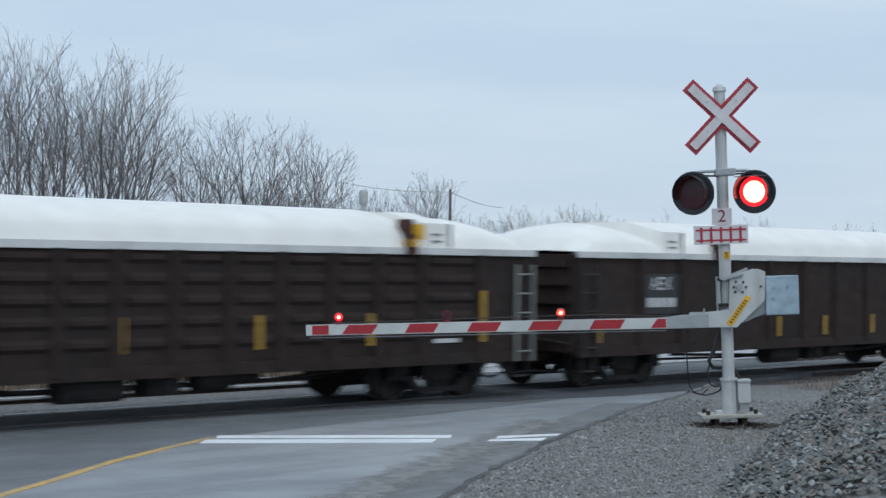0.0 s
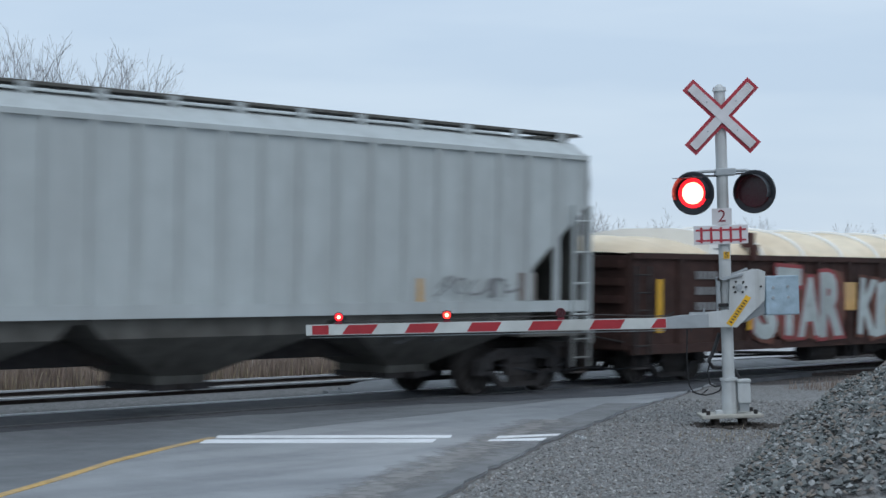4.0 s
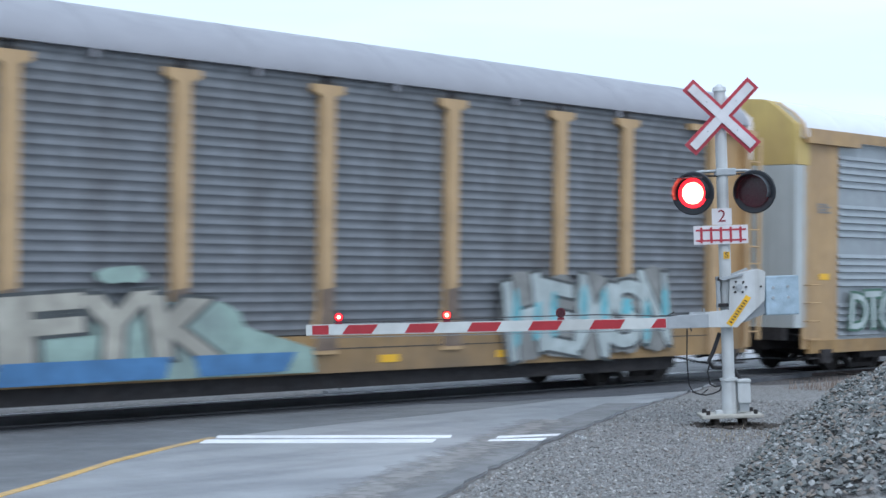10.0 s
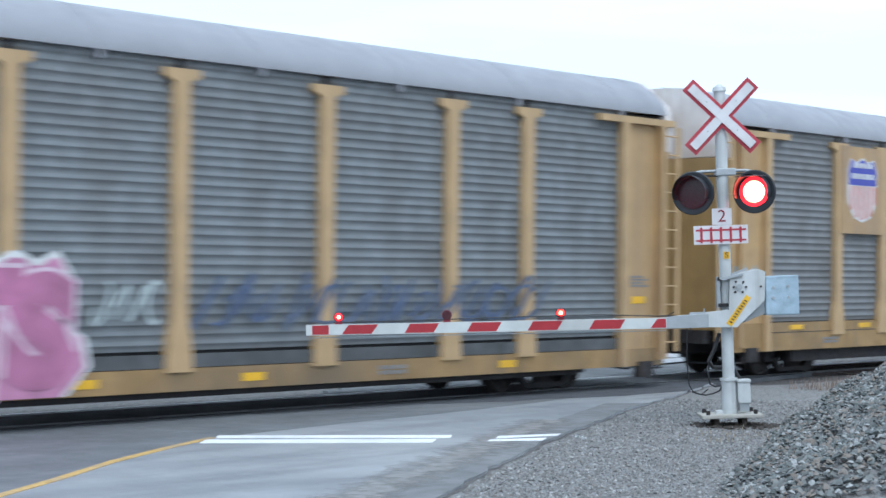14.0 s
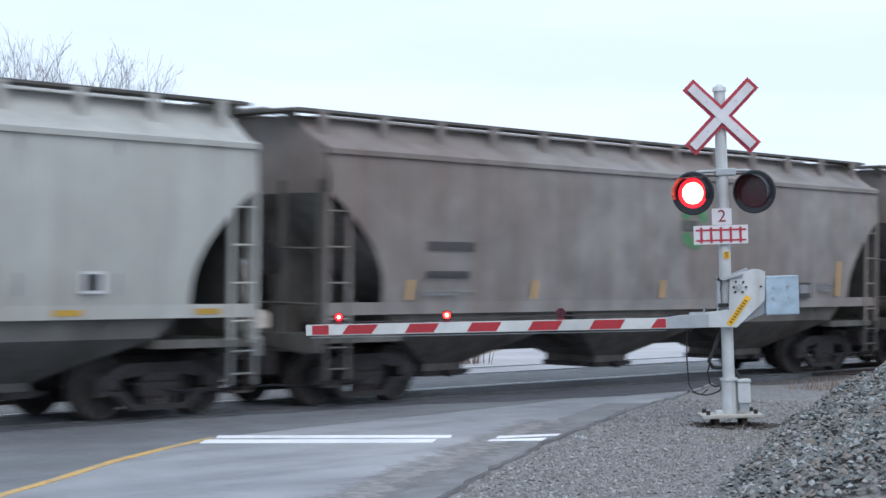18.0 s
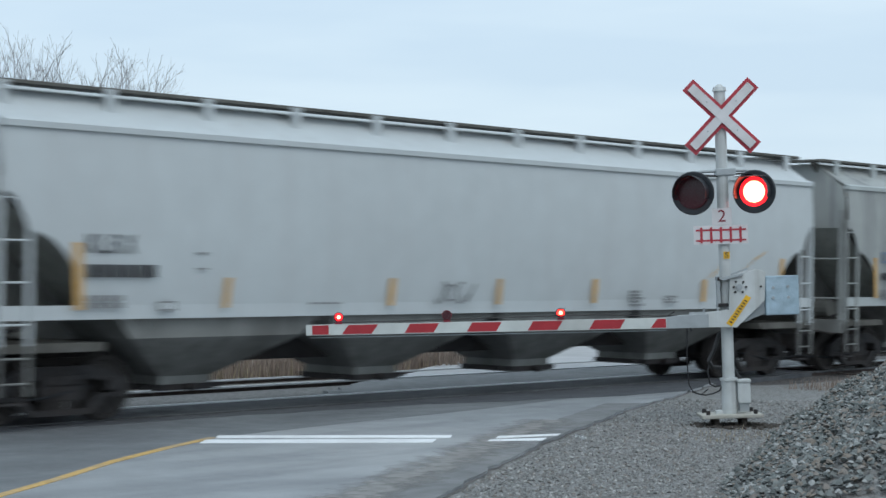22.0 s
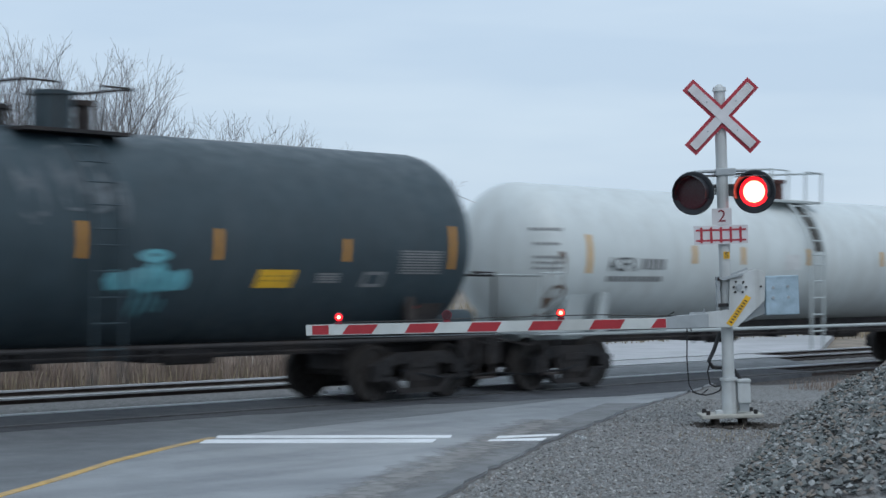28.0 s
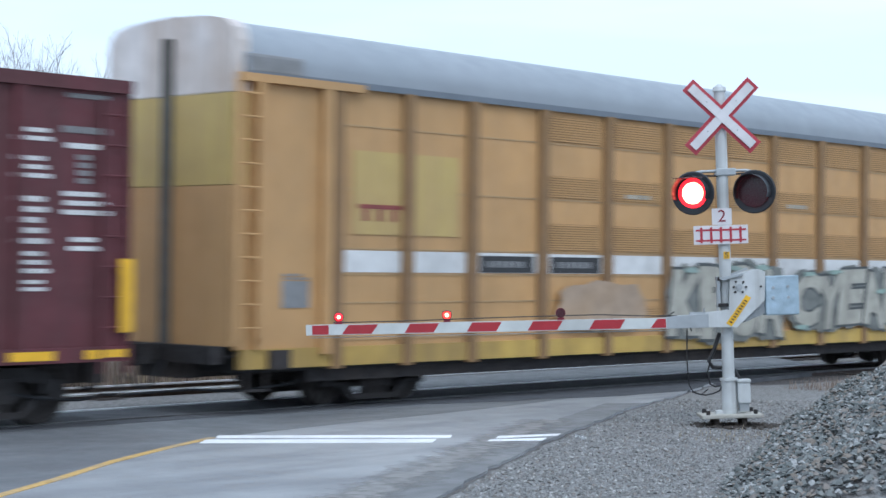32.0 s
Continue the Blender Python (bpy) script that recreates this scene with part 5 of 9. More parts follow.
# ---- covered hoppers
def hopper(i, label, paint, bays, style="round", chute=None, trim=None, ribs=(), boards=1.25, board_mat=None, truck_in=2.05, eave=4.0):
    car, span = rolling(i, "covered_hopper", label, "hopper car")
    half, sill = span - 0.72, 1.6
    trim, chute = trim or paint, chute or grime
    running_gear(car, half + 0.1, span, (-(span - truck_in), span - truck_in), sill=0.72)
    flat = style == "ribbed"
    ends = end_grey if trim != rusty_grey else grime
    post_of = paint if ends == end_grey else ends
    eave = 4.16 if flat else eave
    levels = [sill - 0.05, 1.7, 1.95, 2.2, 2.5, 2.8, 3.05, 3.12, 3.3, 3.6, 3.85, eave]

    def bulge(z):
        return 1.46 if flat else 1.47 + 0.12 * math.sin(math.pi * min(1, (z - 1.3) / 3.1)) ** 0.8

    brow = 3.12 if style == "step" else 3.3

    def inset(z):
        if z >= brow:
            return 0.0
        if flat:
            return 1.55 * min(1.0, (3.3 - z) / 1.15)
        if style == "step":
            return 0.55 * math.sqrt(max(0.0, 1 - ((z - 1.55) / (brow - 1.55)) ** 2)) + (0.75 * math.sqrt(max(0, 1 - ((z - 1.55) / 1.05) ** 2)) if z < 2.6 else 0.0)
        return 1.2 * math.sin(math.pi / 2 * min(1.0, (brow - z) / 1.5)) ** 0.9

    for e in (-1, 1):
        zs = sorted(set(levels + [1.55 + 0.09 * k for k in range(20)]))
        zs = [z for z in zs if sill - 0.05 <= z <= eave]
        p = [(x, e * bulge(z), z) for z in zs for x in (-half + inset(z), half - inset(z))]
        part("side_sheet", Shape().add(p, [(2 * k, 2 * k + 1, 2 * k + 3, 2 * k + 2) for k in range(len(zs) - 1)]), paint, car, smooth=40)
        y0, y1 = sorted((e * 1.4, e * 1.52))
        part("side_sill", Shape().box(-half, half, y0, y1, sill - 0.17, sill + 0.02), trim, car)
        y0, y1 = sorted((e * (bulge(eave) - 0.05), e * (bulge(eave) + 0.05)))
        part("eave_rail", Shape().prism([(y0, eave - 0.05), (y1, eave - 0.05), (y1, eave + 0.03), ((y0 + y1) / 2, eave + 0.06), (y0, eave + 0.03)], -half, half, "x"), trim, car)
        part("roof_sheet", Shape().sheet([(e * bulge(eave), eave + 0.02), (e * 1.15, eave + 0.25), (e * 0.78, 4.5)], -half, half, "x"), paint, car)
        # the end
        x = e * half
        part("end_bulkhead", Shape().prism([(-1.46, brow), (1.46, brow), (1.52, 3.7), (1.46, eave), (0.78, 4.49), (-0.78, 4.49), (-1.46, eave), (-1.52, 3.7)], x - 0.03, x + 0.03, "x"), paint, car)
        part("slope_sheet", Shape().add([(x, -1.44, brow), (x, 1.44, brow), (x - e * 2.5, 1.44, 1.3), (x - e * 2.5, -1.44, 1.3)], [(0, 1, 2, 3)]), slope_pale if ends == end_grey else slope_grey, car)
        part("end_running_board", Shape().box(min(x - e * 0.1, x + e * 0.3), max(x - e * 0.1, x + e * 0.3), -1.06, 1.06, 4.555, 4.6), board_mat or grime, car, "grated running board across the roof's end")
        for y in (-0.8, 0.8):
            part("board_bracket", Shape().prism([(x, 4.3), (x + e * 0.28, 4.55), (x, 4.55)], y - 0.03, y + 0.03, "y"), grime, car)
        part("shear_plate", Shape().prism([(x - e * 0.25, 1.1), (x - e * 0.25, brow - 0.15), (x - e * 2.4, 1.35), (x - e * 2.4, 1.1)], -0.03, 0.03, "y"), chute, car)
        if e > 0:
            # added sheet over the front opening, coloured as the shade within
            part("end_web", Shape().box(x - 0.12, x - 0.06, -1.36, 1.42, 1.12, brow), end_shade, car)
        part("end_platform", Shape().box(min(x - e * 1.75, x + e * 0.12), max(x - e * 1.75, x + e * 0.12), -1.45, 1.45, 1.0, 1.12), grime, car)
        part("end_sill", Shape().box(min(x + e * 0.05, x + e * 0.16), max(x + e * 0.05, x + e * 0.16), -1.5, 1.5, 0.86, 1.14), ends, car)
        for y in (-1.42, -0.55, 0.55, 1.42):
            part("end_post", shared(("endpost", post_of.name), lambda: mesh_of("end_post", Shape().box(-0.05, 0.05, -0.05, 0.05, 1.05, 3.5), post_of)), None, car, at=pose(x + e * 0.02, y, 0))
        for z in (1.6, 2.45):
            part("handrail", shared(("handrail", post_of.name), lambda: mesh_of("handrail", Shape().rod((0, -1.44, 0), (0, 1.44, 0), 0.02, 6), post_of)), None, car, at=pose(x + e * 0.08, 0, z))
        part("reservoir", Shape().rod((x - e * 1.0, -0.6, 1.35), (x - e * 1.0, 0.5, 1.35), 0.2, 14), chute, car)
        part("brake_pipe", Shape().tube([(x - e * 1.5, -1.2, 1.5), (x - e * 0.9, -1.15, 1.62), (x - e * 0.5, -1.2, 1.3), (x - e * 0.1, -1.1, 1.2)], 0.03, 6), iron, car)
        ladder(car, *sorted((x - e * 0.0, x - e * 0.46)), 1.1, 3.3, 4, paint if ends == end_grey else trim, y=-1.54, stile=0.07)
        ladder(car, *sorted((x - e * 0.0, x - e * 0.46)), 0.45, 1.1, 2, ends, y=-1.54, stile=0.045, name="sill_ladder")
        ladder(car, *sorted((x - e * 0.02, x - e * 0.46)), 0.5, 3.3, 8, ends, y=1.56, stile=0.05)
        part("roof_grab", Shape().tube([(x - e * 0.05, -0.45, 4.45), (x + e * 0.28, -0.45, 4.62), (x + e * 0.28, 0.45, 4.62), (x - e * 0.05, 0.45, 4.45)], 0.02, 6), trim, car)
    part("brake_wheel", Shape().rod((-half - 0.14, -0.4, 2.3), (-half - 0.2, -0.4, 2.3), 0.27, 18), iron, car)
    part("roof_crown", Shape().box(-half, half, -0.79, 0.79, 4.46, 4.51), paint, car)
    part("hatch_cover", Shape().prism([(-0.34, 4.51), (0.34, 4.51), (0.3, 4.60), (-0.3, 4.60)], -half + 1.0, half - 1.0, "x"), board_mat or trim, car)
    board = board_mat or grime
    for y in (-0.86, 0.86):
        part("running_board", Shape().box(-half - 0.2, half + 0.2, y - 0.2, y + 0.2, 4.565, 4.61), board, car, "grated steel running board")
    post = shared(("boardpost", trim.name), lambda: mesh_of("board_support", Shape().prism([(-0.07, 4.1), (0.07, 4.1), (0.08, 4.585), (-0.08, 4.585)], -0.03, 0.03, "y"), trim))
    n = int((2 * half - 0.6) / boards)
    for k in range(n + 1):
        for y in (-1.1, 1.1):
            part("board_support", post, None, car, at=pose(-half + 0.3 + k * (2 * half - 0.6) / n, y, 0))
    # discharge bays
    pitch = 3.97 if style == "step" else (2 * half - 2.6) / bays
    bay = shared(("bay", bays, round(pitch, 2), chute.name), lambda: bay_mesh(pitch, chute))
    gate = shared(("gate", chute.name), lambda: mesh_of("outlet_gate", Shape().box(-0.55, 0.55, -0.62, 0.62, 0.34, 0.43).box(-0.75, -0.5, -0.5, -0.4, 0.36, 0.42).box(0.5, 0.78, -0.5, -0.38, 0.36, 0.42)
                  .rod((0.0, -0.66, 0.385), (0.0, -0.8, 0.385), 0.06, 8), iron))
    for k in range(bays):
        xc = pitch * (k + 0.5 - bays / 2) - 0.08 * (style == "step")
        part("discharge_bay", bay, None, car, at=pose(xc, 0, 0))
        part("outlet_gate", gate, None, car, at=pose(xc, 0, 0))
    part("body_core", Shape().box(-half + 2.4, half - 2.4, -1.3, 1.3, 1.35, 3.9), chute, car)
    if ribs:
        rib = shared(("hrib", i), lambda: mesh_of("side_rib", Shape().prism([(-0.07, 0), (0.07, 0), (0.045, -0.07), (-0.045, -0.07)], 1.62, eave - 0.04, "z"), paint))
        for x in ribs:
            for e in (-1, 1):
                part("side_rib", rib, None, car, at=pose(x, e * 1.46, 0, 0, 0, 0 if e < 0 else 180))
    return car, half


def bay_mesh(pitch, material):
    s = Shape()
    top, bot = pitch / 2 - 0.03, 0.48
    z0, z1 = 0.43, 1.5
    zm = z0 + 0.12
    ring = lambda w, d, z: [(-w, -d, z), (w, -d, z), (w, d, z), (-w, d, z)]
    p = ring(bot, 0.6, z0) + ring(bot, 0.6, zm) + ring(top - 0.35, 1.38, z1 - 0.35) + ring(top, 1.42, z1)
    f = [(k * 4 + j, k * 4 + (j + 1) % 4, k * 4 + 4 + (j + 1) % 4, k * 4 + 4 + j) for k in range(3) for j in range(4)]
    return mesh_of("discharge_bay", s.add(p, f + [(3, 2, 1, 0)]), material)


def arc_sign(car, x, z, r, material, a0, a1, y, label):
    """A broken ring, as plain shape."""
    turn = [radians(a0 + (a1 - a0) * k / 16) for k in range(17)]
    s = Shape().add([(x + q * r * math.cos(a), y, z + q * r * math.sin(a)) for a in turn for q in (1.0, 0.52)], [(2 * k, 2 * k + 1, 2 * k + 3, 2 * k + 2) for k in range(16)])
    return part("emblem", s, material, car, label)


car, half = hopper(4, "white-grey hopper car with vertical ribs, smudged", white_grey, 3, "ribbed", ribs=[-7.6 + 0.76 * k for k in range(21)])
strip(car, 4.15, 1.62, 2.0, faded_strip, w=0.11, y=-1.475)
plate(car, 5.85, 6.25, 1.68, 2.0, mark_grey, y=-1.475, label="dark data plate")
plate(car, 6.6, 7.05, 1.63, 2.1, rusty_grey, y=-1.475, name="repaint_patch")
scrawl(car, 4.4, 6.6, 1.7, 2.05, mark_grey, 5, y=-1.55, strokes=5)
scrawl(car, 3.4, 5.0, 0.95, 1.3, mark_black, 6, y=-1.33, strokes=5)

for i, lbl in ((10, "weathered grey hopper car with a green ring emblem"), (11, "rust-streaked grey hopper car with a green ring emblem")):
    car, half = hopper(i, lbl, rusty_grey, 3, trim=rusty_grey, chute=rusty_bay, eave=3.95)
    ex = 1.15 if i == 10 else 1.27
    arc_sign(car, ex, 3.02, 0.45, paint_green, 14, 158, -1.6, "green ring emblem")
    arc_sign(car, ex, 3.02, 0.45, paint_green, 202, 346, -1.6, "green ring emblem")
    plate(car, ex - 0.42, ex + 0.1, 2.93, 3.12, grime, y=-1.602, name="emblem_bar")
    bars(car, -6.2, -5.05, 2.42, 2.62, 5, mark_black, y=-1.6)
    bars(car, -6.2, -5.15, 1.98, 2.14, 5, mark_black, y=-1.59)
    bars(car, -6.3, -5.0, 1.72, 1.82, 6, mark_grey, y=-1.575, rows=2)
    for x in (-6.6, -3.5, 0.24, 3.91, 6.62):
        strip(car, x, 1.66, 1.98 if x < 6 else 2.4, faded_strip, w=0.1, y=-1.585, lean=0.06)
    plate(car, 5.0, 5.55, 1.62, 1.94, mark_black, y=-1.585, label="dark-framed data plate")
    plate(car, 5.07, 5.48, 1.72, 1.9, mark_grey, y=-1.592, name="placard_face")
    bars(car, 5.85, 6.45, 1.75, 1.95, 5, mark_grey, y=-1.585, rows=3)

car, half = hopper(12, "light grey-green hopper car, clean, with yellow sill strips", warm_grey, 3, trim=warm_grey, chute=bay_grey, eave=3.92)
mark(car, "CEFX", -6.95, -6.2, 2.56, 2.78, mark_black, y=-1.6)
bars(car, -6.95, -6.2, 2.14, 2.32, 5, mark_black, y=-1.6)
bars(car, -6.9, -6.0, 1.75, 1.9, 6, mark_grey, y=-1.585, rows=2)
plate(car, -5.95, -5.7, 2.36, 2.56, mark_grey, y=-1.6, name="frame_mark")
plate(car, -5.92, -5.73, 2.39, 2.53, warm_grey, y=-1.606, name="frame_mark")
for x in (-8.1, -7.6, -4.2, -1.4, 0.9, 3.4, 5.2, 7.6):
    plate(car, x - 0.23, x + 0.23, 1.48, 1.56, strip_dull, y=-1.53, name="reflector", label="dull yellow reflective strip")
plate(car, 5.35, 5.75, 1.78, 2.08, mark_white, y=-1.59, label="white-framed data plate")
plate(car, 5.42, 5.68, 1.82, 2.04, mark_black, y=-1.597, name="placard_face")
bars(car, -0.3, 0.05, 1.85, 2.05, 3, mark_red, y=-1.59, rows=4)
bars(car, 1.3, 1.6, 1.9, 2.0, 3, mark_grey, y=-1.59, rows=2)
for k in range(8):
    part("weld_seam", shared("seam", lambda: mesh_of("weld_seam", Shape().box(-0.02, 0.02, -0.004, 0.004, 1.75, 3.95), mark_grey)), None, car, at=pose(-5.2 + 1.6 * k, -1.555, 0))

car, half = hopper(13, "pale grey hopper car with dark streaks and orange strips", stained_grey, 4, "step", chute=bay_light, trim=white_grey, boards=1.6)
plate(car, -8.5, -7.4, 2.37, 2.62, paint_dusk, y=-1.6, name="emblem", label="blue-grey emblem patch")
bars(car, -8.45, -7.5, 2.41, 2.58, 5, mark_grey, y=-1.608)
bars(car, -8.5, -7.34, 1.97, 2.18, 6, mark_black, y=-1.6, gap=0.22)
bars(car, -8.48, -7.4, 1.55, 1.8, 6, mark_grey, y=-1.585, rows=3)
strip(car, -8.72, 1.6, 2.48, faded_strip, w=0.13, y=-1.595, lean=-0.04)
for x in (-6.2, -2.68, -0.05, 2.56, 5.95):
    strip(car, x, 1.57, 2.0, faded_strip, w=0.12, y=-1.59, lean=0.06)
strip(car, 8.58, 1.6, 2.45, faded_strip, w=0.12, y=-1.595, lean=0.1)
bars(car, 4.1, 4.65, 1.6, 1.85, 4, faded_red, y=-1.592, rows=4)
plate(car, 6.7, 7.1, 1.57, 1.81, mark_black, y=-1.592)
bars(car, 7.45, 8.15, 1.58, 1.84, 5, mark_grey, y=-1.592, rows=4)

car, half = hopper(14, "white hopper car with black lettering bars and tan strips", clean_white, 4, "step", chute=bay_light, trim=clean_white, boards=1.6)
mark(car, "KLRX", -8.56, -7.7, 2.32, 2.58, mark_black, y=-1.6)
bars(car, -8.58, -7.37, 1.97, 2.2, 6, mark_black, y=-1.6, gap=0.2)
bars(car, -8.56, -7.75, 1.57, 1.77, 5, mark_grey, y=-1.585, rows=2)
bars(car, -6.72, -6.45, 2.33, 2.36, 1, mark_grey, y=-1.6)
bars(car, -6.72, -6.45, 2.11, 2.14, 1, mark_grey, y=-1.6)
plate(car, -7.34, -7.04, 1.54, 1.67, mark_grey, y=-1.585, name="frame_mark")
plate(car, -7.29, -7.09, 1.565, 1.645, clean_white, y=-1.59, name="frame_mark")
strip(car, -8.67, 1.56, 2.46, faded_strip, w=0.13, y=-1.595, lean=-0.04)
for x in (-6.13, -2.75, -0.17, 2.44, 5.86):
    strip(car, x, 1.57, 2.0, faded_strip, w=0.11, y=-1.59, lean=0.06)
strip(car, 8.58, 1.6, 2.43, faded_strip, w=0.12, y=-1.595, lean=0.1)
plate(car, 6.7, 7.14, 1.57, 1.81, mark_grey, y=-1.585)
plate(car, 6.78, 7.06, 1.61, 1.77, mark_black, y=-1.59, name="placard_face")
scrawl(car, -1.7, -0.75, 1.57, 1.97, mark_grey, 12, y=-1.59, strokes=4)
scrawl(car, 5.9, 8.0, 2.0, 2.6, faded_strip, 15, y=-1.6, strokes=2, r=0.008)
bars(car, 3.5, 3.95, 1.5, 1.8, 4, mark_grey, y=-1.587, rows=5)
bars(car, 4.6, 5.0, 1.55, 1.7, 4, mark_grey, y=-1.587, rows=3)
bars(car, -4.5, -3.8, 1.6, 1.64, 5, mark_grey, y=-1.582)

car, half = hopper(15, "pale grey-green hopper car with rusty eave and graffiti", grey_green, 3, chute=bay_grey, trim=cream_grey)
part("rust_streak", Shape().prism([(-1.535, 4.0), (-1.5, 4.0), (-1.47, 4.11), (-1.52, 4.08)], -5.0, 7.6, "x"), rust, car, "rusted stretch of the eave rail")
for k, (x, z, w, h) in enumerate(((-1.1, 3.93, 2.2, 0.08), (0.9, 3.9, 1.2, 0.2), (2.3, 3.92, 0.9, 0.1), (3.7, 3.9, 2.0, 0.16), (0.76, 3.46, 0.14, 0.2), (1.9, 3.62, 0.1, 0.3), (4.4, 3.7, 0.12, 0.3), (5.6, 3.93, 0.8, 0.08))):
    part("rust_stain", Shape().prism(blob(x, z, w, h, random.Random(k), 18, 0.4, 2.0), -1.556 - 0.018 * (z < 3.75), -1.554 - 0.018 * (z < 3.75), "y"), rust if k < 6 else rust_dark, car, "rust stain under the eave")
mark(car, "TILX", -6.75, -6.1, 2.52, 2.78, mark_black, y=-1.6)
bars(car, -6.8, -6.0, 2.12, 2.32, 6, mark_grey, y=-1.6)
bars(car, -6.7, -5.9, 1.72, 1.9, 5, mark_grey, y=-1.59, rows=2)
plate(car, -5.4, -3.9, 2.40, 2.66, repaint, y=-1.6, name="repaint_patch")
plate(car, -3.8, -3.45, 2.22, 2.64, repaint, y=-1.6, name="repaint_patch")
plate(car, 3.13, 6.31, 2.35, 2.56, repaint, y=-1.6, name="repaint_patch")
sprayed(car, "REGAB", -3.2, -0.95, 1.55, 2.2, cream_dirt, mark_black, 42, y=-1.602, fat=0.02, line=0.032, label="black outlined graffiti letters")
paint_layer(car, [blob(-2.95, 1.82, 0.2, 0.22, random.Random(8), 14, 0.2), blob(-2.2, 1.72, 0.3, 0.12, random.Random(9), 14, 0.3)], paint_teal, -1.6195, "teal sprayed fleck")
for x0, x1, z0, z1, seed in ((-0.4, 0.5, 1.68, 2.25, 43), (2.76, 3.6, 1.72, 2.3, 44), (-0.8, -0.2, 1.6, 2.0, 45)):
    scrawl(car, x0, x1, z0, z1, mark_black, seed, y=-1.606, strokes=5)
    scrawl(car, x0, x1, z0, z1, mark_black, seed + 30, y=-1.608, strokes=4, r=0.015)
for x, m in ((-7.05, faded_strip), (-4.3, faded_strip), (-1.36, strip_yellow), (1.53, faded_strip), (4.4, faded_strip), (7.25, faded_strip)):
    strip(car, x, 1.6, 2.02 if abs(x) < 7 else 2.43, m, w=0.12, y=-1.62, lean=0.07)
plate(car, 5.04, 5.32, 1.68, 1.94, mark_black, y=-1.592)
plate(car, 5.1, 5.26, 1.76, 1.9, mark_grey, y=-1.597, name="placard_face")
bars(car, 6.17, 7.0, 1.72, 2.06, 6, mark_grey, y=-1.592, rows=4)

car, half = hopper(16, "cream-grey hopper car with patched paint and small tags", cream_grey, 3, chute=bay_grey, trim=cream_grey)
mark(car, "TILX", -6.91, -6.28, 2.49, 2.71, mark_black, y=-1.6)
bars(car, -7.01, -5.95, 2.04, 2.25, 6, mark_grey, y=-1.6, gap=0.2)
for k, (x0, x1) in enumerate(((-7.1, -6.3), (-6.9, -6.1), (-7.05, -6.5), (-6.85, -6.05), (-7.1, -6.55), (-7.0, -6.7))):
    bars(car, x0, x1, 1.86 - 0.065 * k, 1.895 - 0.065 * k, 4, mark_grey, y=-1.59, seed=k)
for x0, x1, z0, z1 in ((-5.95, -4.58, 2.49, 2.71), (-4.56, -3.24, 2.16, 2.88), (-2.32, -1.86, 2.54, 2.74), (-1.07, -0.69, 2.5, 2.84), (1.23, 1.97, 2.4, 2.89), (3.5, 6.45, 2.38, 2.55), (5.3, 5.7, 2.6, 2.96)):
    plate(car, x0, x1, z0, z1, repaint, y=-1.6, name="repaint_patch")
plate(car, -4.2, -3.97, 2.25, 2.49, mark_grey, y=-1.606, name="frame_mark")
plate(car, -4.17, -4.0, 2.31, 2.43, repaint, y=-1.611, name="frame_mark")
for x0, x1, z0, z1, seed in ((-6.05, -5.4, 1.95, 2.4, 51), (-3.0, -2.0, 1.9, 2.2, 52), (-2.75, -2.2, 1.72, 2.1, 53), (5.2, 6.75, 1.68, 2.42, 54), (3.9, 4.45, 1.7, 2.15, 57)):
    scrawl(car, x0, x1, z0, z1, mark_black, seed, y=-1.61, strokes=7)
    scrawl(car, x0, x1, z0 + 0.05, z1, mark_black, seed + 20, y=-1.612, strokes=4, r=0.014)
for x0, x1 in ((-4.82, -4.54), (-3.35, -2.6), (-2.4, -2.23), (-0.14, 0.2), (-5.7, -5.3), (2.4, 2.7)):
    bars(car, x0, x1, 1.64, 1.72, 2, mark_grey, y=-1.588)
plate(car, 0.72, 1.2, 1.66, 1.8, faded_red, y=-1.59, name="stencil", label="faded red stencil")
plate(car, 0.78, 1.14, 1.71, 1.81, cream_grey, y=-1.594, name="stencil_face")
for x, z1 in ((-7.22, 2.47), (-4.47, 2.03), (-1.57, 2.04), (1.33, 2.05), (4.3, 2.05), (7.2, 2.45)):
    strip(car, x, 1.64, z1, faded_strip, w=0.12, y=-1.605, lean=0.08)


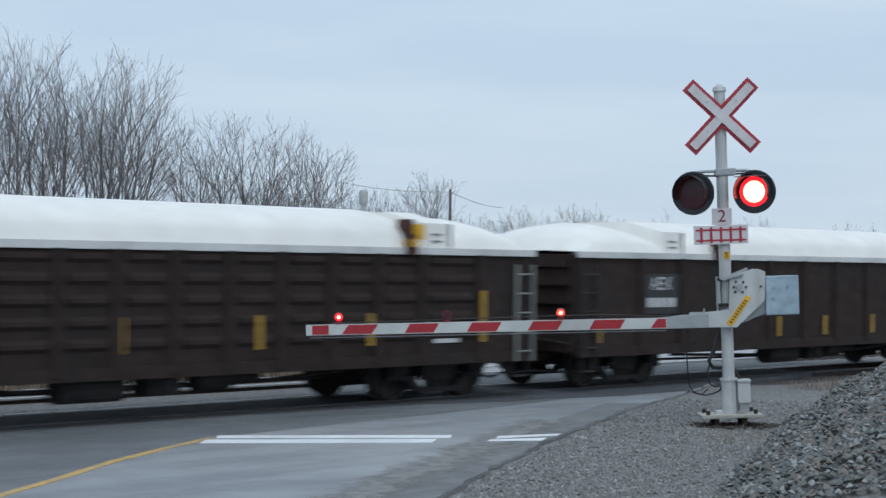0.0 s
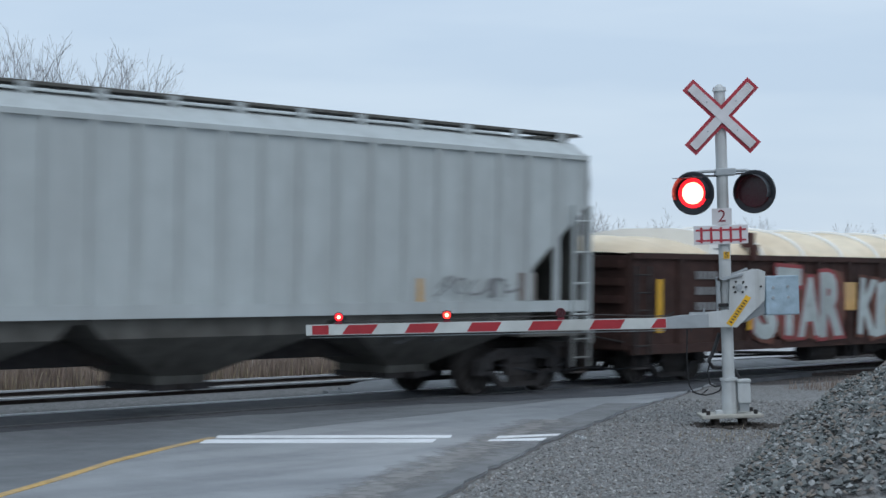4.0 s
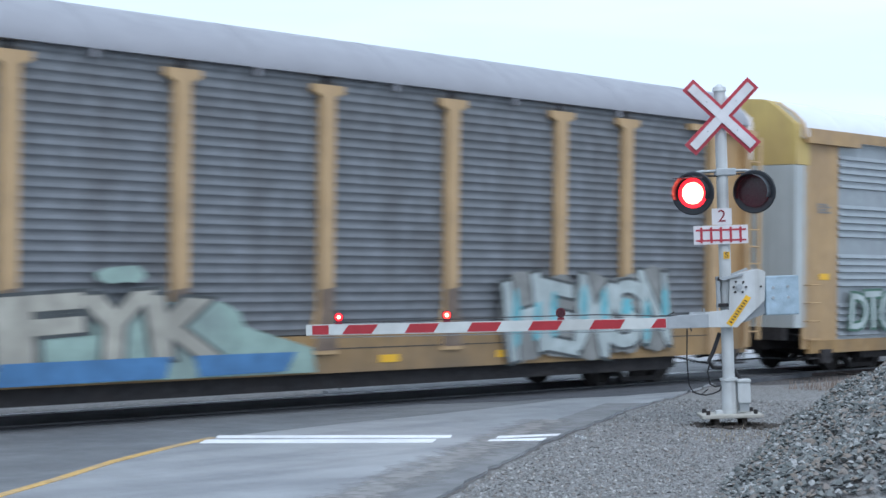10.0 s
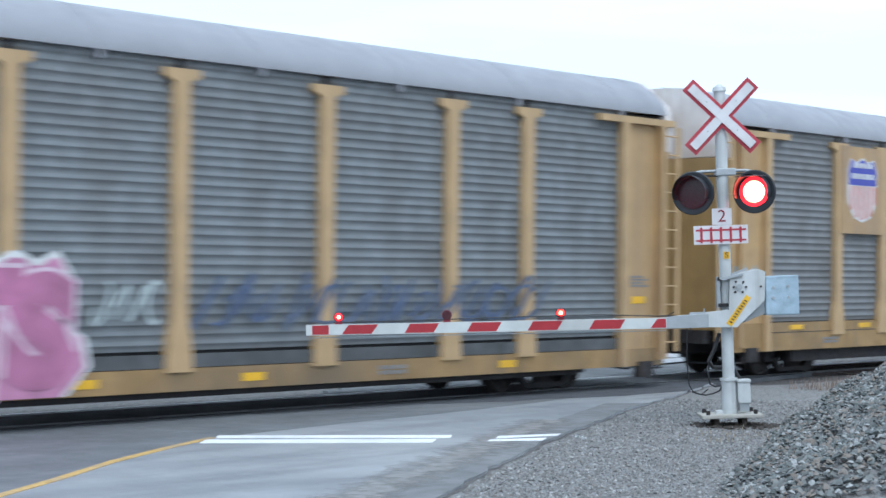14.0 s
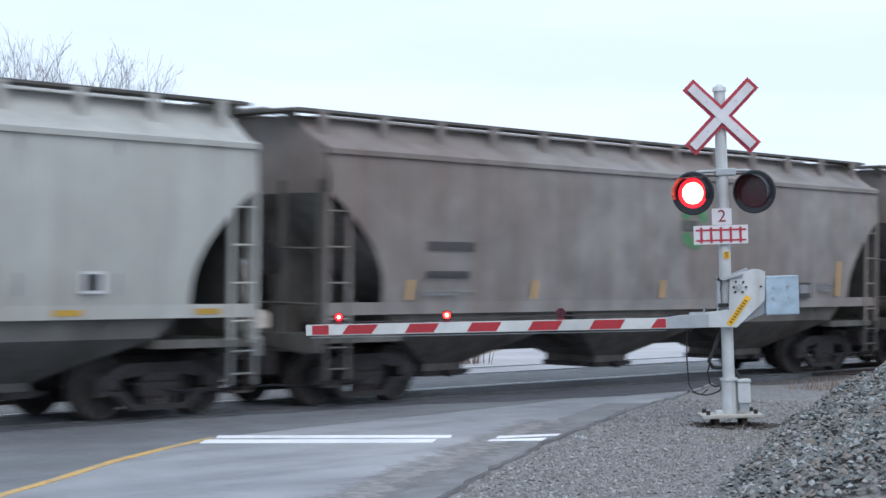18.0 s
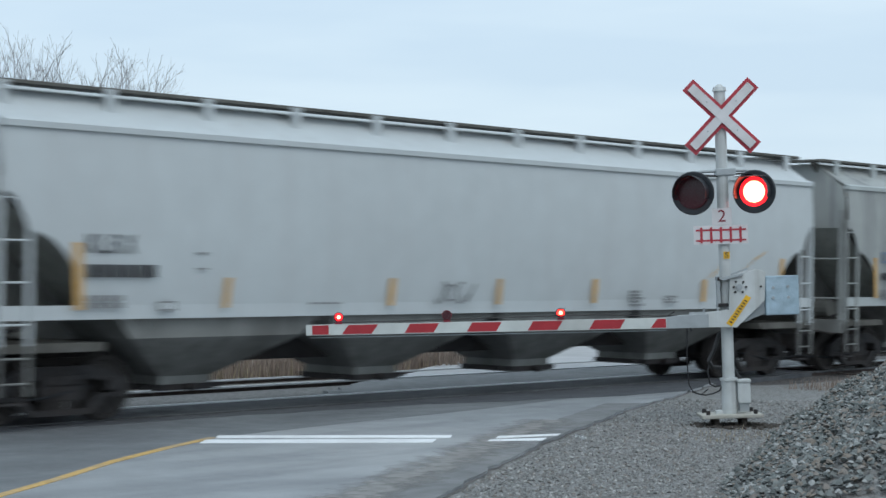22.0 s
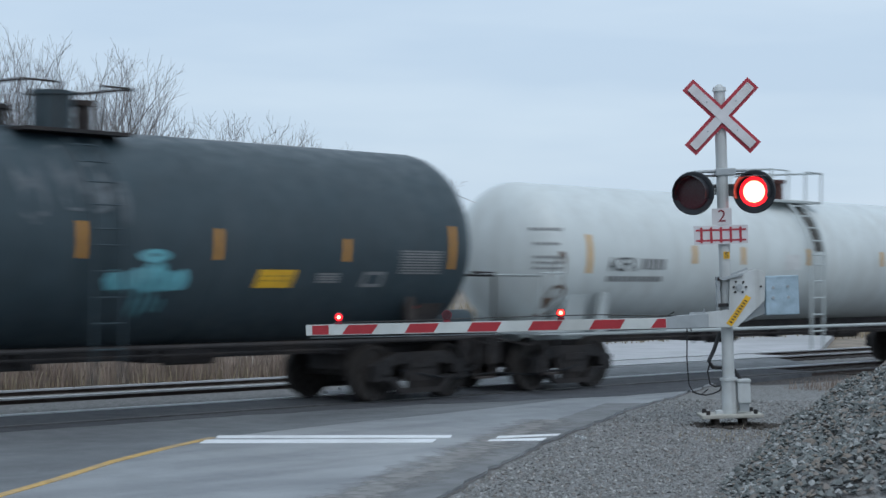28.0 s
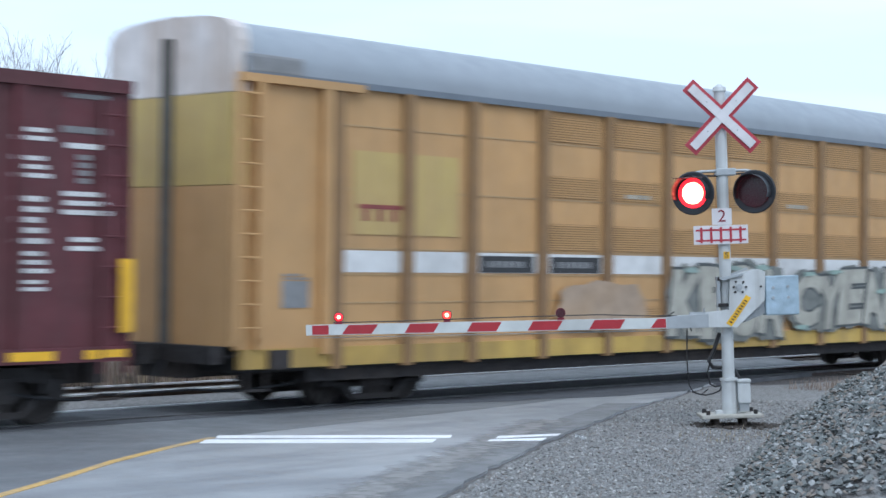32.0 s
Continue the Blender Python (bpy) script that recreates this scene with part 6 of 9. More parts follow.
# ---- tank cars
def tank(i, label, paint, r, zc, ends, platform, jacket=False, rail_mat=None, wide=0.95):
    car, span = rolling(i, "tank_car", label, "tank car")
    a, b = ends
    running_gear(car, span - 0.55, span, (-(span - 2.0), span - 2.0), sill=0.78)
    d = r * 0.52
    rings = [(a + d * (1 - math.cos(t * math.pi / 20)), r * math.sin(t * math.pi / 20)) for t in range(11)]
    rings += [(b - d * (1 - math.cos(t * math.pi / 20)), r * math.sin(t * math.pi / 20)) for t in range(10, -1, -1)]
    part("tank_shell", Shape().lathe(rings, 48, "x", (0, 0, zc)), paint, car, smooth=50)
    band = shared(("band", i), lambda: mesh_of("seam_band", Shape().lathe([(-0.02, r), (-0.015, r + 0.005), (0.015, r + 0.005), (0.02, r)], 48, "x", (0, 0, zc)), paint, 30))
    n = 5 if i == 18 else 3
    for k in range(1, n):
        part("seam_band", band, None, car, at=pose(a + d + (b - a - 2 * d) * k / n, 0, 0))
    rm = rail_mat or iron
    for e in (-1, 1):
        x = e * (span - 2.0)
        part("saddle", Shape().prism([(-1.0, 1.0), (1.0, 1.0), (r * 0.86, zc - r * 0.45), (0.0, zc - r * 0.92), (-r * 0.86, zc - r * 0.45)], x - 0.3, x + 0.3, "x"), rm, car)
        part("end_stub_sill", Shape().box(min(e * (span - 3.4), e * (span - 0.5)), max(e * (span - 3.4), e * (span - 0.5)), -0.35, 0.35, 0.75, 1.08), rm, car)
        part("end_platform", Shape().box(min(e * (span - 1.3), e * (span - 0.55)), max(e * (span - 1.3), e * (span - 0.55)), -1.45, 1.45, 1.02, 1.08), rm, car)
        part("end_handrail", Shape().tube([(e * (span - 0.62), -1.4, 1.05), (e * (span - 0.62), -1.4, 2.1), (e * (span - 1.2), -1.42, 2.1)], 0.025, 6)
             .tube([(e * (span - 0.62), -1.4, 2.05), (e * (span - 0.62), 1.4, 2.05), (e * (span - 0.62), 1.4, 1.05)], 0.022, 6), rm, car)
        part("brace", Shape().prism([(e * (span - 2.6), 1.0), (e * (span - 2.35), 1.0), (e * (span - 2.5), 1.75), (e * (span - 2.65), 1.75)], -1.32, -1.22, "y"), rm, car)
        part("side_rail", Shape().rod((-(span - 1.2), e * 1.46, 1.02), (span - 1.2, e * 1.46, 1.02), 0.035, 8), rm, car)
        part("lower_rod", Shape().rod((-(span - 3.4), e * 0.7, 0.86), (span - 3.4, e * 0.7, 0.86), 0.022, 6), iron, car)
    part("end_reservoir", Shape().rod((span - 1.9, -0.9, 1.28), (span - 0.75, -0.9, 1.28), 0.19, 16), paint if i != 18 else iron, car, smooth=40)
    part("bottom_outlet", Shape().box(-0.35, 0.35, -0.3, 0.3, zc - r - 0.28, zc - r + 0.05).rod((0, -0.55, 0.86), (0, 0.55, 0.86), 0.1, 10), iron, car)
    for x in (-2.6, 2.4):
        part("brake_part", Shape().box(x - 0.3, x + 0.3, -0.5, 0.2, 0.74, 0.95).rod((x, -0.5, 0.82), (x + 0.9, -0.5, 0.82), 0.12, 10), iron, car)
    # top fittings, platform, ladder
    p0, p1 = platform
    pc = (p0 + p1) / 2
    top = zc + r
    nx = pc + 0.2 * (i == 19)
    part("nozzle", Shape().rod((nx, 0, top - 0.1), (nx, 0, top + 0.46), 0.3, 20).rod((nx, 0, top + 0.46), (nx, 0, top + 0.52), 0.33, 20), paint, car, smooth=40)
    part("valve", Shape().rod((pc + 0.75, 0, top - 0.05), (pc + 0.75, 0, top + 0.34), 0.13, 12).rod((pc + 0.75, 0, top + 0.34), (pc + 0.75, 0, top + 0.42), 0.18, 12), strap_brown if i == 18 else iron, car)
    part("manway", Shape().rod((pc - 1.0, 0, top - 0.06), (pc - 1.0, 0, top + 0.18), 0.4, 18).rod((pc - 1.0, 0, top + 0.18), (pc - 1.0, 0, top + 0.24), 0.46, 18), iron, car)
    for e in (-1, 1):
        part("platform", Shape().box(p0, p1, min(e * 0.5, e * wide), max(e * 0.5, e * wide), top - 0.12, top - 0.07), rm, car)
        s = Shape()
        zr = top + 0.55
        for q0, q1 in ((p0, pc - 0.35), (pc + 0.35, p1)):
            s.tube([(q0, e * wide, top - 0.1), (q0, e * wide, zr), (q1, e * wide, zr), (q1, e * wide, top - 0.1)], 0.024, 6)
        part("platform_rail", s, rm, car)
        part("platform_rail", Shape().tube([((p0, p1)[e > 0], -wide, zr), ((p0, p1)[e > 0], wide, zr)], 0.022, 6), rm, car)
        lm = rm if i == 18 else paint
        thick, reach = (0.03, r + 0.16) if i == 18 else (0.02, r + 0.1)
        steps = part("ladder", Shape().tube([(pc - 0.24, e * reach * math.sin(t), zc + reach * math.cos(t)) for t in (0.62, 0.8, 1.0, 1.2, 1.4, 1.57)] + [(pc - 0.24, e * reach, 0.55)], thick, 6), lm, car)
        part("stile", Shape().tube([(pc + 0.24, e * reach * math.sin(t), zc + reach * math.cos(t)) for t in (0.62, 0.8, 1.0, 1.2, 1.4, 1.57)] + [(pc + 0.24, e * reach, 0.55)], thick, 6), lm, steps)
        rung = shared(("tank_rung", i), lambda: mesh_of("rung", Shape().rod((-0.24, 0, 0), (0.24, 0, 0), thick * 0.6, 6), lm))
        for t in (0.7, 0.9, 1.1, 1.3, 1.5):
            part("rung", rung, None, steps, at=pose(pc, e * reach * math.sin(t), zc + reach * math.cos(t)))
        for z in (zc - 0.1, zc - 0.45, zc - 0.8, zc - 1.15, zc - 1.5):
            part("rung", rung, None, steps, at=pose(pc, e * reach, z))
    return car, span


def on_shell(car, r, zc, x0, x1, z0, z1, material, name="placard", label="", lift=0.008, cols=1, rows=1, gap=0.25, lean=0.0):
    """A sticker, strip or row of lettering bars that lies on the near side of a tank."""
    s = Shape()
    for c in range(cols):
        for q in range(rows):
            w, h = (x1 - x0) / cols, (z1 - z0) / rows
            g = gap * w / 2 if cols > 1 else 0
            v = gap * h / 2 if rows > 1 else 0
            xa, xb, za, zb = x0 + c * w + g, x0 + (c + 1) * w - g, z0 + q * h + v, z0 + (q + 1) * h - v
            n = max(2, int((zb - za) / 0.12) + 1)
            p = []
            for k in range(n):
                z = za + (zb - za) * k / (n - 1)
                y = -math.sqrt(max(0.0, (r + lift) ** 2 - (z - zc) ** 2))
                o = lean * (z - za)
                p += [(xa + o, y, z), (xb + o, y, z)]
            s.add(p, [(2 * k, 2 * k + 1, 2 * k + 3, 2 * k + 2) for k in range(n - 1)])
    return part(name, s, material, car, label)


def draped(poly, r, zc):
    """An outline laid on the near side of a tank."""
    at = [(x, -math.sqrt(max(0.0, r * r - (z - zc) ** 2)), z) for x, z in poly]
    n = len(at)
    cx, cz = sum(q[0] for q in at) / n, sum(q[2] for q in at) / n
    return at + [(cx, -math.sqrt(max(0.0, r * r - (cz - zc) ** 2)), cz)], [(k, (k + 1) % n, n) for k in range(n)]


def shell_blobs(car, r, zc, polys, material, lift):
    for poly in polys:
        part("graffiti", Shape().add(*draped(poly, r + lift, zc)), material, car, "teal graffiti on the shell")


R17, Z17 = 1.55, 2.52
car, span = tank(17, "glossy black tank car with yellow labels", tank_black, R17, Z17, (-7.2, 7.38), (-1.0, 1.0))
for x, z0, z1 in ((-5.6, 2.0, 2.5), (-2.5, 2.1, 2.6), (1.35, 2.05, 2.5), (3.2, 2.05, 2.45), (6.72, 2.1, 2.9)):
    on_shell(car, R17, Z17, x - 0.07, x + 0.07, z0, z1, strip_yellow, "reflector", "yellow reflective strip")
on_shell(car, R17, Z17, 1.8, 2.65, 2.0, 2.28, strip_yellow, "placard", "yellow warning label")
on_shell(car, R17, Z17, 1.9, 2.55, 2.05, 2.22, mark_black, "lettering", lift=0.014, cols=4, rows=2, gap=0.7)
on_shell(car, R17, Z17, -0.3, 0.25, 1.98, 2.28, faded_strip, "lettering", cols=1, rows=4)
on_shell(car, R17, Z17, 3.1, 4.2, 1.95, 2.05, faded_strip, "lettering", cols=6)
on_shell(car, R17, Z17, 5.58, 6.58, 2.15, 2.62, mark_grey, "lettering", cols=1, rows=8, gap=0.4)
on_shell(car, R17, Z17, -4.9, -3.7, 2.35, 2.55, strip_yellow, "lettering", cols=6)
for x in (5.4, 6.25):
    on_shell(car, R17, Z17, x, x + 0.16, 1.84, 1.95, mark_red, "marker", "red marker patch")
part("placard", Shape().prism([(5.89, 1.35), (6.1, 1.14), (6.31, 1.35), (6.1, 1.56)], -1.372, -1.36, "y"), mark_white, car, "white diamond hazard placard")
part("placard_face", Shape().prism([(6.02, 1.31), (6.18, 1.31), (6.18, 1.40), (6.1, 1.46), (6.02, 1.40)], -1.376, -1.373, "y"), mark_grey, car)
part("placard_holder", Shape().box(6.04, 6.16, -1.36, -1.33, 1.0, 1.5).box(6.06, 6.14, -1.34, -1.0, 1.2, 1.26), iron, car)

R18, Z18 = 1.33, 2.42
car, span = tank(18, "white tank car with a rusted saddle and grey rails", tank_white, R18, Z18, (-8.85, 8.75), (-1.0, 1.0), rail_mat=white_grey)
for x, z0, z1 in ((-7.6, 2.1, 2.8), (-4.3, 2.3, 2.65), (-2.6, 2.3, 2.65), (-0.1, 2.3, 2.65), (3.0, 2.3, 2.62)):
    on_shell(car, R18, Z18, x - 0.07, x + 0.07, z0, z1, faded_strip, "reflector", "faded orange strip")
mark(car, "ACFX", -7.05, -6.15, 2.14, 2.40, mark_black, y=-1.336)
on_shell(car, R18, Z18, -6.05, -5.25, 2.18, 2.38, mark_grey, "lettering", cols=5)
on_shell(car, R18, Z18, -7.05, -5.3, 1.95, 2.05, mark_grey, "lettering", cols=12)
on_shell(car, R18, Z18, -1.0, -0.45, 2.2, 2.52, mark_white, "repaint_patch")
on_shell(car, R18, Z18, -1.6, -1.0, 1.95, 2.08, mark_grey, "lettering", cols=6, rows=2)
on_shell(car, R18, Z18, 7.0, 7.9, 2.3, 2.6, mark_grey, "lettering", rows=5, cols=1)
rn = random.Random(5)


def on_head(poly, lift):
    """An outline laid on the near side of the white tank's rear head."""
    d = R18 * 0.52
    at = []
    for x, z in poly:
        k = max(0.0, (-8.85 + d - x) / d)
        r = R18 * math.sqrt(max(0.0, 1 - k * k)) + lift
        at.append((x - lift * k, -math.sqrt(max(0.0, r * r - (z - Z18) ** 2)), z))
    return at, [tuple(range(len(at)))]


for x, z, w, h in ((-8.36, 1.95, 0.2, 1.0), (-8.28, 1.62, 0.34, 0.55)):
    part("rust_streak", Shape().add(*on_head(blob(x, z, w, h, rn, 18, 0.12), 0.012)), rust_dark, car, "rust stain on the tank head")
for z, n, w in ((2.86, 7, 0.4), (2.6, 6, 0.3), (2.36, 8, 0.34), (2.26, 8, 0.34), (2.16, 7, 0.34)):
    for k in range(n):
        x = -8.72 + 0.055 + w * k / n
        part("lettering", Shape().add(*on_head([(x, z), (x + w / n * 0.7, z), (x + w / n * 0.6, z + 0.045), (x, z + 0.045)], 0.012)), mark_grey, car)
on_shell(car, R18, Z18, 0.15, 0.5, 2.6, 3.6, grime, "stain", "brown streak by the ladder", lift=0.005)

R19, Z19 = 1.56, 2.53
car, span = tank(19, "slate-black tank car with teal graffiti and orange strips", tank_slate, R19, Z19, (-8.55, 8.55), (-0.35, 1.45))
for x, z0, z1 in ((-7.4, 2.15, 3.0), (-4.6, 2.3, 2.7), (-2.6, 2.3, 2.7), (0.0, 2.25, 2.75), (2.37, 2.25, 2.7), (4.93, 2.25, 2.6), (7.33, 2.15, 2.85)):
    on_shell(car, R19, Z19, x + 0.12, x + 0.22, z0, z1, strip_orange, "reflector", "orange reflective strip")
on_shell(car, R19, Z19, 3.32, 4.05, 1.85, 2.12, strip_yellow, "placard", "yellow warning label", lean=0.2)
on_shell(car, R19, Z19, 3.40, 3.98, 1.92, 2.06, mark_black, "lettering", lift=0.014, cols=4, rows=2, gap=0.7, lean=0.2)
on_shell(car, R19, Z19, 4.55, 5.0, 1.92, 2.08, mark_grey, "lettering", rows=4)
on_shell(car, R19, Z19, 5.5, 5.95, 1.86, 2.1, mark_grey, "frame_mark", lean=0.2)
on_shell(car, R19, Z19, 5.58, 5.88, 1.91, 2.05, tank_slate, "frame_mark", lift=0.013, lean=0.2)
on_shell(car, R19, Z19, 6.3, 7.25, 2.06, 2.45, mark_grey, "lettering", rows=9, gap=0.4)
on_shell(car, R19, Z19, -6.9, -6.0, 2.26, 2.5, faded_strip, "lettering", cols=5, gap=0.45)
on_shell(car, R19, Z19, -5.75, -4.65, 2.28, 2.48, faded_strip, "lettering", cols=7, gap=0.3)
on_shell(car, R19, Z19, -7.0, -5.9, 1.85, 2.1, faded_strip, "lettering", rows=2, gap=0.6)
on_shell(car, R19, Z19, 6.95, 7.2, 1.28, 1.55, mark_red, "placard", "red and white hazard placard")
rn = random.Random(8)
# an eye over a row of drooping lobes, dripping
shell_blobs(car, R19, Z19, [blob(0.74 + 0.2 * k, 1.96 + 0.03 * (k in (2, 3, 4)), 0.25, 0.30 + 0.12 * (k in (3, 4)), rn, 12, 0.12, 2.2) for k in range(7)], paint_teal, 0.01)
shell_blobs(car, R19, Z19, [blob(1.40, 2.30, 0.56, 0.19, rn, 18, 0.04, 2.0)], paint_teal, 0.012)
shell_blobs(car, R19, Z19, [blob(1.2 + 0.17 * k, 1.66 - 0.05 * (k % 2), 0.1, 0.5 - 0.1 * k, rn, 10, 0.2) for k in range(4)], paint_drip, 0.011)
shell_blobs(car, R19, Z19, [blob(1.42, 2.31, 0.24, 0.05, rn, 10, 0.1)] + [blob(0.84 + 0.2 * k, 1.94, 0.05, 0.3, rn, 8, 0.2) for k in range(6)], paint_drip, 0.016)
for x, z0, z1, w in ((-0.55, 2.75, 3.75, 0.25), (0.1, 2.95, 3.7, 0.3), (0.55, 2.85, 3.5, 0.24), (0.9, 2.7, 3.35, 0.16)):
    part("stain", Shape().add(*draped(blob(x, (z0 + z1) / 2, w * 1.6, z1 - z0, rn, 16, 0.25), R19 + 0.006, Z19)), tank_scuff, car, "pale scuffed streak")
# ---- autoracks
ROOF = [(1.52, 4.95), (1.52, 5.10), (1.45, 5.28), (1.23, 5.50), (0.90, 5.70), (0.55, 5.80), (0.0, 5.84)]
END = [(1.47, 5.12), (1.44, 5.24), (0.98, 5.62), (0.78, 5.75), (0.6, 5.79), (0.3, 5.81), (0.0, 5.82)]
SQUARE_END = [(1.47, 5.40), (1.43, 5.58), (1.28, 5.70), (0.95, 5.77), (0.5, 5.80), (0.25, 5.81), (0.0, 5.82)]


def arch(low, grow=0.0, tall=0.0):
    """Outline across a rack from low up over the roof."""
    side = [(y + grow, z + tall) for y, z in ROOF]
    return [(-side[0][0], low)] + [(-y, z) for y, z in side] + [(y, z) for y, z in reversed(side[:-1])] + [(side[0][0], low)]


def ridged(x0, x1, z0, z1, pitch, depth, y, flat=0.45):
    """A sheet with level corrugations, proud of y towards the track side."""
    line, z = [], z0
    n = max(1, round((z1 - z0) / pitch))
    p = (z1 - z0) / n
    for k in range(n):
        b = z0 + k * p
        line += [(y, b), (y, b + p * flat * 0.7), (y - depth, b + p * (flat * 0.7 + 0.1)), (y - depth, b + p * (flat * 0.7 + 0.3))]
    line.append((y, z1))
    return Shape().sheet(line, x0, x1, "x")


def rack_end(car, e, half, door, lower, roof_mat, top_split=4.55, mid=None, tall=0.0, depth=0.45, line=END, latches=()):
    x = e * (half + depth)
    a, b = sorted((e * (half - 0.1), x))
    up = [(y, z + tall) for y, z in line]
    cut = [(-up[0][0], top_split)] + [(-y, z) for y, z in up] + [(y, z) for y, z in reversed(up[:-1])] + [(up[0][0], top_split)]
    part("end_door_top", Shape().prism(cut, a, b, "x"), door, car, "pale upper panel of the end door")
    if mid:
        part("end_door_middle", Shape().box(a, b, -1.46, 1.46, mid[0], top_split - 0.01), mid[1], car)
    lo = mid[0] - 0.01 if mid else top_split - 0.01
    for y0, y1 in ((-1.46, -0.75), (-0.74, -0.02), (0.0, 0.73), (0.75, 1.46)):
        part("end_door_leaf", Shape().box(a, b, y0, y1, 1.0, lo), lower, car)
    part("end_sill", Shape().box(min(x, x + e * 0.2), max(x, x + e * 0.2), -1.3, 1.3, 0.74, 1.0), truck_iron, car)
    # centre post in a dark colour that includes the door seam's shadow
    part("door_post", Shape().box(min(x, x + e * 0.06), max(x, x + e * 0.06), -0.11, 0.11, 0.9, 5.55), grime, car, "dark brown door post, the seam's shade put into its colour")
    for z in latches:
        part("door_latch", Shape().box(min(x, x + e * 0.03), max(x, x + e * 0.03), -1.32, -0.5, z, z + 0.11), mark_black, car)
        part("latch_bar", Shape().box(min(x, x + e * 0.04), max(x, x + e * 0.04), -1.24, -0.58, z + 0.045, z + 0.055), mark_grey, car)


def corner(car, e, half, paint, edge_x, z0, top=4.95, rungs=12, reach=0.5, post=None):
    """Plain end panel of a side, its cap beam and its ladder."""
    for side in (-1, 1):
        y0, y1 = sorted((side * 1.40, side * 1.46))
        part("end_panel", Shape().box(*sorted((e * edge_x, e * (half + 0.1))), y0, y1, z0, top - 0.05), paint, car)
        y0, y1 = sorted((side * 1.42, side * 1.58))
        if rungs:
            part("end_post", Shape().box(*sorted((e * (edge_x - 0.08), e * (edge_x + 0.1))), y0, y1, z0 - 0.1, top), post or paint, car)
        if rungs:
            part("corner_post", Shape().box(*sorted((e * (half - 0.34), e * (half - 0.24))), y0, y1, z0, top), paint, car)
        part("cap_beam", Shape().box(*sorted((e * (edge_x - 0.75), e * (half + 0.12))), y0, y1, top - 0.09, top + 0.03), post or paint, car)
        part("jacking_block", Shape().box(*sorted((e * (half - 0.9), e * (half - 0.5))), y0, y1, z0 - 0.3, z0 - 0.02), iron, car)
    if rungs:
        ladder(car, *sorted((e * (half + reach - 0.45), e * (half + reach))), z0 + 0.15, top - 0.1, rungs, post or paint, y=-1.62, stile=0.09)
    else:
        for k in range(4):
            part("grab_iron", shared(("grab_iron", paint.name), lambda: mesh_of("grab_iron", Shape().tube([(-0.2, -1.45, 0), (-0.2, -1.58, 0), (0.2, -1.58, 0), (0.2, -1.45, 0)], 0.016, 6), paint)), None, car, at=pose(e * (half - 0.15), 0, z0 + 0.2 + 0.38 * k))
    low = 2.0 if not rungs else 1.55
    plate(car, *sorted((e * (edge_x + 0.35), e * (edge_x + 0.75))), low, low + 0.13, strip_yellow, y=-1.465, label="yellow label")
    bars(car, *sorted((e * (edge_x + 0.3), e * (edge_x + 0.85))), low + 0.3 + 1.1 * (not rungs), low + 0.52 + 1.1 * (not rungs), 4, mark_grey, y=-1.466, rows=4)


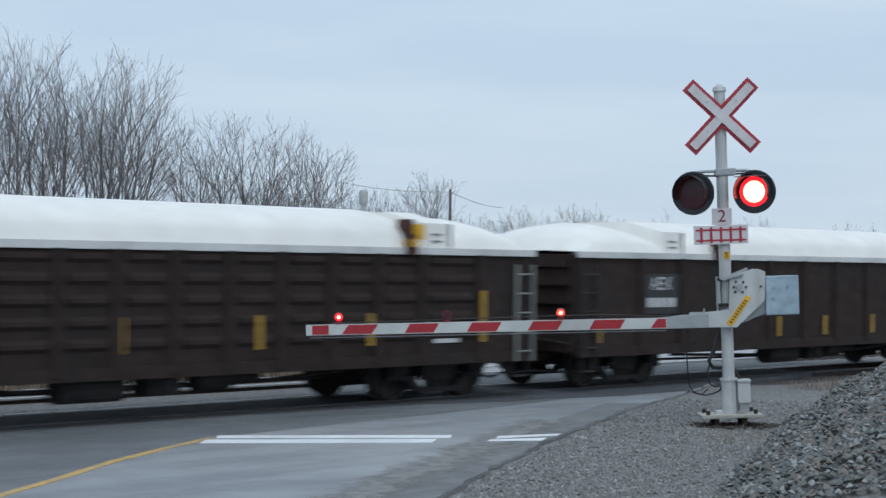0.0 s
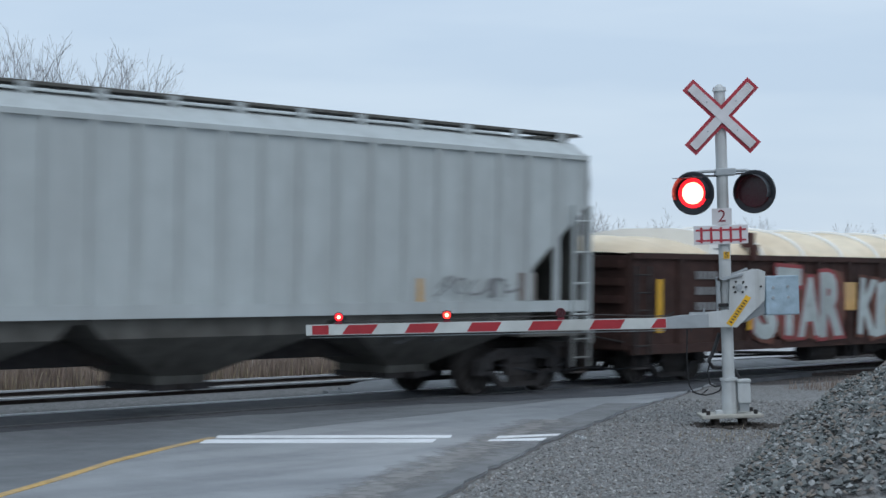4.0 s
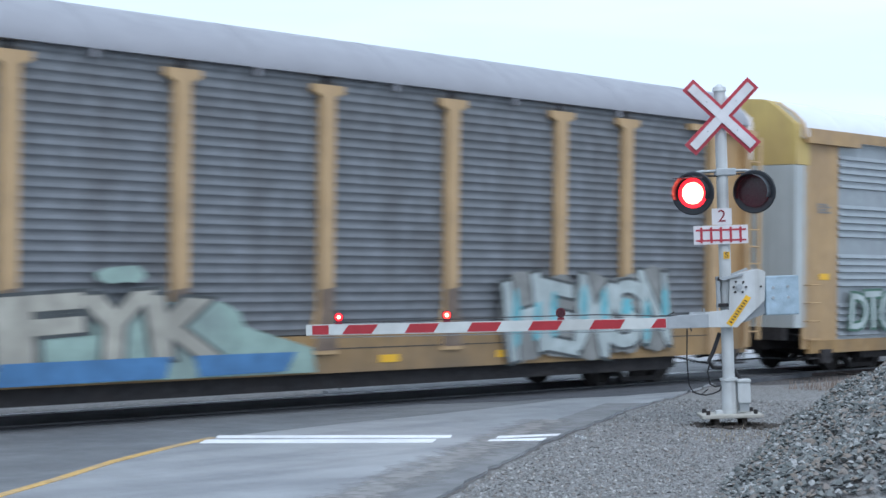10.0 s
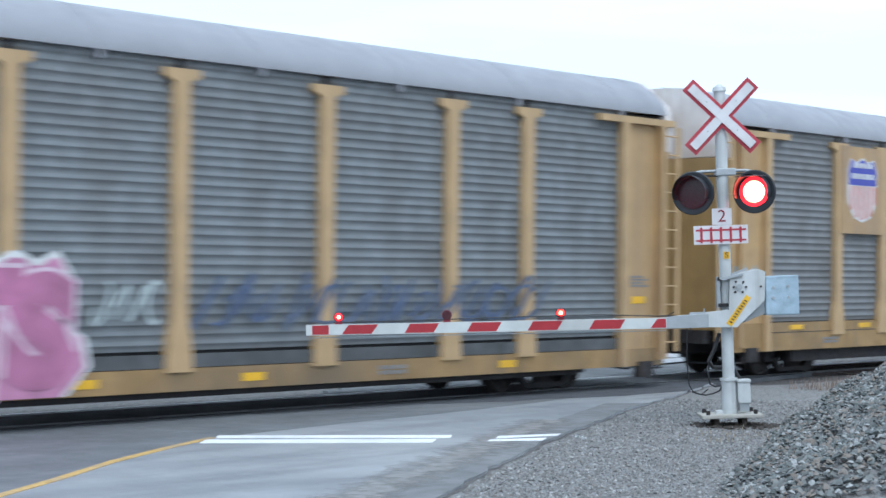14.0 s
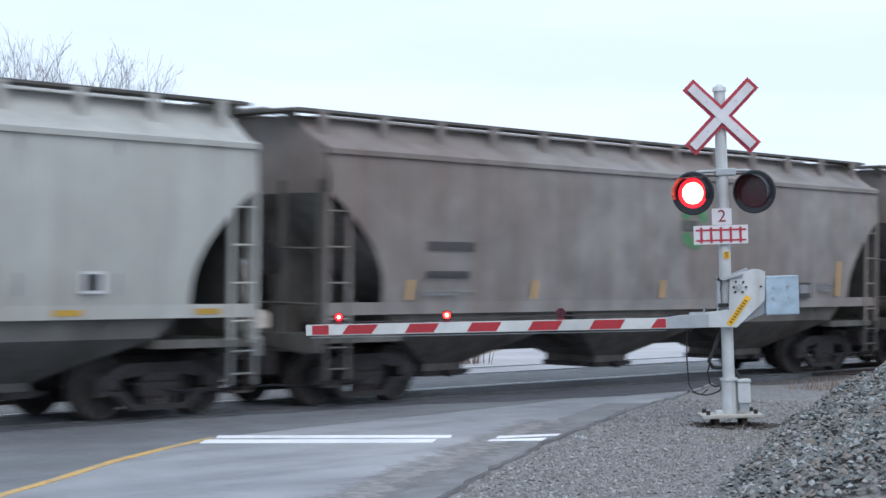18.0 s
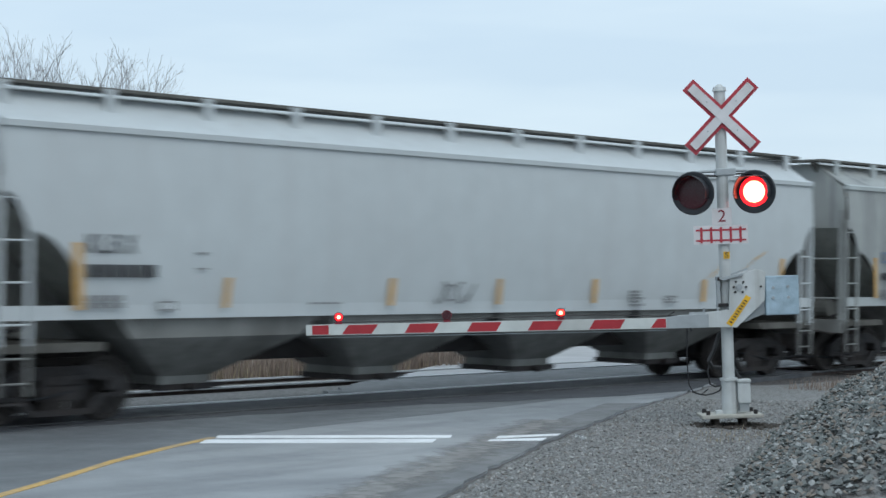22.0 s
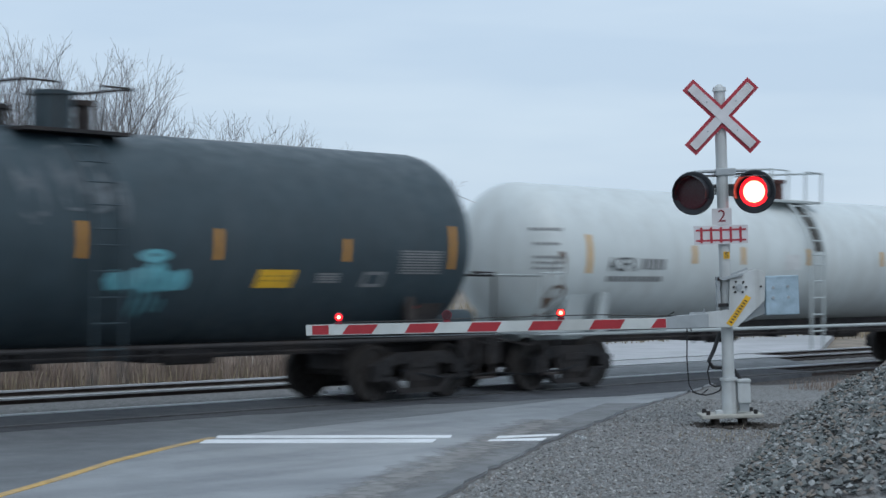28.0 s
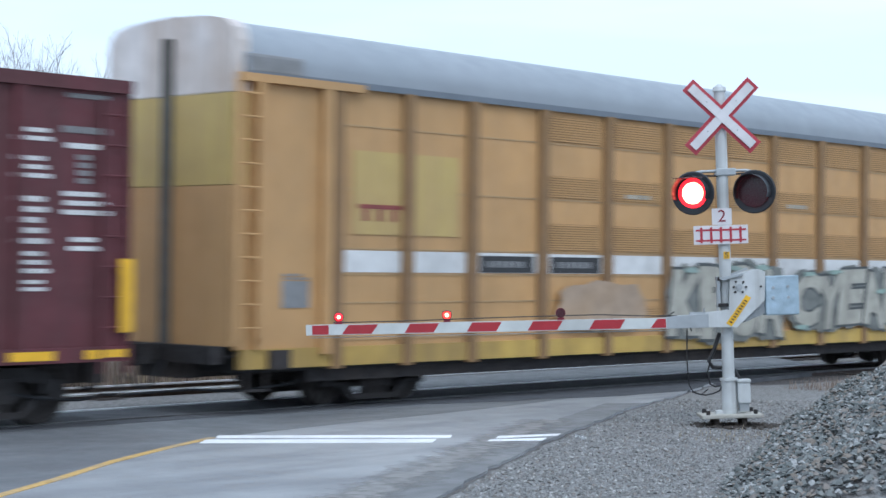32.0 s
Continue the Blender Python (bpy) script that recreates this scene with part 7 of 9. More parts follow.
def rack(i, label, style, sheet, roof, paint=None, end=None, deep=False):
    car, span = rolling(i, "autorack_car", label, "autorack car")
    half = 13.1
    paint = paint or rack_tan
    running_gear(car, half, span, (-10.05, 10.05), r=0.42, z=0.86, sill=0.55, gear=True)
    front, back = (half, -half) if style == "rows" else (half - 0.12, -half - 0.25)
    posts_mat = post_tan if style == "waves" else paint
    # added solid filling, coloured for the darkness inside the rack
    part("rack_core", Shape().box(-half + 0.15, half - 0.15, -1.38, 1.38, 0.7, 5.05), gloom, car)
    skirt = 5.07 if style == "waves" else 4.95
    part("roof", Shape().prism([(y, max(z, skirt)) for y, z in arch(4.95)[1:-1]], back, front, "x"), roof, car, smooth=30)
    seam = shared(("roofseam", roof.name), lambda: mesh_of("roof_seam", Shape().prism([(y * 1.0015, z + 0.004) for y, z in arch(5.1)[1:-1]], -0.03, 0.03, "x"), roof, 30))
    for k in range(9):
        part("roof_seam", seam, None, car, at=pose(-half + 2 * half * (k + 0.5) / 9, 0, 0))
    edges = [-11.7 if style == "rows" else -11.82, -9.0, -7.07, -4.24, -1.41, 1.41, 4.24, 7.07, 9.0, 11.7]
    low, sill = {"rows": (0.97, (0.36, 0.70)), "waves": (0.97, (0.40, 0.72)) if deep else (1.14, (0.55, 1.12)), "mixed": (0.72, (0.45, 0.72))}[style]
    for side in (-1, 1):
        y0, y1 = sorted((side * 1.38, side * 1.5))
        part("side_sill", Shape().box(-half + 0.1, half - 0.1, y0, y1, *sill), sill_tan, car)
        if style != "rows":
            part("lower_frame", Shape().box(-half + 2.5, half - 2.5, min(side * 1.2, side * 1.36), max(side * 1.2, side * 1.36), 0.30, sill[0] + 0.05), truck_iron, car)
        if style == "waves" and not deep:
            part("sill_groove", Shape().box(-half + 1.4, half - 1.4, min(side * 1.5, side * 1.504), max(side * 1.5, side * 1.504), 0.913, 0.928), mark_black, car)
        if style == "rows" or deep:
            part("kick_strip", Shape().box(-half + 1.4, half - 1.4, min(side * 1.4, side * 1.47), max(side * 1.4, side * 1.47), sill[1] + 0.01, 0.92), kick_grey if deep else sheet, car)
    for a, b in zip(edges, edges[1:]):
        w = round(b - a, 2)
        x = (a + b) / 2
        plain = style == "mixed" and w == 1.93
        for side in (-1, 1):
            turn = pose(x, 0, 0, 0, 0, 0 if side < 0 else 180)
            if plain:
                m = shared(("plain", w), lambda: mesh_of("panel", Shape().box(-w / 2, w / 2, -1.5, -1.4, low, 4.97), paint))
                part("panel", m, None, car, at=turn)
            elif style == "rows":
                for z0, z1 in ((0.985, 1.925), (1.955, 2.885), (2.915, 3.875), (3.905, 4.9)):
                    m = shared(("row", w, z0, sheet.name), lambda: mesh_of("panel", ridged(-w / 2 + 0.12, w / 2 - 0.12, z0, z1, 0.122, 0.024, -1.42), sheet))
                    part("panel", m, None, car, at=turn)
            else:
                pitch, depth = (0.14, 0.022) if style == "waves" else (0.15, 0.052)
                spans = ((low, 4.92),) if style == "waves" else tuple((low + 0.02 + k * 1.06, low + 0.02 + k * 1.06 + 0.76) for k in range(4))
                m = shared((style, w, sheet.name), lambda: wave_mesh(w, low, pitch, depth, spans, sheet))
                part("panel", m, None, car, at=turn)
    if style != "mixed":
        post = shared(("post", low, posts_mat.name), lambda: mesh_of("post", Shape().prism([(-0.24, low - 0.3), (0.24, low - 0.3), (0.2, low + 0.15), (0.14, low + 0.4), (0.14, 4.75), (0.32, 4.82), (0.32, 4.93),
                      (-0.32, 4.93), (-0.32, 4.82), (-0.14, 4.75), (-0.14, low + 0.4), (-0.2, low + 0.15)], -1.54, -1.42, "y"), posts_mat))
    else:
        post = shared(("slimpost", paint.name), lambda: mesh_of("post", Shape().box(-0.09, 0.09, -1.54, -1.42, low, 4.97), paint))
        for side in (-1, 1):
            part("top_rail", Shape().box(-half, half, min(side * 1.42, side * 1.555), max(side * 1.42, side * 1.555), 4.96, 5.17), paint, car)
    for x in edges[1:-1]:
        for side in (-1, 1):
            part("post", post, None, car, at=pose(x, 0, 0, 0, 0, 0 if side < 0 else 180))
    for e in (-1, 1):
        corner(car, e, half, paint, 11.7 if e > 0 or style == "rows" else 11.82, sill[0] + 0.1 if style != "rows" else 0.7, reach=0.5 if style == "rows" else 0.15 if e > 0 else 0.62, post=posts_mat, rungs=0 if style == "mixed" else 12)
        rack_end(car, e, half, end or door_white, end_ochre if style != "mixed" else white_grey, roof, top_split=4.4, depth=0.45 if style == "rows" or e < 0 else 0.1, latches=(2.33, 3.85) if style == "rows" else ())
        part("end_roof_cap", Shape().prism([(y, max(z, skirt)) for y, z in arch(4.95, 0.004, 0.006)[1:-1]], *sorted(((front, back)[e < 0] - e * (0.16 if style == "mixed" else 0.5), (front, back)[e < 0] + e * 0.02)), "x", caps=False), roof if style != "mixed" else paint, car, smooth=30)
    return car


def wave_mesh(w, low, pitch, depth, spans, sheet):
    """One sheet: level corrugations in the spans, flat between them."""
    line = [(-1.42, low)]
    for z0, z1 in spans:
        z1 = min(z1, 4.95)
        n = max(1, round((z1 - z0) / pitch))
        p = (z1 - z0) / n
        for k in range(n):
            b = z0 + k * p
            if depth < 0.03:
                line += [(-1.42, b + p * 0.02), (-1.422, b + p * 0.42), (-1.42 - depth * 0.8, b + p * 0.56), (-1.42 - depth, b + p * 0.62), (-1.42 - depth * 0.8, b + p * 0.7), (-1.424, b + p * 0.94)]
            else:
                line += [(-1.42, b + p * 0.02), (-1.42, b + p * 0.33), (-1.42 - depth, b + p * 0.44), (-1.42 - depth, b + p * 0.5), (-1.42, b + p * 0.92)]
        line.append((-1.42, z1))
    line.append((-1.42, 4.96))
    if depth < 0.03:
        line += [(-1.43, 4.97), (-1.44, 5.0), (-1.43, 5.03), (-1.42, 5.08)]
    return mesh_of("panel", Shape().sheet(line, -w / 2 + 0.06, w / 2 - 0.06, "x"), sheet, 50)


def sill_marks(car, z0, z1, seed, y=-1.506):
    rnd = random.Random(seed)
    for x in (-9.6, -6.3, -3.0, -0.4, 2.6, 5.4, 8.3):
        if rnd.random() < 0.6:
            plate(car, x, x + 0.42, z0 + 0.1, z0 + 0.22, strip_yellow, y=y, name="reflector", label="yellow reflective strip")
        else:
            bars(car, x, x + 0.8, z0 + 0.08, z1 - 0.1, 5, mark_grey, y=y, rows=2)


def shield(car, x, z0, z1):
    """A two-coloured shield as plain shapes on a tan board."""
    part("emblem_board", Shape().box(x - 0.88, x + 0.88, -1.56, -1.5, 3.0, 4.88), pale_tan, car)
    w, h = 0.62, z1 - z0
    out = lambda k: [(x - w * k, z0 + 0.3 * h), (x - w * 0.55 * k, z0 + 0.06 * h), (x, z0 + (1 - k) * h * 0.3), (x + w * 0.55 * k, z0 + 0.06 * h), (x + w * k, z0 + 0.3 * h), (x + w * k, z1 - 0.22 * h),
                     (x + w * 0.8 * k, z1 - 0.04 * h), (x + w * 0.4 * k, z1 - 0.09 * h), (x, z1 - 0.02 * h), (x - w * 0.4 * k, z1 - 0.09 * h), (x - w * 0.8 * k, z1 - 0.04 * h), (x - w * k, z1 - 0.22 * h)]
    part("emblem", Shape().prism(out(1.0), -1.57, -1.561, "y"), mark_white, car, "blue, red and white shield emblem")
    zc = z0 + 0.56 * h
    part("emblem_field", Shape().prism([(x - w * 0.93, zc), (x + w * 0.93, zc), (x + w * 0.93, z1 - 0.22 * h), (x + w * 0.76, z1 - 0.06 * h), (x + w * 0.4, z1 - 0.11 * h), (x, z1 - 0.05 * h),
         (x - w * 0.4, z1 - 0.11 * h), (x - w * 0.76, z1 - 0.06 * h), (x - w * 0.93, z1 - 0.22 * h)], -1.578, -1.571, "y"), logo_blue, car)
    bars(car, x - 0.42, x + 0.42, zc + 0.36, zc + 0.5, 5, mark_white, y=-1.582)
    bars(car, x - 0.48, x + 0.48, zc + 0.12, zc + 0.27, 6, mark_white, y=-1.582)
    s = Shape()
    for k in range(6):
        xx = x - w * 0.83 + k * w * 0.33
        far = abs(xx + 0.05 - x) / w
        dip = z0 + h * (0.03 + 0.10 * far if far < 0.55 else 0.085 + 0.53 * (far - 0.55))
        s.box(xx, xx + w * 0.16, -1.578, -1.571, dip, zc - 0.02)
    part("emblem_stripes", s, logo_red, car)


# a galvanised rack in four rows of panels
car = rack(5, "galvanised autorack car with tan posts and a white roof", "rows", zinc, roof_white)
part("emblem_board", Shape().box(-6.85, -4.4, -1.475, -1.455, 3.08, 3.86), board_pale, car, "white emblem board with dark bars")
bars(car, -6.15, -5.15, 3.3, 3.68, 3, mark_black, y=-1.485, gap=0.15)
for x in (-6.65, -4.75):
    bars(car, x, x + 0.12, 3.2, 3.78, 1, mark_grey, y=-1.485)
bars(car, -6.3, -5.0, 3.12, 3.18, 3, mark_grey, y=-1.485)
sill_marks(car, 0.33, 0.7, 2)
plate(car, 10.3, 10.8, 0.4, 0.62, mark_white, y=-1.506)
plate(car, -8.6, -6.6, 0.38, 0.6, mark_grey, y=-1.506, name="lettering_panel", label="dark lettering panel")
part("end_hood", Shape().prism([(-1.51, 4.96), (1.51, 4.96), (1.5, 5.40), (1.42, 5.47), (0.9, 5.6), (-0.9, 5.6), (-1.42, 5.47), (-1.5, 5.40)], 12.3, 13.06, "x"), roof_white, car, "white square hood over the car's end")
for a, b in ((-13.0, -11.8), (-11.6, 11.6)):
    part("eave_strip", Shape().box(a, b, -1.53, -1.515, 4.955, 5.02), door_white, car)
    part("eave_gap", Shape().box(a, b, -1.505, -1.43, 4.90, 4.945), mark_black, car)
# a tan rack with plain bays under big graffiti
car = rack(6, "tan autorack car with zinc panels and blue graffiti", "mixed", bright_zinc, roof_white, end=fresh_yellow)
rn = random.Random(21)
crest = [(-6.6 + 0.27 * k, 1.92 + 0.22 * abs(math.sin(k * 0.95)) + (0.55 * math.exp(-((-6.6 + 0.27 * k - 3.2) / 2.6) ** 2)) + rn.uniform(-0.05, 0.05)) for k in range(72)]
paint_layer(car, [[(x, z + 0.09) for x, z in crest if x < 11.3] + [(11.75, 1.72), (12.0, 1.45), (12.35, 1.2), (12.62, 0.78), (12.7, 0.46), (-6.5, 0.46)]], paint_navy, -1.56, "dark blue outline of graffiti")
paint_layer(car, [[p for p in crest if p[0] < 11.2] + [(11.6, 1.66), (11.86, 1.38), (12.22, 1.12), (12.5, 0.74), (12.58, 0.42), (-6.45, 0.42)]], paint_blue, -1.57, "sky-blue graffiti background")
for a, b in ((-6.3, -4.35), (-4.1, -1.55), (-1.3, 1.3), (1.55, 4.1), (4.4, 6.9), (9.1, 11.5)):
    w = round(b - a, 2)
    for k in range(6):
        part("painted_ridge", shared(("painted", w), lambda: mesh_of("painted_ridge", Shape().prism([(0.0, -0.05), (-0.03, -0.02), (-0.03, 0.02), (0.0, 0.05)], -w / 2, w / 2, "x"), paint_blue)), None, car, "blue-painted corrugation" if k == 0 else "", at=pose((a + b) / 2, -1.572, 0.72 + 0.2 * k))
paint_layer(car, [[(-2.7, 1.95), (-1.9, 1.9), (-1.7, 1.62), (-0.9, 1.75), (-0.6, 2.1), (0.5, 2.05), (0.7, 2.25), (1.9, 2.2), (2.1, 2.42), (3.6, 2.38), (3.9, 2.15), (5.2, 2.1), (5.4, 1.9), (6.6, 1.85), (7.3, 1.95), (7.5, 1.6),
                   (6.9, 1.3), (7.1, 0.8), (5.0, 0.62), (2.0, 0.6), (-1.0, 0.62), (-2.0, 0.7), (-2.3, 1.2)]], paint_navy, -1.606, "dark purple ground of the graffiti")
sprayed(car, "SLYERSN", -2.5, 7.3, 0.66, 1.98, paint_coral, paint_lilac, 63, y=-1.611, fat=0.045, line=0.016, label="coral graffiti letters edged in white", tilt=0.3, overlap=1.18)
paint_layer(car, [blob(x, z, w, 0.09, random.Random(int(x * 9)), 14, 0.3) for x, z, w in ((-1.3, 1.8, 1.1), (0.2, 1.95, 0.9), (1.3, 2.2, 0.8), (2.9, 2.3, 1.0), (4.6, 2.0, 0.9), (6.3, 1.85, 0.7), (3.8, 0.9, 0.8))], paint_lilac, -1.634, "lilac highlight of the graffiti")
for a, b in ((-6.2, -4.4), (-3.9, -1.6), (-1.2, 1.2), (1.7, 4.0), (4.5, 6.8), (9.3, 11.4)):
    plate(car, a, b, 1.225, 1.25, mark_black, y=-1.637, name="panel_slot", label="dark slot between panels")
for x0, x1 in ((-6.1, -3.6), (8.9, 11.35)):
    rz = random.Random(int(x1 * 3))
    paint_layer(car, [[(x0 + (x1 - x0) * k / 9, 1.545 + rz.uniform(-0.01, 0.02)) for k in range(10)] + [(x1 - (x1 - x0) * k / 9, 1.40 - rz.uniform(-0.02, 0.02)) for k in range(10)]], paint_navy, -1.606, "dark blue sprayed line")
    paint_layer(car, [[(x0 + 0.1 + (x1 - x0 - 0.2) * k / 9, 1.51 + rz.uniform(-0.02, 0.02)) for k in range(10)] + [(x1 - 0.1 - (x1 - x0 - 0.2) * k / 9, 1.44) for k in range(10)]], strip_yellow, -1.609, "yellow sprayed line")
for x0 in (-5.8, -4.6, 3.0, 8.6):
    plate(car, x0, x0 + 0.9, 0.58, 0.72, mark_white, y=-1.59, name="lettering_panel")
sprayed(car, "DTG", -11.4, -9.5, 0.95, 1.75, paint_pale, paint_bottle, 77, y=-1.56, fat=0.01, line=0.05, label="green and white graffiti letters")
bars(car, 4.5, 6.8, 3.5, 3.72, 7, mark_red, y=-1.5)
part("emblem", Shape().prism([(4.4, 3.36), (5.6, 3.36), (6.6, 3.45), (4.4, 3.46)], -1.51, -1.49, "y"), mark_black, car, "dark swoosh emblem")
# three weathered racks with corrugated sheets
paint_steel = surface("paint_steel", (0.06, 0.17, 0.34), 0.5, vary=0.2, scale=4)
car = rack(7, "weathered autorack car with a shield emblem and low graffiti", "waves", old_zinc, roof_grey, pale_tan)
shield(car, -8.12, 3.25, 4.68)
paint_layer(car, [[(-4.7, 0.58), (-4.6, 1.3), (-4.3, 1.5), (-0.9, 1.7), (-0.6, 1.62), (-0.35, 1.5), (-0.25, 1.3), (0.1, 1.2), (0.6, 1.08), (1.1, 0.95), (1.2, 0.58)]], paint_mint, -1.556, "mint ground of the graffiti")
sprayed(car, "FYK", -4.4, -0.7, 0.86, 1.78, paint_cream, paint_soot, 81, y=-1.566, fat=0.05, line=0.045, label="cream graffiti letters outlined in black", tilt=0.2)
paint_layer(car, [[(-4.5, 0.58), (-4.4, 0.88), (-1.6, 0.9), (-1.7, 0.6)], [(-1.1, 0.6), (-1.2, 0.9), (0.75, 0.9), (0.55, 0.62)]], paint_steel, -1.58, "steel-blue sprayed band")
paint_layer(car, [blob(-2.4, 2.05, 0.8, 0.26, random.Random(4), 12, 0.3)], paint_mint, -1.56, "mint graffiti patch")
sprayed(car, "HEMSN", 5.55, 10.3, 0.74, 2.02, paint_pale, paint_soot, 84, y=-1.57, fat=0.025, line=0.032, label="pale graffiti letters edged in black", tilt=0.25, shade=paint_haze, overlap=1.02)
paint_layer(car, [blob(x, z, w, h, random.Random(int(x * 7)), 16, 0.25) for x, z, w, h in ((5.8, 1.3, 0.22, 0.9), (6.35, 1.3, 0.18, 0.7), (6.8, 1.4, 0.2, 0.8), (7.65, 1.5, 0.2, 0.7), (8.25, 1.45, 0.2, 0.7), (8.9, 1.5, 0.3, 0.3), (9.55, 1.2, 0.2, 0.8), (10.1, 1.5, 0.2, 0.7))], paint_teal, -1.592, "teal fill of the graffiti")
for x in (-9.0, -7.07, -4.24, -1.41, 1.41, 4.24, 7.07, 9.0):
    part("post_grime", Shape().prism([(x - 0.143, 1.5), (x - 0.2, 1.2), (x - 0.235, 0.9), (x + 0.235, 0.9), (x + 0.2, 1.2), (x + 0.143, 1.5), (x + 0.143, 1.86), (x - 0.143, 1.82)], -1.545, -1.5415, "y"), post_soot, car, "brown road grime on the post")
sill_marks(car, 0.58, 0.9, 4)
for k in range(9):
    scrawl(car, -12.85, -12.15, 2.0 + 0.29 * k, 2.26 + 0.29 * k, mark_black, 88 + k, y=-1.47, strokes=3, r=0.026)
paint_faded = surface("paint_faded", (0.20, 0.36, 0.46), 0.6, vary=0.25, scale=7, dirt=(0.42, 0.30, 0.18), dirty=0.9)
car = rack(8, "weathered autorack car with a shield emblem and tan sill", "waves", worn_zinc, roof_grey, pale_tan)
shield(car, -8.12, 3.25, 4.68)
paint_layer(car, [blob(-12.62 + 0.11 * k, 2.1 - 0.13 * (k % 4), 0.2, 0.3, random.Random(60 + k), 18, 0.35) for k in range(5)] + [blob(-12.35, 1.7, 0.3, 0.5, random.Random(7), 22, 0.3), blob(-12.72, 2.0, 0.5, 0.55, random.Random(70), 22, 0.25), blob(-12.55, 1.5, 0.52, 0.4, random.Random(71), 22, 0.3)], paint_faded, -1.47, "pale blue sprayed patch")
sill_marks(car, 0.58, 0.9, 5)
for a, b in ((-11.4, -9.4), (-8.6, -7.4), (-6.6, -4.8), (-3.8, -2.0), (-1.0, 0.8), (1.9, 3.8), (4.7, 6.6)):
    plate(car, a + 0.5, a + 1.0, 0.97, 1.07, strip_yellow, y=-1.506, name="reflector", label="yellow reflective strip")
paint_night = surface("paint_night", (0.07, 0.10, 0.17), 0.6, vary=0.3, scale=5, dirt=(0.16, 0.17, 0.18), dirty=0.8)
car = rack(9, "weathered autorack car with pink bubble graffiti", "waves", cold_zinc, roof_grey, pale_tan, deep=True)
bump = lambda g: [(-5.05 - g, 0.42), (-5.15 - g, 1.2), (-5.05 - g, 2.0)] + [(-4.95 + 0.13 * k, 2.1 + g + 0.16 * abs(math.sin(k * 0.62))) for k in range(34)] + [(-0.5 + g, 2.0), (-0.42 + g, 1.6), (-0.75 + g, 1.42), (-0.3 + g, 1.2), (-0.22 + g, 0.8), (-0.6 + g, 0.42)]
paint_layer(car, [bump(0.09)], mark_white, -1.557, "white edge of pink graffiti")
paint_layer(car, [bump(0.0)], paint_pink, -1.564, "pink bubble graffiti")
sprayed(car, "DROTS", -4.95, -0.5, 0.5, 2.15, paint_orchid, paint_blush, 91, y=-1.569, fat=0.075, line=0.03, label="pink bubble graffiti letters edged in white", overlap=1.2, tilt=0.08)
scrawl(car, -0.1, 1.1, 1.3, 2.0, paint_pale, 92, y=-1.55, strokes=4, r=0.035)
scrawl(car, 1.6, 9.6, 1.2, 2.1, paint_night, 93, y=-1.55, strokes=14, r=0.05)
scrawl(car, 2.0, 9.2, 1.3, 1.9, paint_night, 193, y=-1.553, strokes=11, r=0.035)
sill_marks(car, 0.40, 0.74, 6)

# ---- the long articulated rack
car, span = rolling(20, "articulated_autorack", "long yellow two-part autorack car with vent grilles and graffiti", "autorack car")
half, K = span - 1.3, 1.035
EXTRA = 0.4
running_gear(car, half, span, (-17.3 * K, 0.1, 17.3 * K), r=0.42, sill=0.5)
sill_yellow = surface("sill_yellow", (0.50, 0.33, 0.08), 0.6, vary=0.15, scale=2, dirt=(0.2, 0.13, 0.06), dirty=0.7, streak=0.5)
TALL = 0.06


def grille_mesh(w, h):
    s = Shape()
    n = max(3, round(h / 0.042))
    for k in range(n):
        z = h * (k + 0.5) / n
        s.box(-w / 2, w / 2, -0.02, 0.0, z - h / n * 0.3, z + h / n * 0.3)
    for k in range(1, 6):
        s.box(-w / 2 + w * k / 6 - 0.012, -w / 2 + w * k / 6 + 0.012, -0.018, 0.0, 0, h)
    return mesh_of("vent_grille", s, rack_yellow)


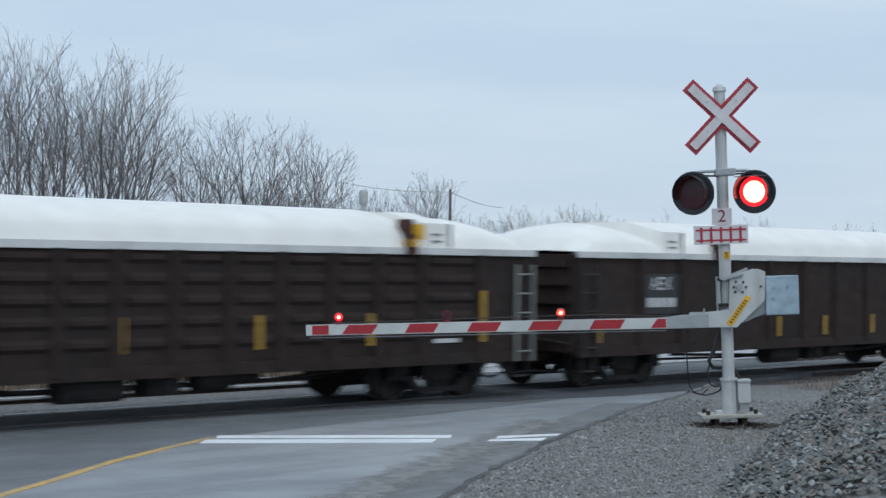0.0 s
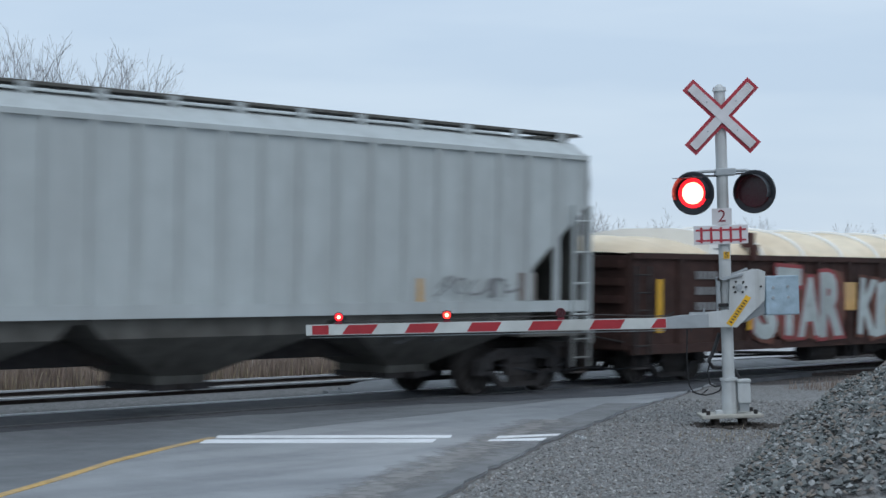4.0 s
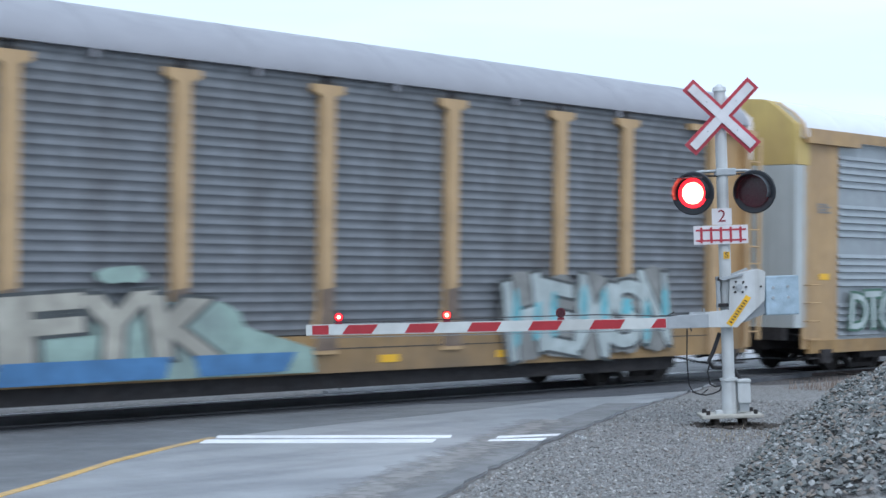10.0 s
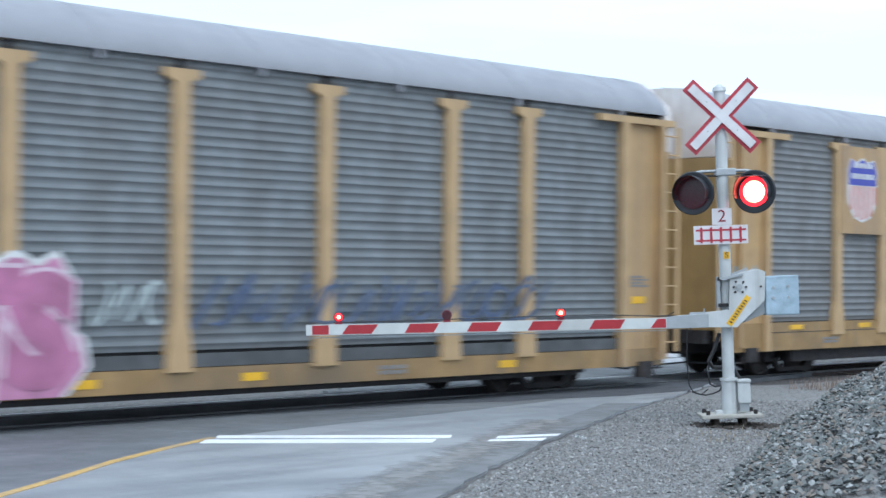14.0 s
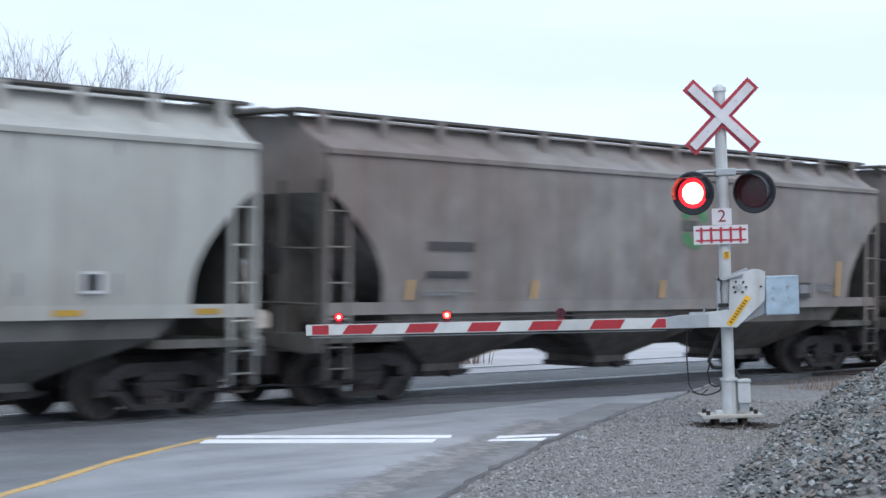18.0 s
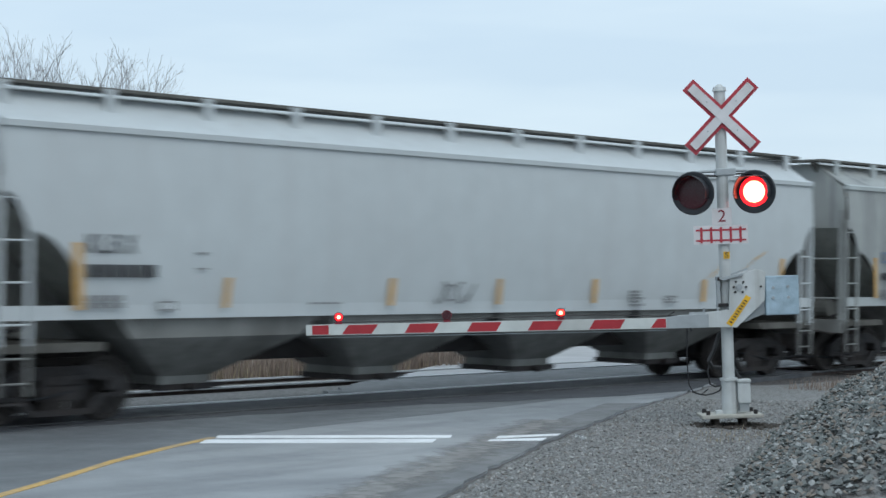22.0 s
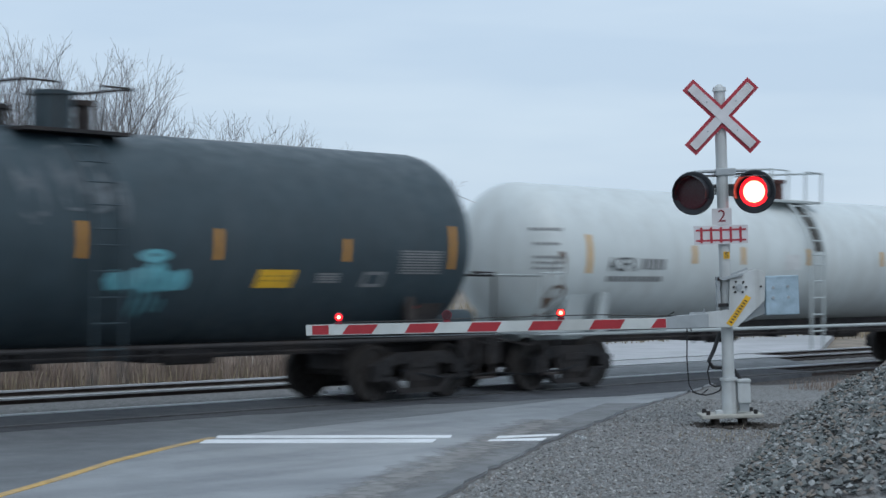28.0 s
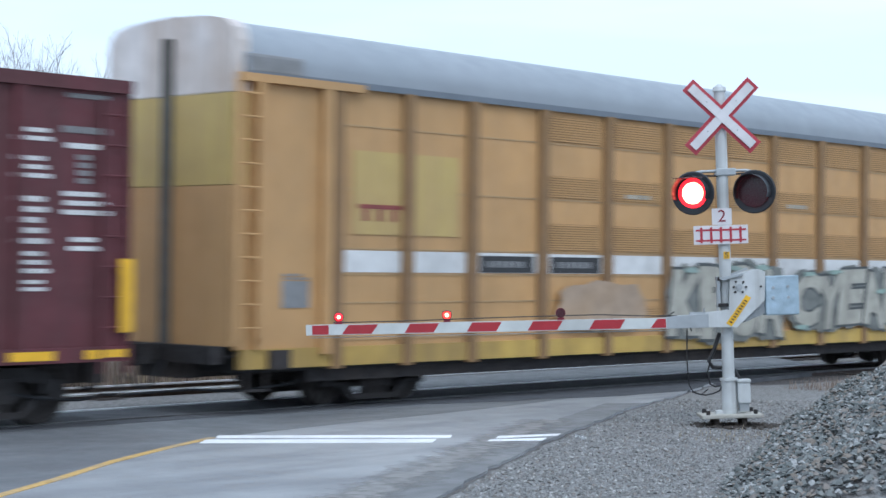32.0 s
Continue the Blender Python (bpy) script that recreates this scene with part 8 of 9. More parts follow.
for e in (-1, 1):
    half = span - 1.3 + EXTRA * (e > 0)
    x0, x1 = sorted((e * 0.42 + 0.13, e * half))
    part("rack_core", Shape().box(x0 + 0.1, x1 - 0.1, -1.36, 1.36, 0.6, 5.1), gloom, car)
    part("roof", Shape().prism([(y, z + TALL * (z > 5.0)) for y, z in arch(4.93)[1:-1]], x0, x1, "x"), roof_blue, car, smooth=30)
    posts = [2.07 + 1.84 * k for k in range(9)] + [18.27, 19.85] if e > 0 else [-1.36 - 1.84 * k for k in range(9)] + [-17.63, -19.2]
    for side in (-1, 1):
        y0, y1 = sorted((side * 1.38, side * 1.44))
        part("side_sheet", Shape().box(x0, x1, y0, y1, 0.95, 4.93), rack_yellow, car)
        y0, y1 = sorted((side * 1.38, side * 1.5))
        part("side_sill", Shape().box(x0, x1, y0, y1, 0.66, 0.95), sill_yellow, car)
        part("lower_frame", Shape().box(x0 + 1.5, x1 - 1.5, min(side * 1.1, side * 1.3), max(side * 1.1, side * 1.3), 0.42, 0.7), iron, car)
        post = shared(("maxpost",), lambda: mesh_of("post", Shape().prism([(-0.12, -1.43), (0.12, -1.43), (0.095, -1.545), (-0.095, -1.545)], 0.62, 4.93, "z"), post_brown))
        for x in posts:
            part("post", post, None, car, at=pose(x, 0, 0, 0, 0, 0 if side < 0 else 180))
    order = sorted(posts + [e * 0.42 + 0.13])
    for a, b in zip(order, order[1:]):
        w, x = b - a, (a + b) / 2
        if w < 0.7:
            continue
        plate(car, a + (0.2 if x < -18 else 0.12), b - 0.12, 2.09, 2.43, mark_white, y=-1.447, name="white_band")
        seam = shared(("maxseam", round(w, 2)), lambda: mesh_of("panel_seam", Shape().box(-w / 2 + 0.1, w / 2 - 0.1, -1.452, -1.44, -0.012, 0.012), rack_tan))
        for z in (1.05, 1.62, 2.06, 2.46, 3.38, 4.36):
            part("panel_seam", seam, None, car, at=pose(x, 0, z))
        if abs(x) < 15.0 and w > 1.5:
            for z0, h in ((2.5, 0.46), (3.42, 0.38), (4.40, 0.44)) + (((1.12, 0.36),) if random.Random(int(x * 7)).random() < 0.7 else ()):
                # brown sheet behind the slats; its colour holds the shade between them
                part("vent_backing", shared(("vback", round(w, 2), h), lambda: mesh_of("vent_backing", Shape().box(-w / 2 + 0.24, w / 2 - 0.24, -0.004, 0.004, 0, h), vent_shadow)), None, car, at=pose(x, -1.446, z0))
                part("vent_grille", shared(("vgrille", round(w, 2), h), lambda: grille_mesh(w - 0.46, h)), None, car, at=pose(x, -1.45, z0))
            if 5 < abs(x) < 13:
                bars(car, x - 0.4, x + 0.4, 3.46, 3.56, 5, paint_cream, y=-1.474, seed=int(x))
    corner(car, e, half, rack_yellow, 19.95 if e > 0 else 19.45, 0.95, rungs=11, reach=0.22 if e < 0 else 0.15)
    rack_end(car, e, half, door_white, rack_yellow, roof_blue, top_split=4.7, mid=(3.35, fresh_yellow), tall=TALL, depth=0.2, line=SQUARE_END)
    for side in (-1, 1):
        part("roof_skirt", Shape().box(x0, x1, min(side * 1.515, side * 1.528), max(side * 1.515, side * 1.528), 4.92, 5.02), skirt_blue, car)
    if e < 0:
        part("end_roof_box", Shape().box(-half + 0.05, -half + 1.15, -1.53, -1.25, 4.98, 5.28), mark_grey, car, bevel=0.05)
    for a, b in ((-18.84, -17.75), (-17.48, -16.4)) if e < 0 else ((17.0, 18.12), (18.42, 19.65)):
        plate(car, a, b, 2.68, 3.98, fresh_yellow, y=-1.455, name="emblem_board", label="fresh yellow emblem board")
    xs = -18.72 if e < 0 else 18.47
    bars(car, xs, xs + 0.95, 2.86, 3.1, 3, dull_red, y=-1.462, name="emblem", gap=0.62)
    plate(car, xs, xs + 0.97, 3.08, 3.15, dull_red, y=-1.462, name="emblem_bar")
    plate(car, *sorted((e * (half - 1.35), e * (half - 0.8))), 1.55, 1.95, mark_grey, y=-1.467, name="data_plate", label="faded grey data plate")
part("joint_bellows", Shape().prism([(y * 0.985, z + TALL * (z > 5.0)) for y, z in arch(0.75)], -0.3, 0.56, "x"), bellows, car, "black bellows at the joint")
for x0 in (-15.85, -13.98):
    plate(car, x0, x0 + 1.4, 2.1, 2.38, mark_black, y=-1.455, name="lettering_panel", label="dark lettering panel")
    bars(car, x0 + 0.15, x0 + 1.15, 2.17, 2.31, 6, mark_grey, y=-1.462)
sprayed(car, "KPSA", -10.5, -6.6, 0.85, 2.2, paint_cream, paint_soot, 101, y=-1.56, fat=0.07, line=0.035, label="cream graffiti letters outlined in black", tilt=0.2, shade=paint_shade)
sprayed(car, "CYEAK", -6.2, -1.5, 1.0, 2.15, paint_cream, paint_soot, 105, y=-1.56, fat=0.06, line=0.035, label="cream graffiti letters outlined in black", tilt=0.25, shade=paint_shade)
paint_layer(car, [blob(x, z, 0.5, 0.1, random.Random(int(x * 5)), 14, 0.3) for x, z in ((-9.9, 2.18), (-8.4, 2.22), (-7.4, 2.24), (-5.6, 2.12), (-4.6, 2.16), (-2.6, 1.75), (-5.9, 1.02))], paint_mint, -1.59, "mint highlight of the graffiti")
paint_layer(car, [blob(-12.6, 1.5, 2.6, 0.9, random.Random(9), 22, 0.1)], paint_wash, -1.55, "washed-out sprayed patch")
paint_layer(car, [blob(1.6 + 0.9 * k, 1.5, 1.0, 0.8, random.Random(k), 14, 0.3) for k in range(3)], paint_dusk, -1.55, "blue-grey sprayed patch")
sprayed(car, "BIGH", 3.8, 7.7, 0.98, 2.1, paint_cream, paint_soot, 111, y=-1.56, fat=0.03, line=0.03, label="cream block graffiti letters edged in black", tilt=0.05, shade=paint_sand)
sprayed(car, "LUSH", 7.95, 10.7, 1.1, 2.05, mark_white, paint_plum, 114, y=-1.56, fat=0.03, line=0.06, label="white and plum graffiti letters", tilt=0.35)
scrawl(car, 11.0, 15.0, 1.3, 2.1, paint_lilac, 117, y=-1.55, strokes=6, r=0.05)

# ---- the boxcar at the end of what is seen
car, span = rolling(21, "boxcar", "maroon steel boxcar with white data bars and yellow strips", "boxcar")
half = span - 0.7
running_gear(car, half, span, (-(span - 2.6), span - 2.6))
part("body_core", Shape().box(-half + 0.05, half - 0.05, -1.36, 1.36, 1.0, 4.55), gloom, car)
part("roof", Shape().prism([(-1.5, 4.6), (1.5, 4.6), (1.5, 4.68), (0, 4.82), (-1.5, 4.68)], -half, half, "x"), maroon, car)
for e in (-1, 1):
    y0, y1 = sorted((e * 1.38, e * 1.42))
    part("side_wall", Shape().box(-half, half, y0, y1, 1.0, 4.62), maroon, car)
    y0, y1 = sorted((e * 1.36, e * 1.5))
    part("side_sill", Shape().box(-half, half, y0, y1, 0.86, 1.06), maroon, car)
    part("top_chord", Shape().box(-half, half, y0, y1, 4.5, 4.64), maroon, car)
    part("end_wall", Shape().box(e * half - 0.04, e * half + 0.04, -1.42, 1.42, 0.95, 4.62), maroon, car)
    for k in range(9):
        part("end_ridge", shared("boxridge", lambda: mesh_of("end_ridge", Shape().box(0, 0.07, -1.3, 1.3, -0.1, 0.1), maroon)), None, car, at=pose(e * (half + 0.04) - (0.07 if e < 0 else 0), 0, 1.3 + 0.37 * k))
    ladder(car, *sorted((e * (half - 0.06), e * (half - 0.5))), 0.7, 4.4, 9, maroon, y=-1.5)
    for k in range(14):
        part("side_post", shared("boxpost", lambda: mesh_of("side_post", Shape().prism([(-0.08, -1.41), (0.08, -1.41), (0.05, -1.49), (-0.05, -1.49)], 1.0, 4.55, "z"), maroon)),
             None, car, at=pose(-half + 0.4 + (2 * half - 2.2) * k / 13.0, 0, 0, 0, 0, 0 if e < 0 else 180) if e < 0 else pose(half - 0.4 - (2 * half - 2.2) * k / 13.0, 0, 0, 0, 0, 180))
part("side_door", Shape().box(-1.6, 1.6, -1.55, -1.46, 1.1, 4.45), mark_grey, car, "grey sliding plug door")
for x0, x1, z0, z1, rows in ((-1.89, -1.28, 3.76, 3.98, 2), (-1.89, -1.29, 3.27, 3.61, 3), (-1.88, -1.33, 2.40, 3.09, 5), (-1.86, -1.30, 2.02, 2.36, 3), (-1.86, -1.34, 1.79, 1.98, 2),
                             (-1.05, -0.36, 4.36, 4.48, 1), (-1.12, -0.36, 3.88, 4.05, 1), (-1.05, -0.5, 3.68, 3.82, 1), (-1.1, -0.30, 2.80, 3.17, 3), (-1.0, -0.5, 2.32, 2.56, 2)):
    for k in range(rows):
        h = (z1 - z0) / rows
        bars(car, half + x0 + 0.03 * (k % 2), half + x1 - 0.05 * (k % 3), z0 + h * k + h * 0.16, z0 + h * (k + 1) - h * 0.16, 1 + int(9 * (x1 - x0)), mark_white if z0 < 3.7 or rows > 1 else mark_grey, y=-1.43, seed=k, gap=0.12)
for k in range(4):
    plate(car, half - 0.86, half - 0.66, 3.25 + 0.105 * k, 3.32 + 0.105 * k, mark_grey, y=-1.43, name="lettering")
strip(car, half - 0.1, 1.25, 2.25, w=0.22, y=-1.53)
for x in (half - 1.6, half - 0.4, half - 6, half - 11):
    plate(car, x - 0.35, x + 0.35, 0.9, 1.02, strip_yellow, y=-1.505, name="reflector", label="yellow reflective strip")
# ---- the crossing signal with its gate
mast_white = surface("mast_white", (0.54, 0.57, 0.58), 0.5, vary=0.08, scale=5, dirt=(0.32, 0.32, 0.30), dirty=0.6, streak=0.5, bump=0.05)
sign_white = surface("sign_white", (0.66, 0.65, 0.67), 0.55, vary=0.06, scale=4, dirt=(0.48, 0.46, 0.46), dirty=0.5, streak=0.3)
sign_red = surface("sign_red", (0.40, 0.03, 0.05), 0.5, vary=0.12, scale=5, dirt=(0.45, 0.12, 0.14), dirty=0.5)
numeral_red = surface("numeral_red", (0.20, 0.015, 0.03), 0.5, vary=0.1)
lit_gate = glow("lit_gate", (1.0, 0.035, 0.025), 2.4)
arm_white = surface("arm_white", (0.55, 0.58, 0.57), 0.5, vary=0.08, scale=4, dirt=(0.34, 0.34, 0.32), dirty=0.6)
gate_red = surface("gate_red", (0.36, 0.02, 0.03), 0.45, vary=0.12, scale=5)
lamp_black = surface("lamp_black", (0.016, 0.02, 0.026), 0.5, vary=0.15, scale=6)
zinc_box = surface("zinc_box", (0.36, 0.47, 0.55), 0.5, metal=0.15, vary=0.2, scale=6, dirt=(0.24, 0.33, 0.40), dirty=0.7)
steel_grey = surface("steel_grey", (0.36, 0.39, 0.41), 0.5, metal=0.3, vary=0.1)
concrete = surface("concrete", (0.42, 0.41, 0.37), 0.85, vary=0.12, scale=9, bump=0.4)
cable_black = surface("cable_black", (0.012, 0.012, 0.014), 0.5, vary=0.1)
lens_dark = surface("lens_dark", (0.055, 0.008, 0.014), 0.25, vary=0.2, scale=30)
lit_core = glow("lit_core", (1.0, 0.17, 0.10), 9.0)
lit_red = glow("lit_red", (1.0, 0.012, 0.02), 1.6)

FOOT = Vector((21.86, 14.42, -0.06))
signal = thing("crossing_signal", "white railway crossing signal with crossbuck, red lamps and lowered gate", "railway signal", m=Matrix.Translation(FOOT) @ pose(0, 0, 0, 0, 0, math.degrees(YAW) - 90) @ pose(0, 0, 0, 0, -2.5, 0))
UNIT = 122.7


def on_front(x, y):
    """Place on the signal's upright front, in 122.7ths of a metre, the foot at (1294, 755)."""
    u, w = (x - 1294) / UNIT, (755 - y) / UNIT
    return u + 0.032 * w, w - 0.032 * u


def flat(points, y0, y1):
    return Shape().prism([on_front(*q) for q in points], y0, y1, "y")


part("base_plate", Shape().box(-0.44, 0.44, -0.3, 0.3, 0.14, 0.19), concrete, signal, bevel=0.012)
for x in (-0.22, 0.18):
    for y in (-0.2, 0.2):
        part("anchor_leg", Shape().rod((x, y, -0.12), (x, y, 0.16), 0.04, 8), soil, signal)
for x, y in ((-0.34, -0.2), (0.34, -0.2), (-0.34, 0.2), (0.34, 0.2)):
    part("anchor_bolt", Shape().rod((x, y, 0.19), (x, y, 0.25), 0.03, 6), iron, signal)
rd, clods = random.Random(31), Shape()
for k in range(420):
    a, q = rd.uniform(0, 6.283), rd.random() ** 0.6
    v, f = pebble(rd, rd.choice((0.02, 0.03, 0.045, 0.06)) * (1.15 - 0.5 * q))
    at = FOOT + RIGHT * (0.12 + 0.75 * q * math.cos(a)) + AHEAD * (0.55 * q * math.sin(a)) + Vector((0, 0, 0.005))
    clods.add([Vector(p) + at for p in v], f)
setting("dug_soil", clods, soil, "dark dug soil round the signal's foot", "soil", "stuff")
part("mast", Shape().rod((0, 0, 0.19), (0, 0, 4.84), 0.088, 24, 0.083).rod((0, 0, 4.84), (0, 0, 4.9), 0.105, 24, 0.09).rod((0, 0, 4.9), (0, 0, 4.94), 0.075, 20, 0.03), mast_white, signal, smooth=40)
part("mast_sleeve", Shape().rod((0, 0, 0.19), (0, 0, 0.68), 0.112, 24).box(-0.2, 0.02, -0.05, 0.05, 0.19, 0.24).rod((0, 0, 0.66), (0, 0, 0.70), 0.13, 24), mast_white, signal, smooth=40)
part("cable_box", Shape().box(0.11, 0.29, -0.13, 0.07, 0.34, 0.66), mast_white, signal, "white cable box at the mast's foot", bevel=0.015)
part("cable_box_lid", Shape().box(0.10, 0.30, -0.15, 0.08, 0.64, 0.68), mast_white, signal, bevel=0.008)
part("cable_gland", Shape().box(0.13, 0.27, -0.1, 0.05, 0.22, 0.34), steel_grey, signal)
# cables
part("cable", Shape().tube([(-0.1, 0.05, 1.35), (-0.2, 0.02, 1.1), (-0.28, 0.0, 0.95), (-0.22, 0.03, 0.86), (-0.05, 0.05, 0.84), (0.1, 0.06, 0.8), (0.18, 0.04, 0.66)], 0.03, 8), cable_black, signal, "thick black cable")
part("cable", Shape().tube([(-0.22, 0.02, 1.06), (-0.3, 0.0, 0.8), (-0.27, 0.0, 0.62), (-0.2, 0.0, 0.58), (-0.08, 0.02, 0.6)], 0.012, 6), cable_black, signal)
part("cable", Shape().tube([(-0.54 + 0.1 * k, -0.02, 0.52 - 0.055 * math.sin(math.pi * k / 4)) for k in range(5)] + [(-0.08, 0.0, 0.62)], 0.012, 6), cable_black, signal)
part("cable", Shape().tube([(-0.58, -0.05, 1.5), (-0.6, -0.05, 1.0), (-0.58, -0.03, 0.62), (-0.52, 0, 0.52), (-0.4, 0, 0.47), (-0.3, 0, 0.55)], 0.009, 6), cable_black, signal)
# crossbuck
cx, cz = on_front(1277, 207)
for k, (ang, depth) in enumerate(((-45.5, -0.115), (44.5, -0.1185))):
    m = Matrix.Translation((cx, depth, cz)) @ pose(0, 0, 0, 0, ang, 0)
    b = part("crossbuck_blade", Shape().box(-0.665, 0.665, -0.004, 0.006, -0.112, 0.112), sign_red, signal, "white crossbuck blade with a red border", at=m)
    part("blade_face", Shape().box(-0.612, 0.612, -0.032 - 0.004 * k, -0.003 if k else -0.03, -0.064, 0.064), sign_white, b)
    for x in (-0.3, 0.3):
        part("bolt", Shape().rod((x, -0.042, 0), (x, -0.03, 0), 0.010, 8), steel_grey, b)
part("blade_bracket", Shape().box(cx - 0.05, cx + 0.05, -0.13, -0.05, cz - 0.1, cz + 0.1), steel_grey, signal)
# lamps on a cross pipe
LAMPS = []
pz = on_front(1277, 303)[1]
part("cross_pipe", Shape().tube([(-0.40, 0.0, pz - 0.06), (-0.36, 0, pz - 0.01), (-0.3, 0, pz), (0.33, 0, pz), (0.40, 0, pz - 0.01), (0.44, 0, pz - 0.06)], 0.022, 10), steel_grey, signal, smooth=40)
part("pipe_clamp", Shape().box(-0.1, 0.19, -0.1, 0.1, pz - 0.07, pz + 0.035), steel_grey, signal, bevel=0.015)
part("strut", Shape().rod((-0.3, -0.02, pz - 0.06), (0.02, -0.05, pz - 0.075), 0.014, 6).rod((0.16, -0.05, pz - 0.05), (0.4, -0.02, pz - 0.04), 0.014, 6), iron, signal)
for x, y in ((1226, 343), (1334, 340)):
    lx, lz = on_front(x, y)
    lamp = part("signal_lamp", Shape().lathe([(0.03, 0.0), (0.03, 0.10), (0.0, 0.165), (-0.004, 0.185), (-0.012, 0.30), (0.004, 0.315), (0.02, 0.30), (0.02, 0.14), (0.2, 0.12), (0.22, 0.0)], 40, "y"), lamp_black, signal,
                "red flashing lamp with a black round backboard", smooth=35, at=Matrix.Translation((lx, -0.14, lz)) @ pose(0, 0, 0, 0, 0, -24))
    part("lens", Shape().lathe([(-0.022, 0.0), (-0.020, 0.10), (-0.012, 0.158), (-0.006, 0.158)], 32, "y"), lit_core, lamp, "glowing red lens", smooth=60)
    # glowing ring that stands in for the red bloom around the lens
    part("lens_rim", Shape().lathe([(-0.013, 0.158), (-0.016, 0.212), (-0.002, 0.214)], 32, "y"), lit_red, lamp)
    hood = []
    for j in range(2):
        hood.append([(0.245 * math.cos(a), 0.245 * math.sin(a)) for a in [math.pi * (-0.12 + 1.24 * q / 22) for q in range(23)]])
    s = Shape()
    n = 23
    p = [(a, -0.01, b) for a, b in hood[0]] + [(a, -0.33 + 0.10 * abs(math.cos(math.pi * (-0.12 + 1.24 * q / 22))), b) for q, (a, b) in enumerate(hood[1])]
    s.add(p, [(q, q + 1, n + q + 1, n + q) for q in range(n - 1)])
    part("hood", s, lamp_black, lamp, smooth=60)
    # added flap: hides the constant glow so that the lamp looks off
    shut = part("shutter", Shape().lathe([(-0.006, 0.0), (-0.006, 0.185), (-0.002, 0.222), (0.006, 0.222), (0.006, 0.0)], 32, "y", (0, 0, -0.222)), lens_dark, lamp, "added dark red cover that imitates the unlit lens", smooth=40,
                at=pose(0, -0.035, 0.222))
    LAMPS.append(shut)
# plates under the lamps
x0, z1 = on_front(1259, 370)
x1, z0 = on_front(1295, 398)
sign = part("track_count_sign", Shape().box(x0, x1, -0.125, -0.118, z0, z1), sign_white, signal, "white plate with a red 2")
part("numeral", words("2", 0.25, numeral_red, "numeral"), None, sign, at=pose((x0 + x1) / 2, -0.127, (z0 + z1) / 2 + 0.0))
x0, z1 = on_front(1227, 401)
x1, z0 = on_front(1324, 431)
sign = part("track_sign", Shape().box(x0, x1, -0.125, -0.118, z0, z1), sign_white, signal, "white plate with a red track symbol", bevel=0.002)
s = Shape()
for z in (z0 + 0.055, z1 - 0.065):
    s.box(x0 + 0.03, x1 - 0.03, -0.130, -0.126, z - 0.013, z + 0.013)
for k in range(5):
    xx = x0 + 0.11 + k * (x1 - x0 - 0.22) / 4
    s.box(xx - 0.017, xx + 0.017, -0.134, -0.131, z0 + 0.02, z1 - 0.025)
part("track_symbol", s, sign_red, sign)
tx, tz = on_front(1286, 452)
tag = part("tag", Shape().box(tx - 0.045, tx + 0.045, -0.1, -0.094, tz - 0.05, tz + 0.05), strip_yellow, signal, "small yellow tag with a letter S")
part("letter", words("S", 0.11, mark_black, "letter"), None, tag, at=pose(tx, -0.102, tz))
# gate mechanism
part("gate_side_plate", flat([(1290, 490), (1338, 476), (1352, 481), (1351, 532), (1302, 579), (1247, 579), (1247, 553), (1288, 548)], -0.2, -0.16), mast_white, signal, "white slanted gate arm plate", bevel=0.006)
part("gate_side_plate", flat([(1290, 490), (1338, 476), (1352, 481), (1351, 532), (1302, 579), (1270, 579), (1285, 548)], 0.14, 0.18), mast_white, signal, bevel=0.006)
sx = [on_front(*q) for q in ((1283, 572), (1318, 522), (1327, 527), (1293, 577))]
stick = part("warning_sticker", Shape().prism(sx, -0.205, -0.201, "y"), strip_yellow, signal, "yellow warning sticker with dark bars")
s = Shape()
for k in range(9):
    t = 0.08 + 0.84 * k / 9
    a = Vector(sx[0]).lerp(Vector(sx[1]), t)
    b = Vector(sx[3]).lerp(Vector(sx[2]), t)
    d = (Vector(sx[1]) - Vector(sx[0])).normalized() * 0.018
    p, q = a.lerp(b, 0.25), a.lerp(b, 0.75)
    s.prism([tuple(p), tuple(p + d), tuple(q + d), tuple(q)], -0.209, -0.206, "y")
part("lettering", s, mark_black, stick)
for k, (x, y) in enumerate(((1306, 508), (1300, 499), (1313, 499), (1318, 508), (1312, 517), (1299, 517), (1296, 508), (1344, 507))):
    bx, bz = on_front(x, y)
    part("bolt", Shape().rod((bx, -0.225, bz), (bx, -0.2, bz), 0.045 if k == 0 else 0.016, 10), steel_grey if k == 0 else iron, signal)
x0, z1 = on_front(1352, 490)
x1, z0 = on_front(1413, 556)
box = part("mechanism_box", Shape().box(x0, x1, -0.18, 0.2, z0, z1), zinc_box, signal, "pale blue-grey gate mechanism box", bevel=0.02)
for x, y in ((1366, 509), (1392, 507), (1366, 527), (1393, 526)):
    bx, bz = on_front(x, y)
    part("bolt", Shape().rod((bx, -0.195, bz), (bx, -0.18, bz), 0.022, 10), steel_grey, box)
part("box_lid", Shape().box(x0 + 0.004, x1 - 0.004, -0.184, 0.204, z1 - 0.03, z1 + 0.006), zinc_box, box, bevel=0.006)
part("gusset", flat([(1322, 530), (1356, 528), (1357, 554), (1336, 562), (1320, 570), (1310, 571)], -0.1, 0.1), steel_grey, signal, "grey gusset below the mechanism box", bevel=0.008)
part("arm_bracket", flat([(1219, 553), (1219, 557), (1270, 555), (1270, 546), (1268, 546), (1268, 551), (1246, 552), (1246, 546), (1244, 546), (1244, 552)], -0.19, -0.12), steel_grey, signal)
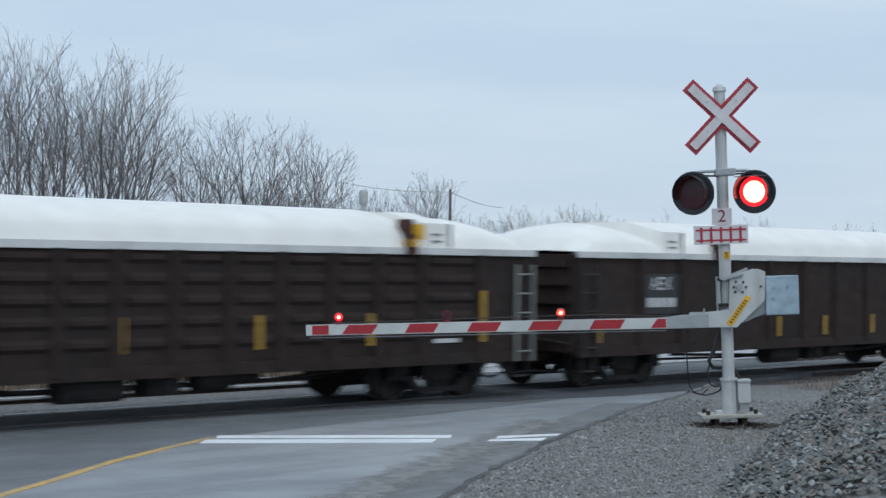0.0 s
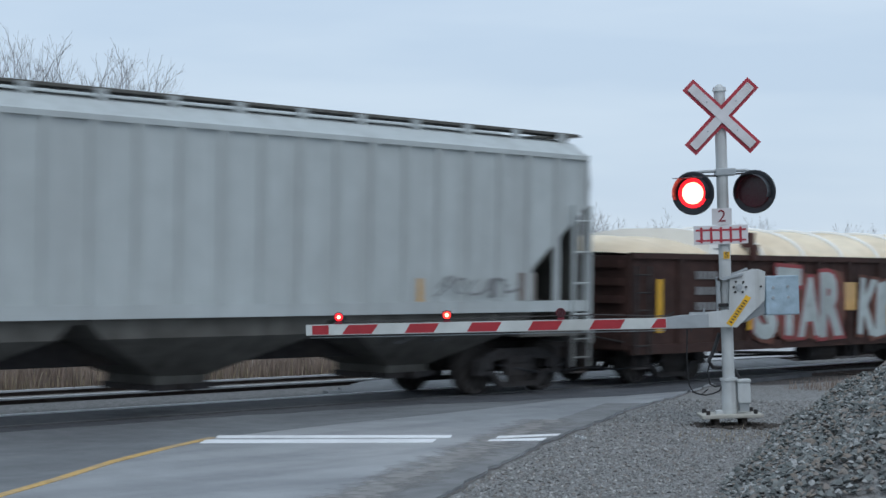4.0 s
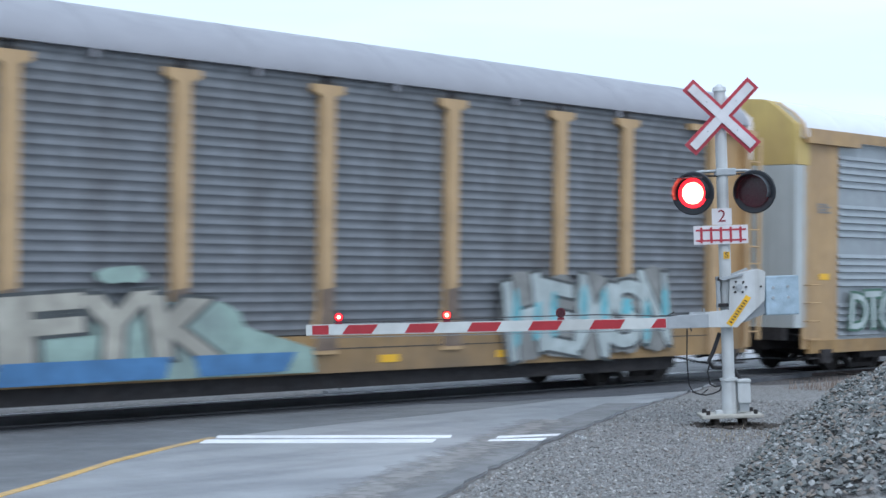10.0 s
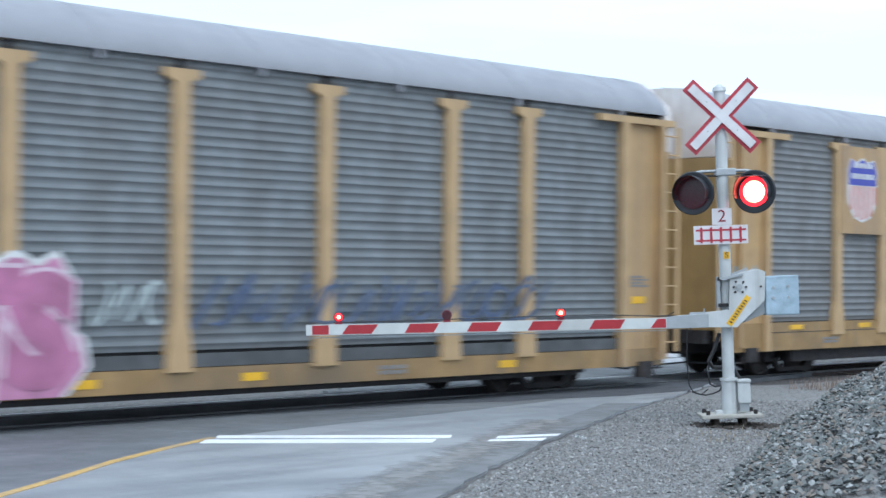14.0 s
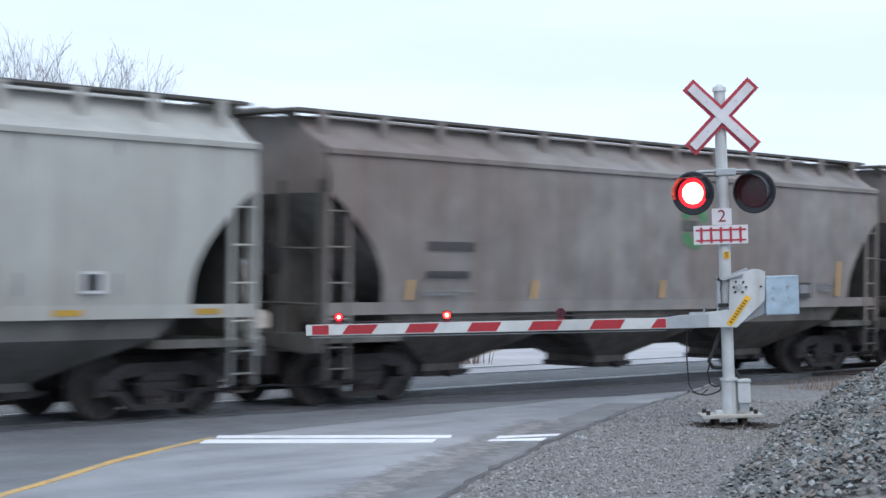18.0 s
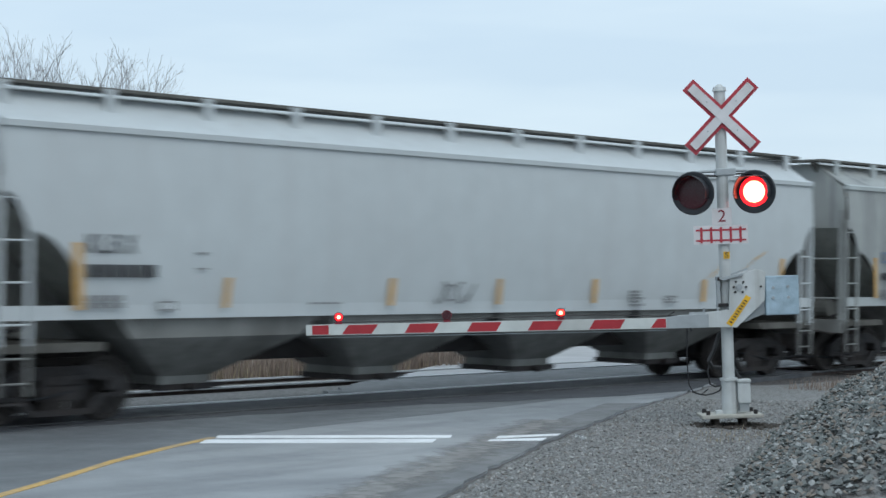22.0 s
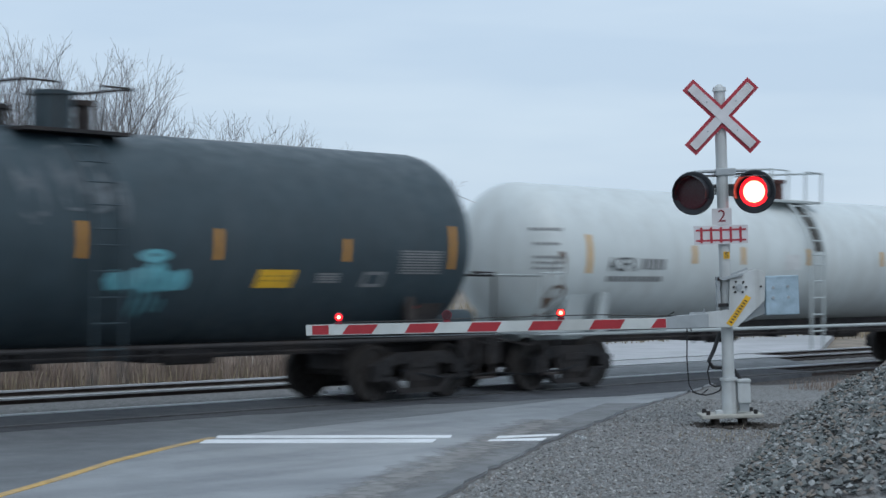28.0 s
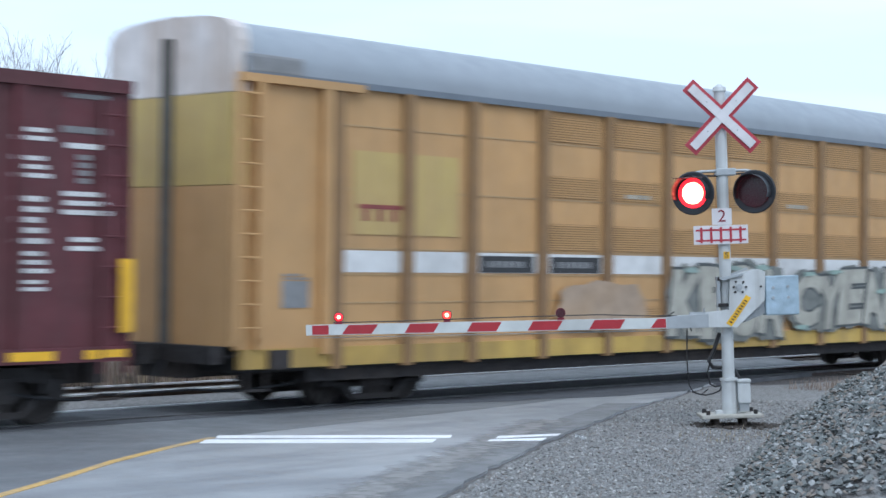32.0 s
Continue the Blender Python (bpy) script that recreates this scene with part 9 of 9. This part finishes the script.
part("crank_bar", flat([(1271, 491), (1290, 488), (1312, 484), (1312, 488), (1290, 493), (1278, 497), (1271, 494)], -0.235, -0.205), steel_grey, signal, bevel=0.004)
part("plate_edge", flat([(1290, 485), (1319, 474), (1321, 477), (1291, 488)], -0.23, -0.201), steel_grey, signal)
for y in (493, 540):
    bx, bz = on_front(1285, y)
    part("mast_clamp", Shape().box(-0.13, 0.1, -0.12, 0.12, bz - 0.025, bz + 0.025), iron, signal, bevel=0.006)
part("rear_arm", Shape().box(on_front(1272, 500)[0] - 0.03, on_front(1272, 500)[0] + 0.02, -0.1, 0.0, on_front(1272, 545)[1], on_front(1272, 490)[1]), steel_grey, signal)
# gate arm
x1, az = on_front(1250, 567)
xa, az2 = on_front(1178, 571)
part("arm_adaptor", Shape().prism([(xa - 0.05, az2 - 0.085), (x1 + 0.02, az - 0.1), (x1 + 0.02, az + 0.1), (xa + 0.2, az2 + 0.1), (xa - 0.05, az2 + 0.075)], -0.21, -0.13, "y"), steel_grey, signal, bevel=0.006)
xt = on_front(545, 585)[0]
zt, zb = on_front(545, 575)[1], on_front(545, 594)[1]
ze, zf = on_front(1178, 562)[1], on_front(1178, 581)[1]
arm = part("gate_arm", Shape().prism([(xt, zb), (xa, zf), (xa, ze), (xt, zt)], -0.215, -0.18, "y"), arm_white, signal, "white gate arm with red slanted bands", bevel=0.004)
for a, b, lean in ((556, 585, 0), (608, 660, 12), (718, 769, 10), (827, 879, 10), (934, 986, 10), (1042, 1096, 10), (1150, 1177, 12)):
    q = []
    for x, top in ((a, 0), (b, 0), (b + (lean if b < 1177 else 0), 1), (a + lean, 1)):
        u = (x - 545) / (1178 - 545)
        px = xt + (xa - xt) * u
        q.append((px, (zt + (ze - zt) * u - 0.012) if top else (zb + (zf - zb) * u + 0.012)))
    part("red_band", Shape().prism(q, -0.2185, -0.2155, "y"), gate_red, arm)
part("arm_wire", Shape().tube([(xt + 0.4, -0.2, zt + 0.02), (xt + 1.4, -0.2, zt + 0.012), (xt + 2.8, -0.2, zt + 0.02), (xt + 4.2, -0.2, zt + 0.015), (xa, -0.2, ze + 0.02), (xa + 0.12, -0.2, ze + 0.08)], 0.008, 5), cable_black, arm)
part("arm_wire", Shape().tube([(xa - 0.1, -0.17, ze + 0.03), (xa + 0.15, -0.16, ze + 0.02), (xa + 0.3, -0.2, ze - 0.06), (xa + 0.36, -0.2, zf - 0.05)], 0.01, 5), cable_black, arm)
part("arm_cord", Shape().rod((xt + 0.05, -0.16, zb - 0.035), (xa, -0.16, zf - 0.03), 0.006, 5), steel_grey, arm)
GATE_LAMPS = []
for k, x in enumerate((603, 793, 993)):
    u = (x - 545) / (1178 - 545)
    gx, gz = xt + (xa - xt) * u, zt + (ze - zt) * u
    g = part("gate_lamp", Shape().box(-0.05, 0.05, -0.02, 0.06, 0.0, 0.03).rod((0, 0.02, 0.03), (0, 0.02, 0.05), 0.03, 10).lathe([(0.03, 0.0), (0.03, 0.06), (0.005, 0.072), (0.0, 0.058)], 18, "y", (0, 0, 0.1)), numeral_red, arm,
             "small red lamp on the gate arm", smooth=35, at=pose(gx, -0.2, gz))
    part("lens", Shape().lathe([(-0.012, 0.0), (-0.008, 0.035), (0.002, 0.056)], 18, "y", (0, 0, 0.1)), lit_red if k == 0 else lit_gate, g, "glowing red lens", smooth=60)
    part("bulb", Shape().lathe([(-0.016, 0.0), (-0.014, 0.026), (-0.009, 0.028)], 14, "y", (0.0, 0, 0.1)), lit_core, g)
    if k:
        # same added flap, small, to imitate the gate lamp switched off
        GATE_LAMPS.append(part("shutter", Shape().lathe([(-0.004, 0.0), (-0.004, 0.066), (0.003, 0.066), (0.003, 0.0)], 18, "y", (0, 0, -0.058)), lens_dark, g, "added dark red cover that imitates the unlit lens", at=pose(0, -0.02, 0.158)))


def flash(shutter, hinge, lit, begin, share=0.69, beat=1.559):
    """An added cover hides the ever-glowing lens to imitate an unlit lamp; it swings up under the hood while the lamp
    is lit.
    """
    shut, wide = hinge, hinge @ pose(0, 0, 0, -88, 0, 0)
    on, off = (wide, shut) if lit else (shut, wide)
    t, rows = begin, [(0, off)]
    t -= beat * math.ceil(t / beat)
    while t < 32:
        for at, a, b in ((t, off, on), (t + share, on, off)):
            if 0.05 < at < 31.9:
                rows += [(at - 0.034, a), (at, b)]
            elif at <= 0.05:
                rows[0] = (0, b)
        t += beat
    rows.append((32, rows[-1][1]))
    walk(shutter, rows)


def motions():
    """The lamps flash in turn; the train rolls by, its wheels turning while they are in view."""
    for k, s in enumerate(LAMPS):
        flash(s, pose(0, -0.035, 0.222), k == 1, 1.36)
    for k, s in enumerate(GATE_LAMPS):
        flash(s, pose(0, -0.02, 0.158), k == 1, 1.27)
    for car, middle in TRAIN:
        walk(car, [(t, pose(middle + SPEED * t + gained(t), TRACK, 0)) for t in range(0, 33, 2)])
    for wheels, k, r, car in WHEELS:
        start = next(m for c, m in TRAIN if c is car)
        first, last = max(0.0, (2 - start) / SPEED), min(32.0, (62 - start) / SPEED)
        rows, f = [(0, pose(k, 0, r))], math.floor(first * FPS)
        turn = math.degrees(SPEED / FPS / r)
        for n in range(f + 1, math.ceil(last * FPS) + 1):
            rows.append((n / FPS, pose(k, 0, r) @ Matrix.Rotation(radians(turn * (n - f)), 4, "Y")))
        rows = [row for row in rows if row[0] <= 32]
        walk(wheels, rows + [(32, rows[-1][1])] if rows[-1][0] < 31.95 else rows)


motions()
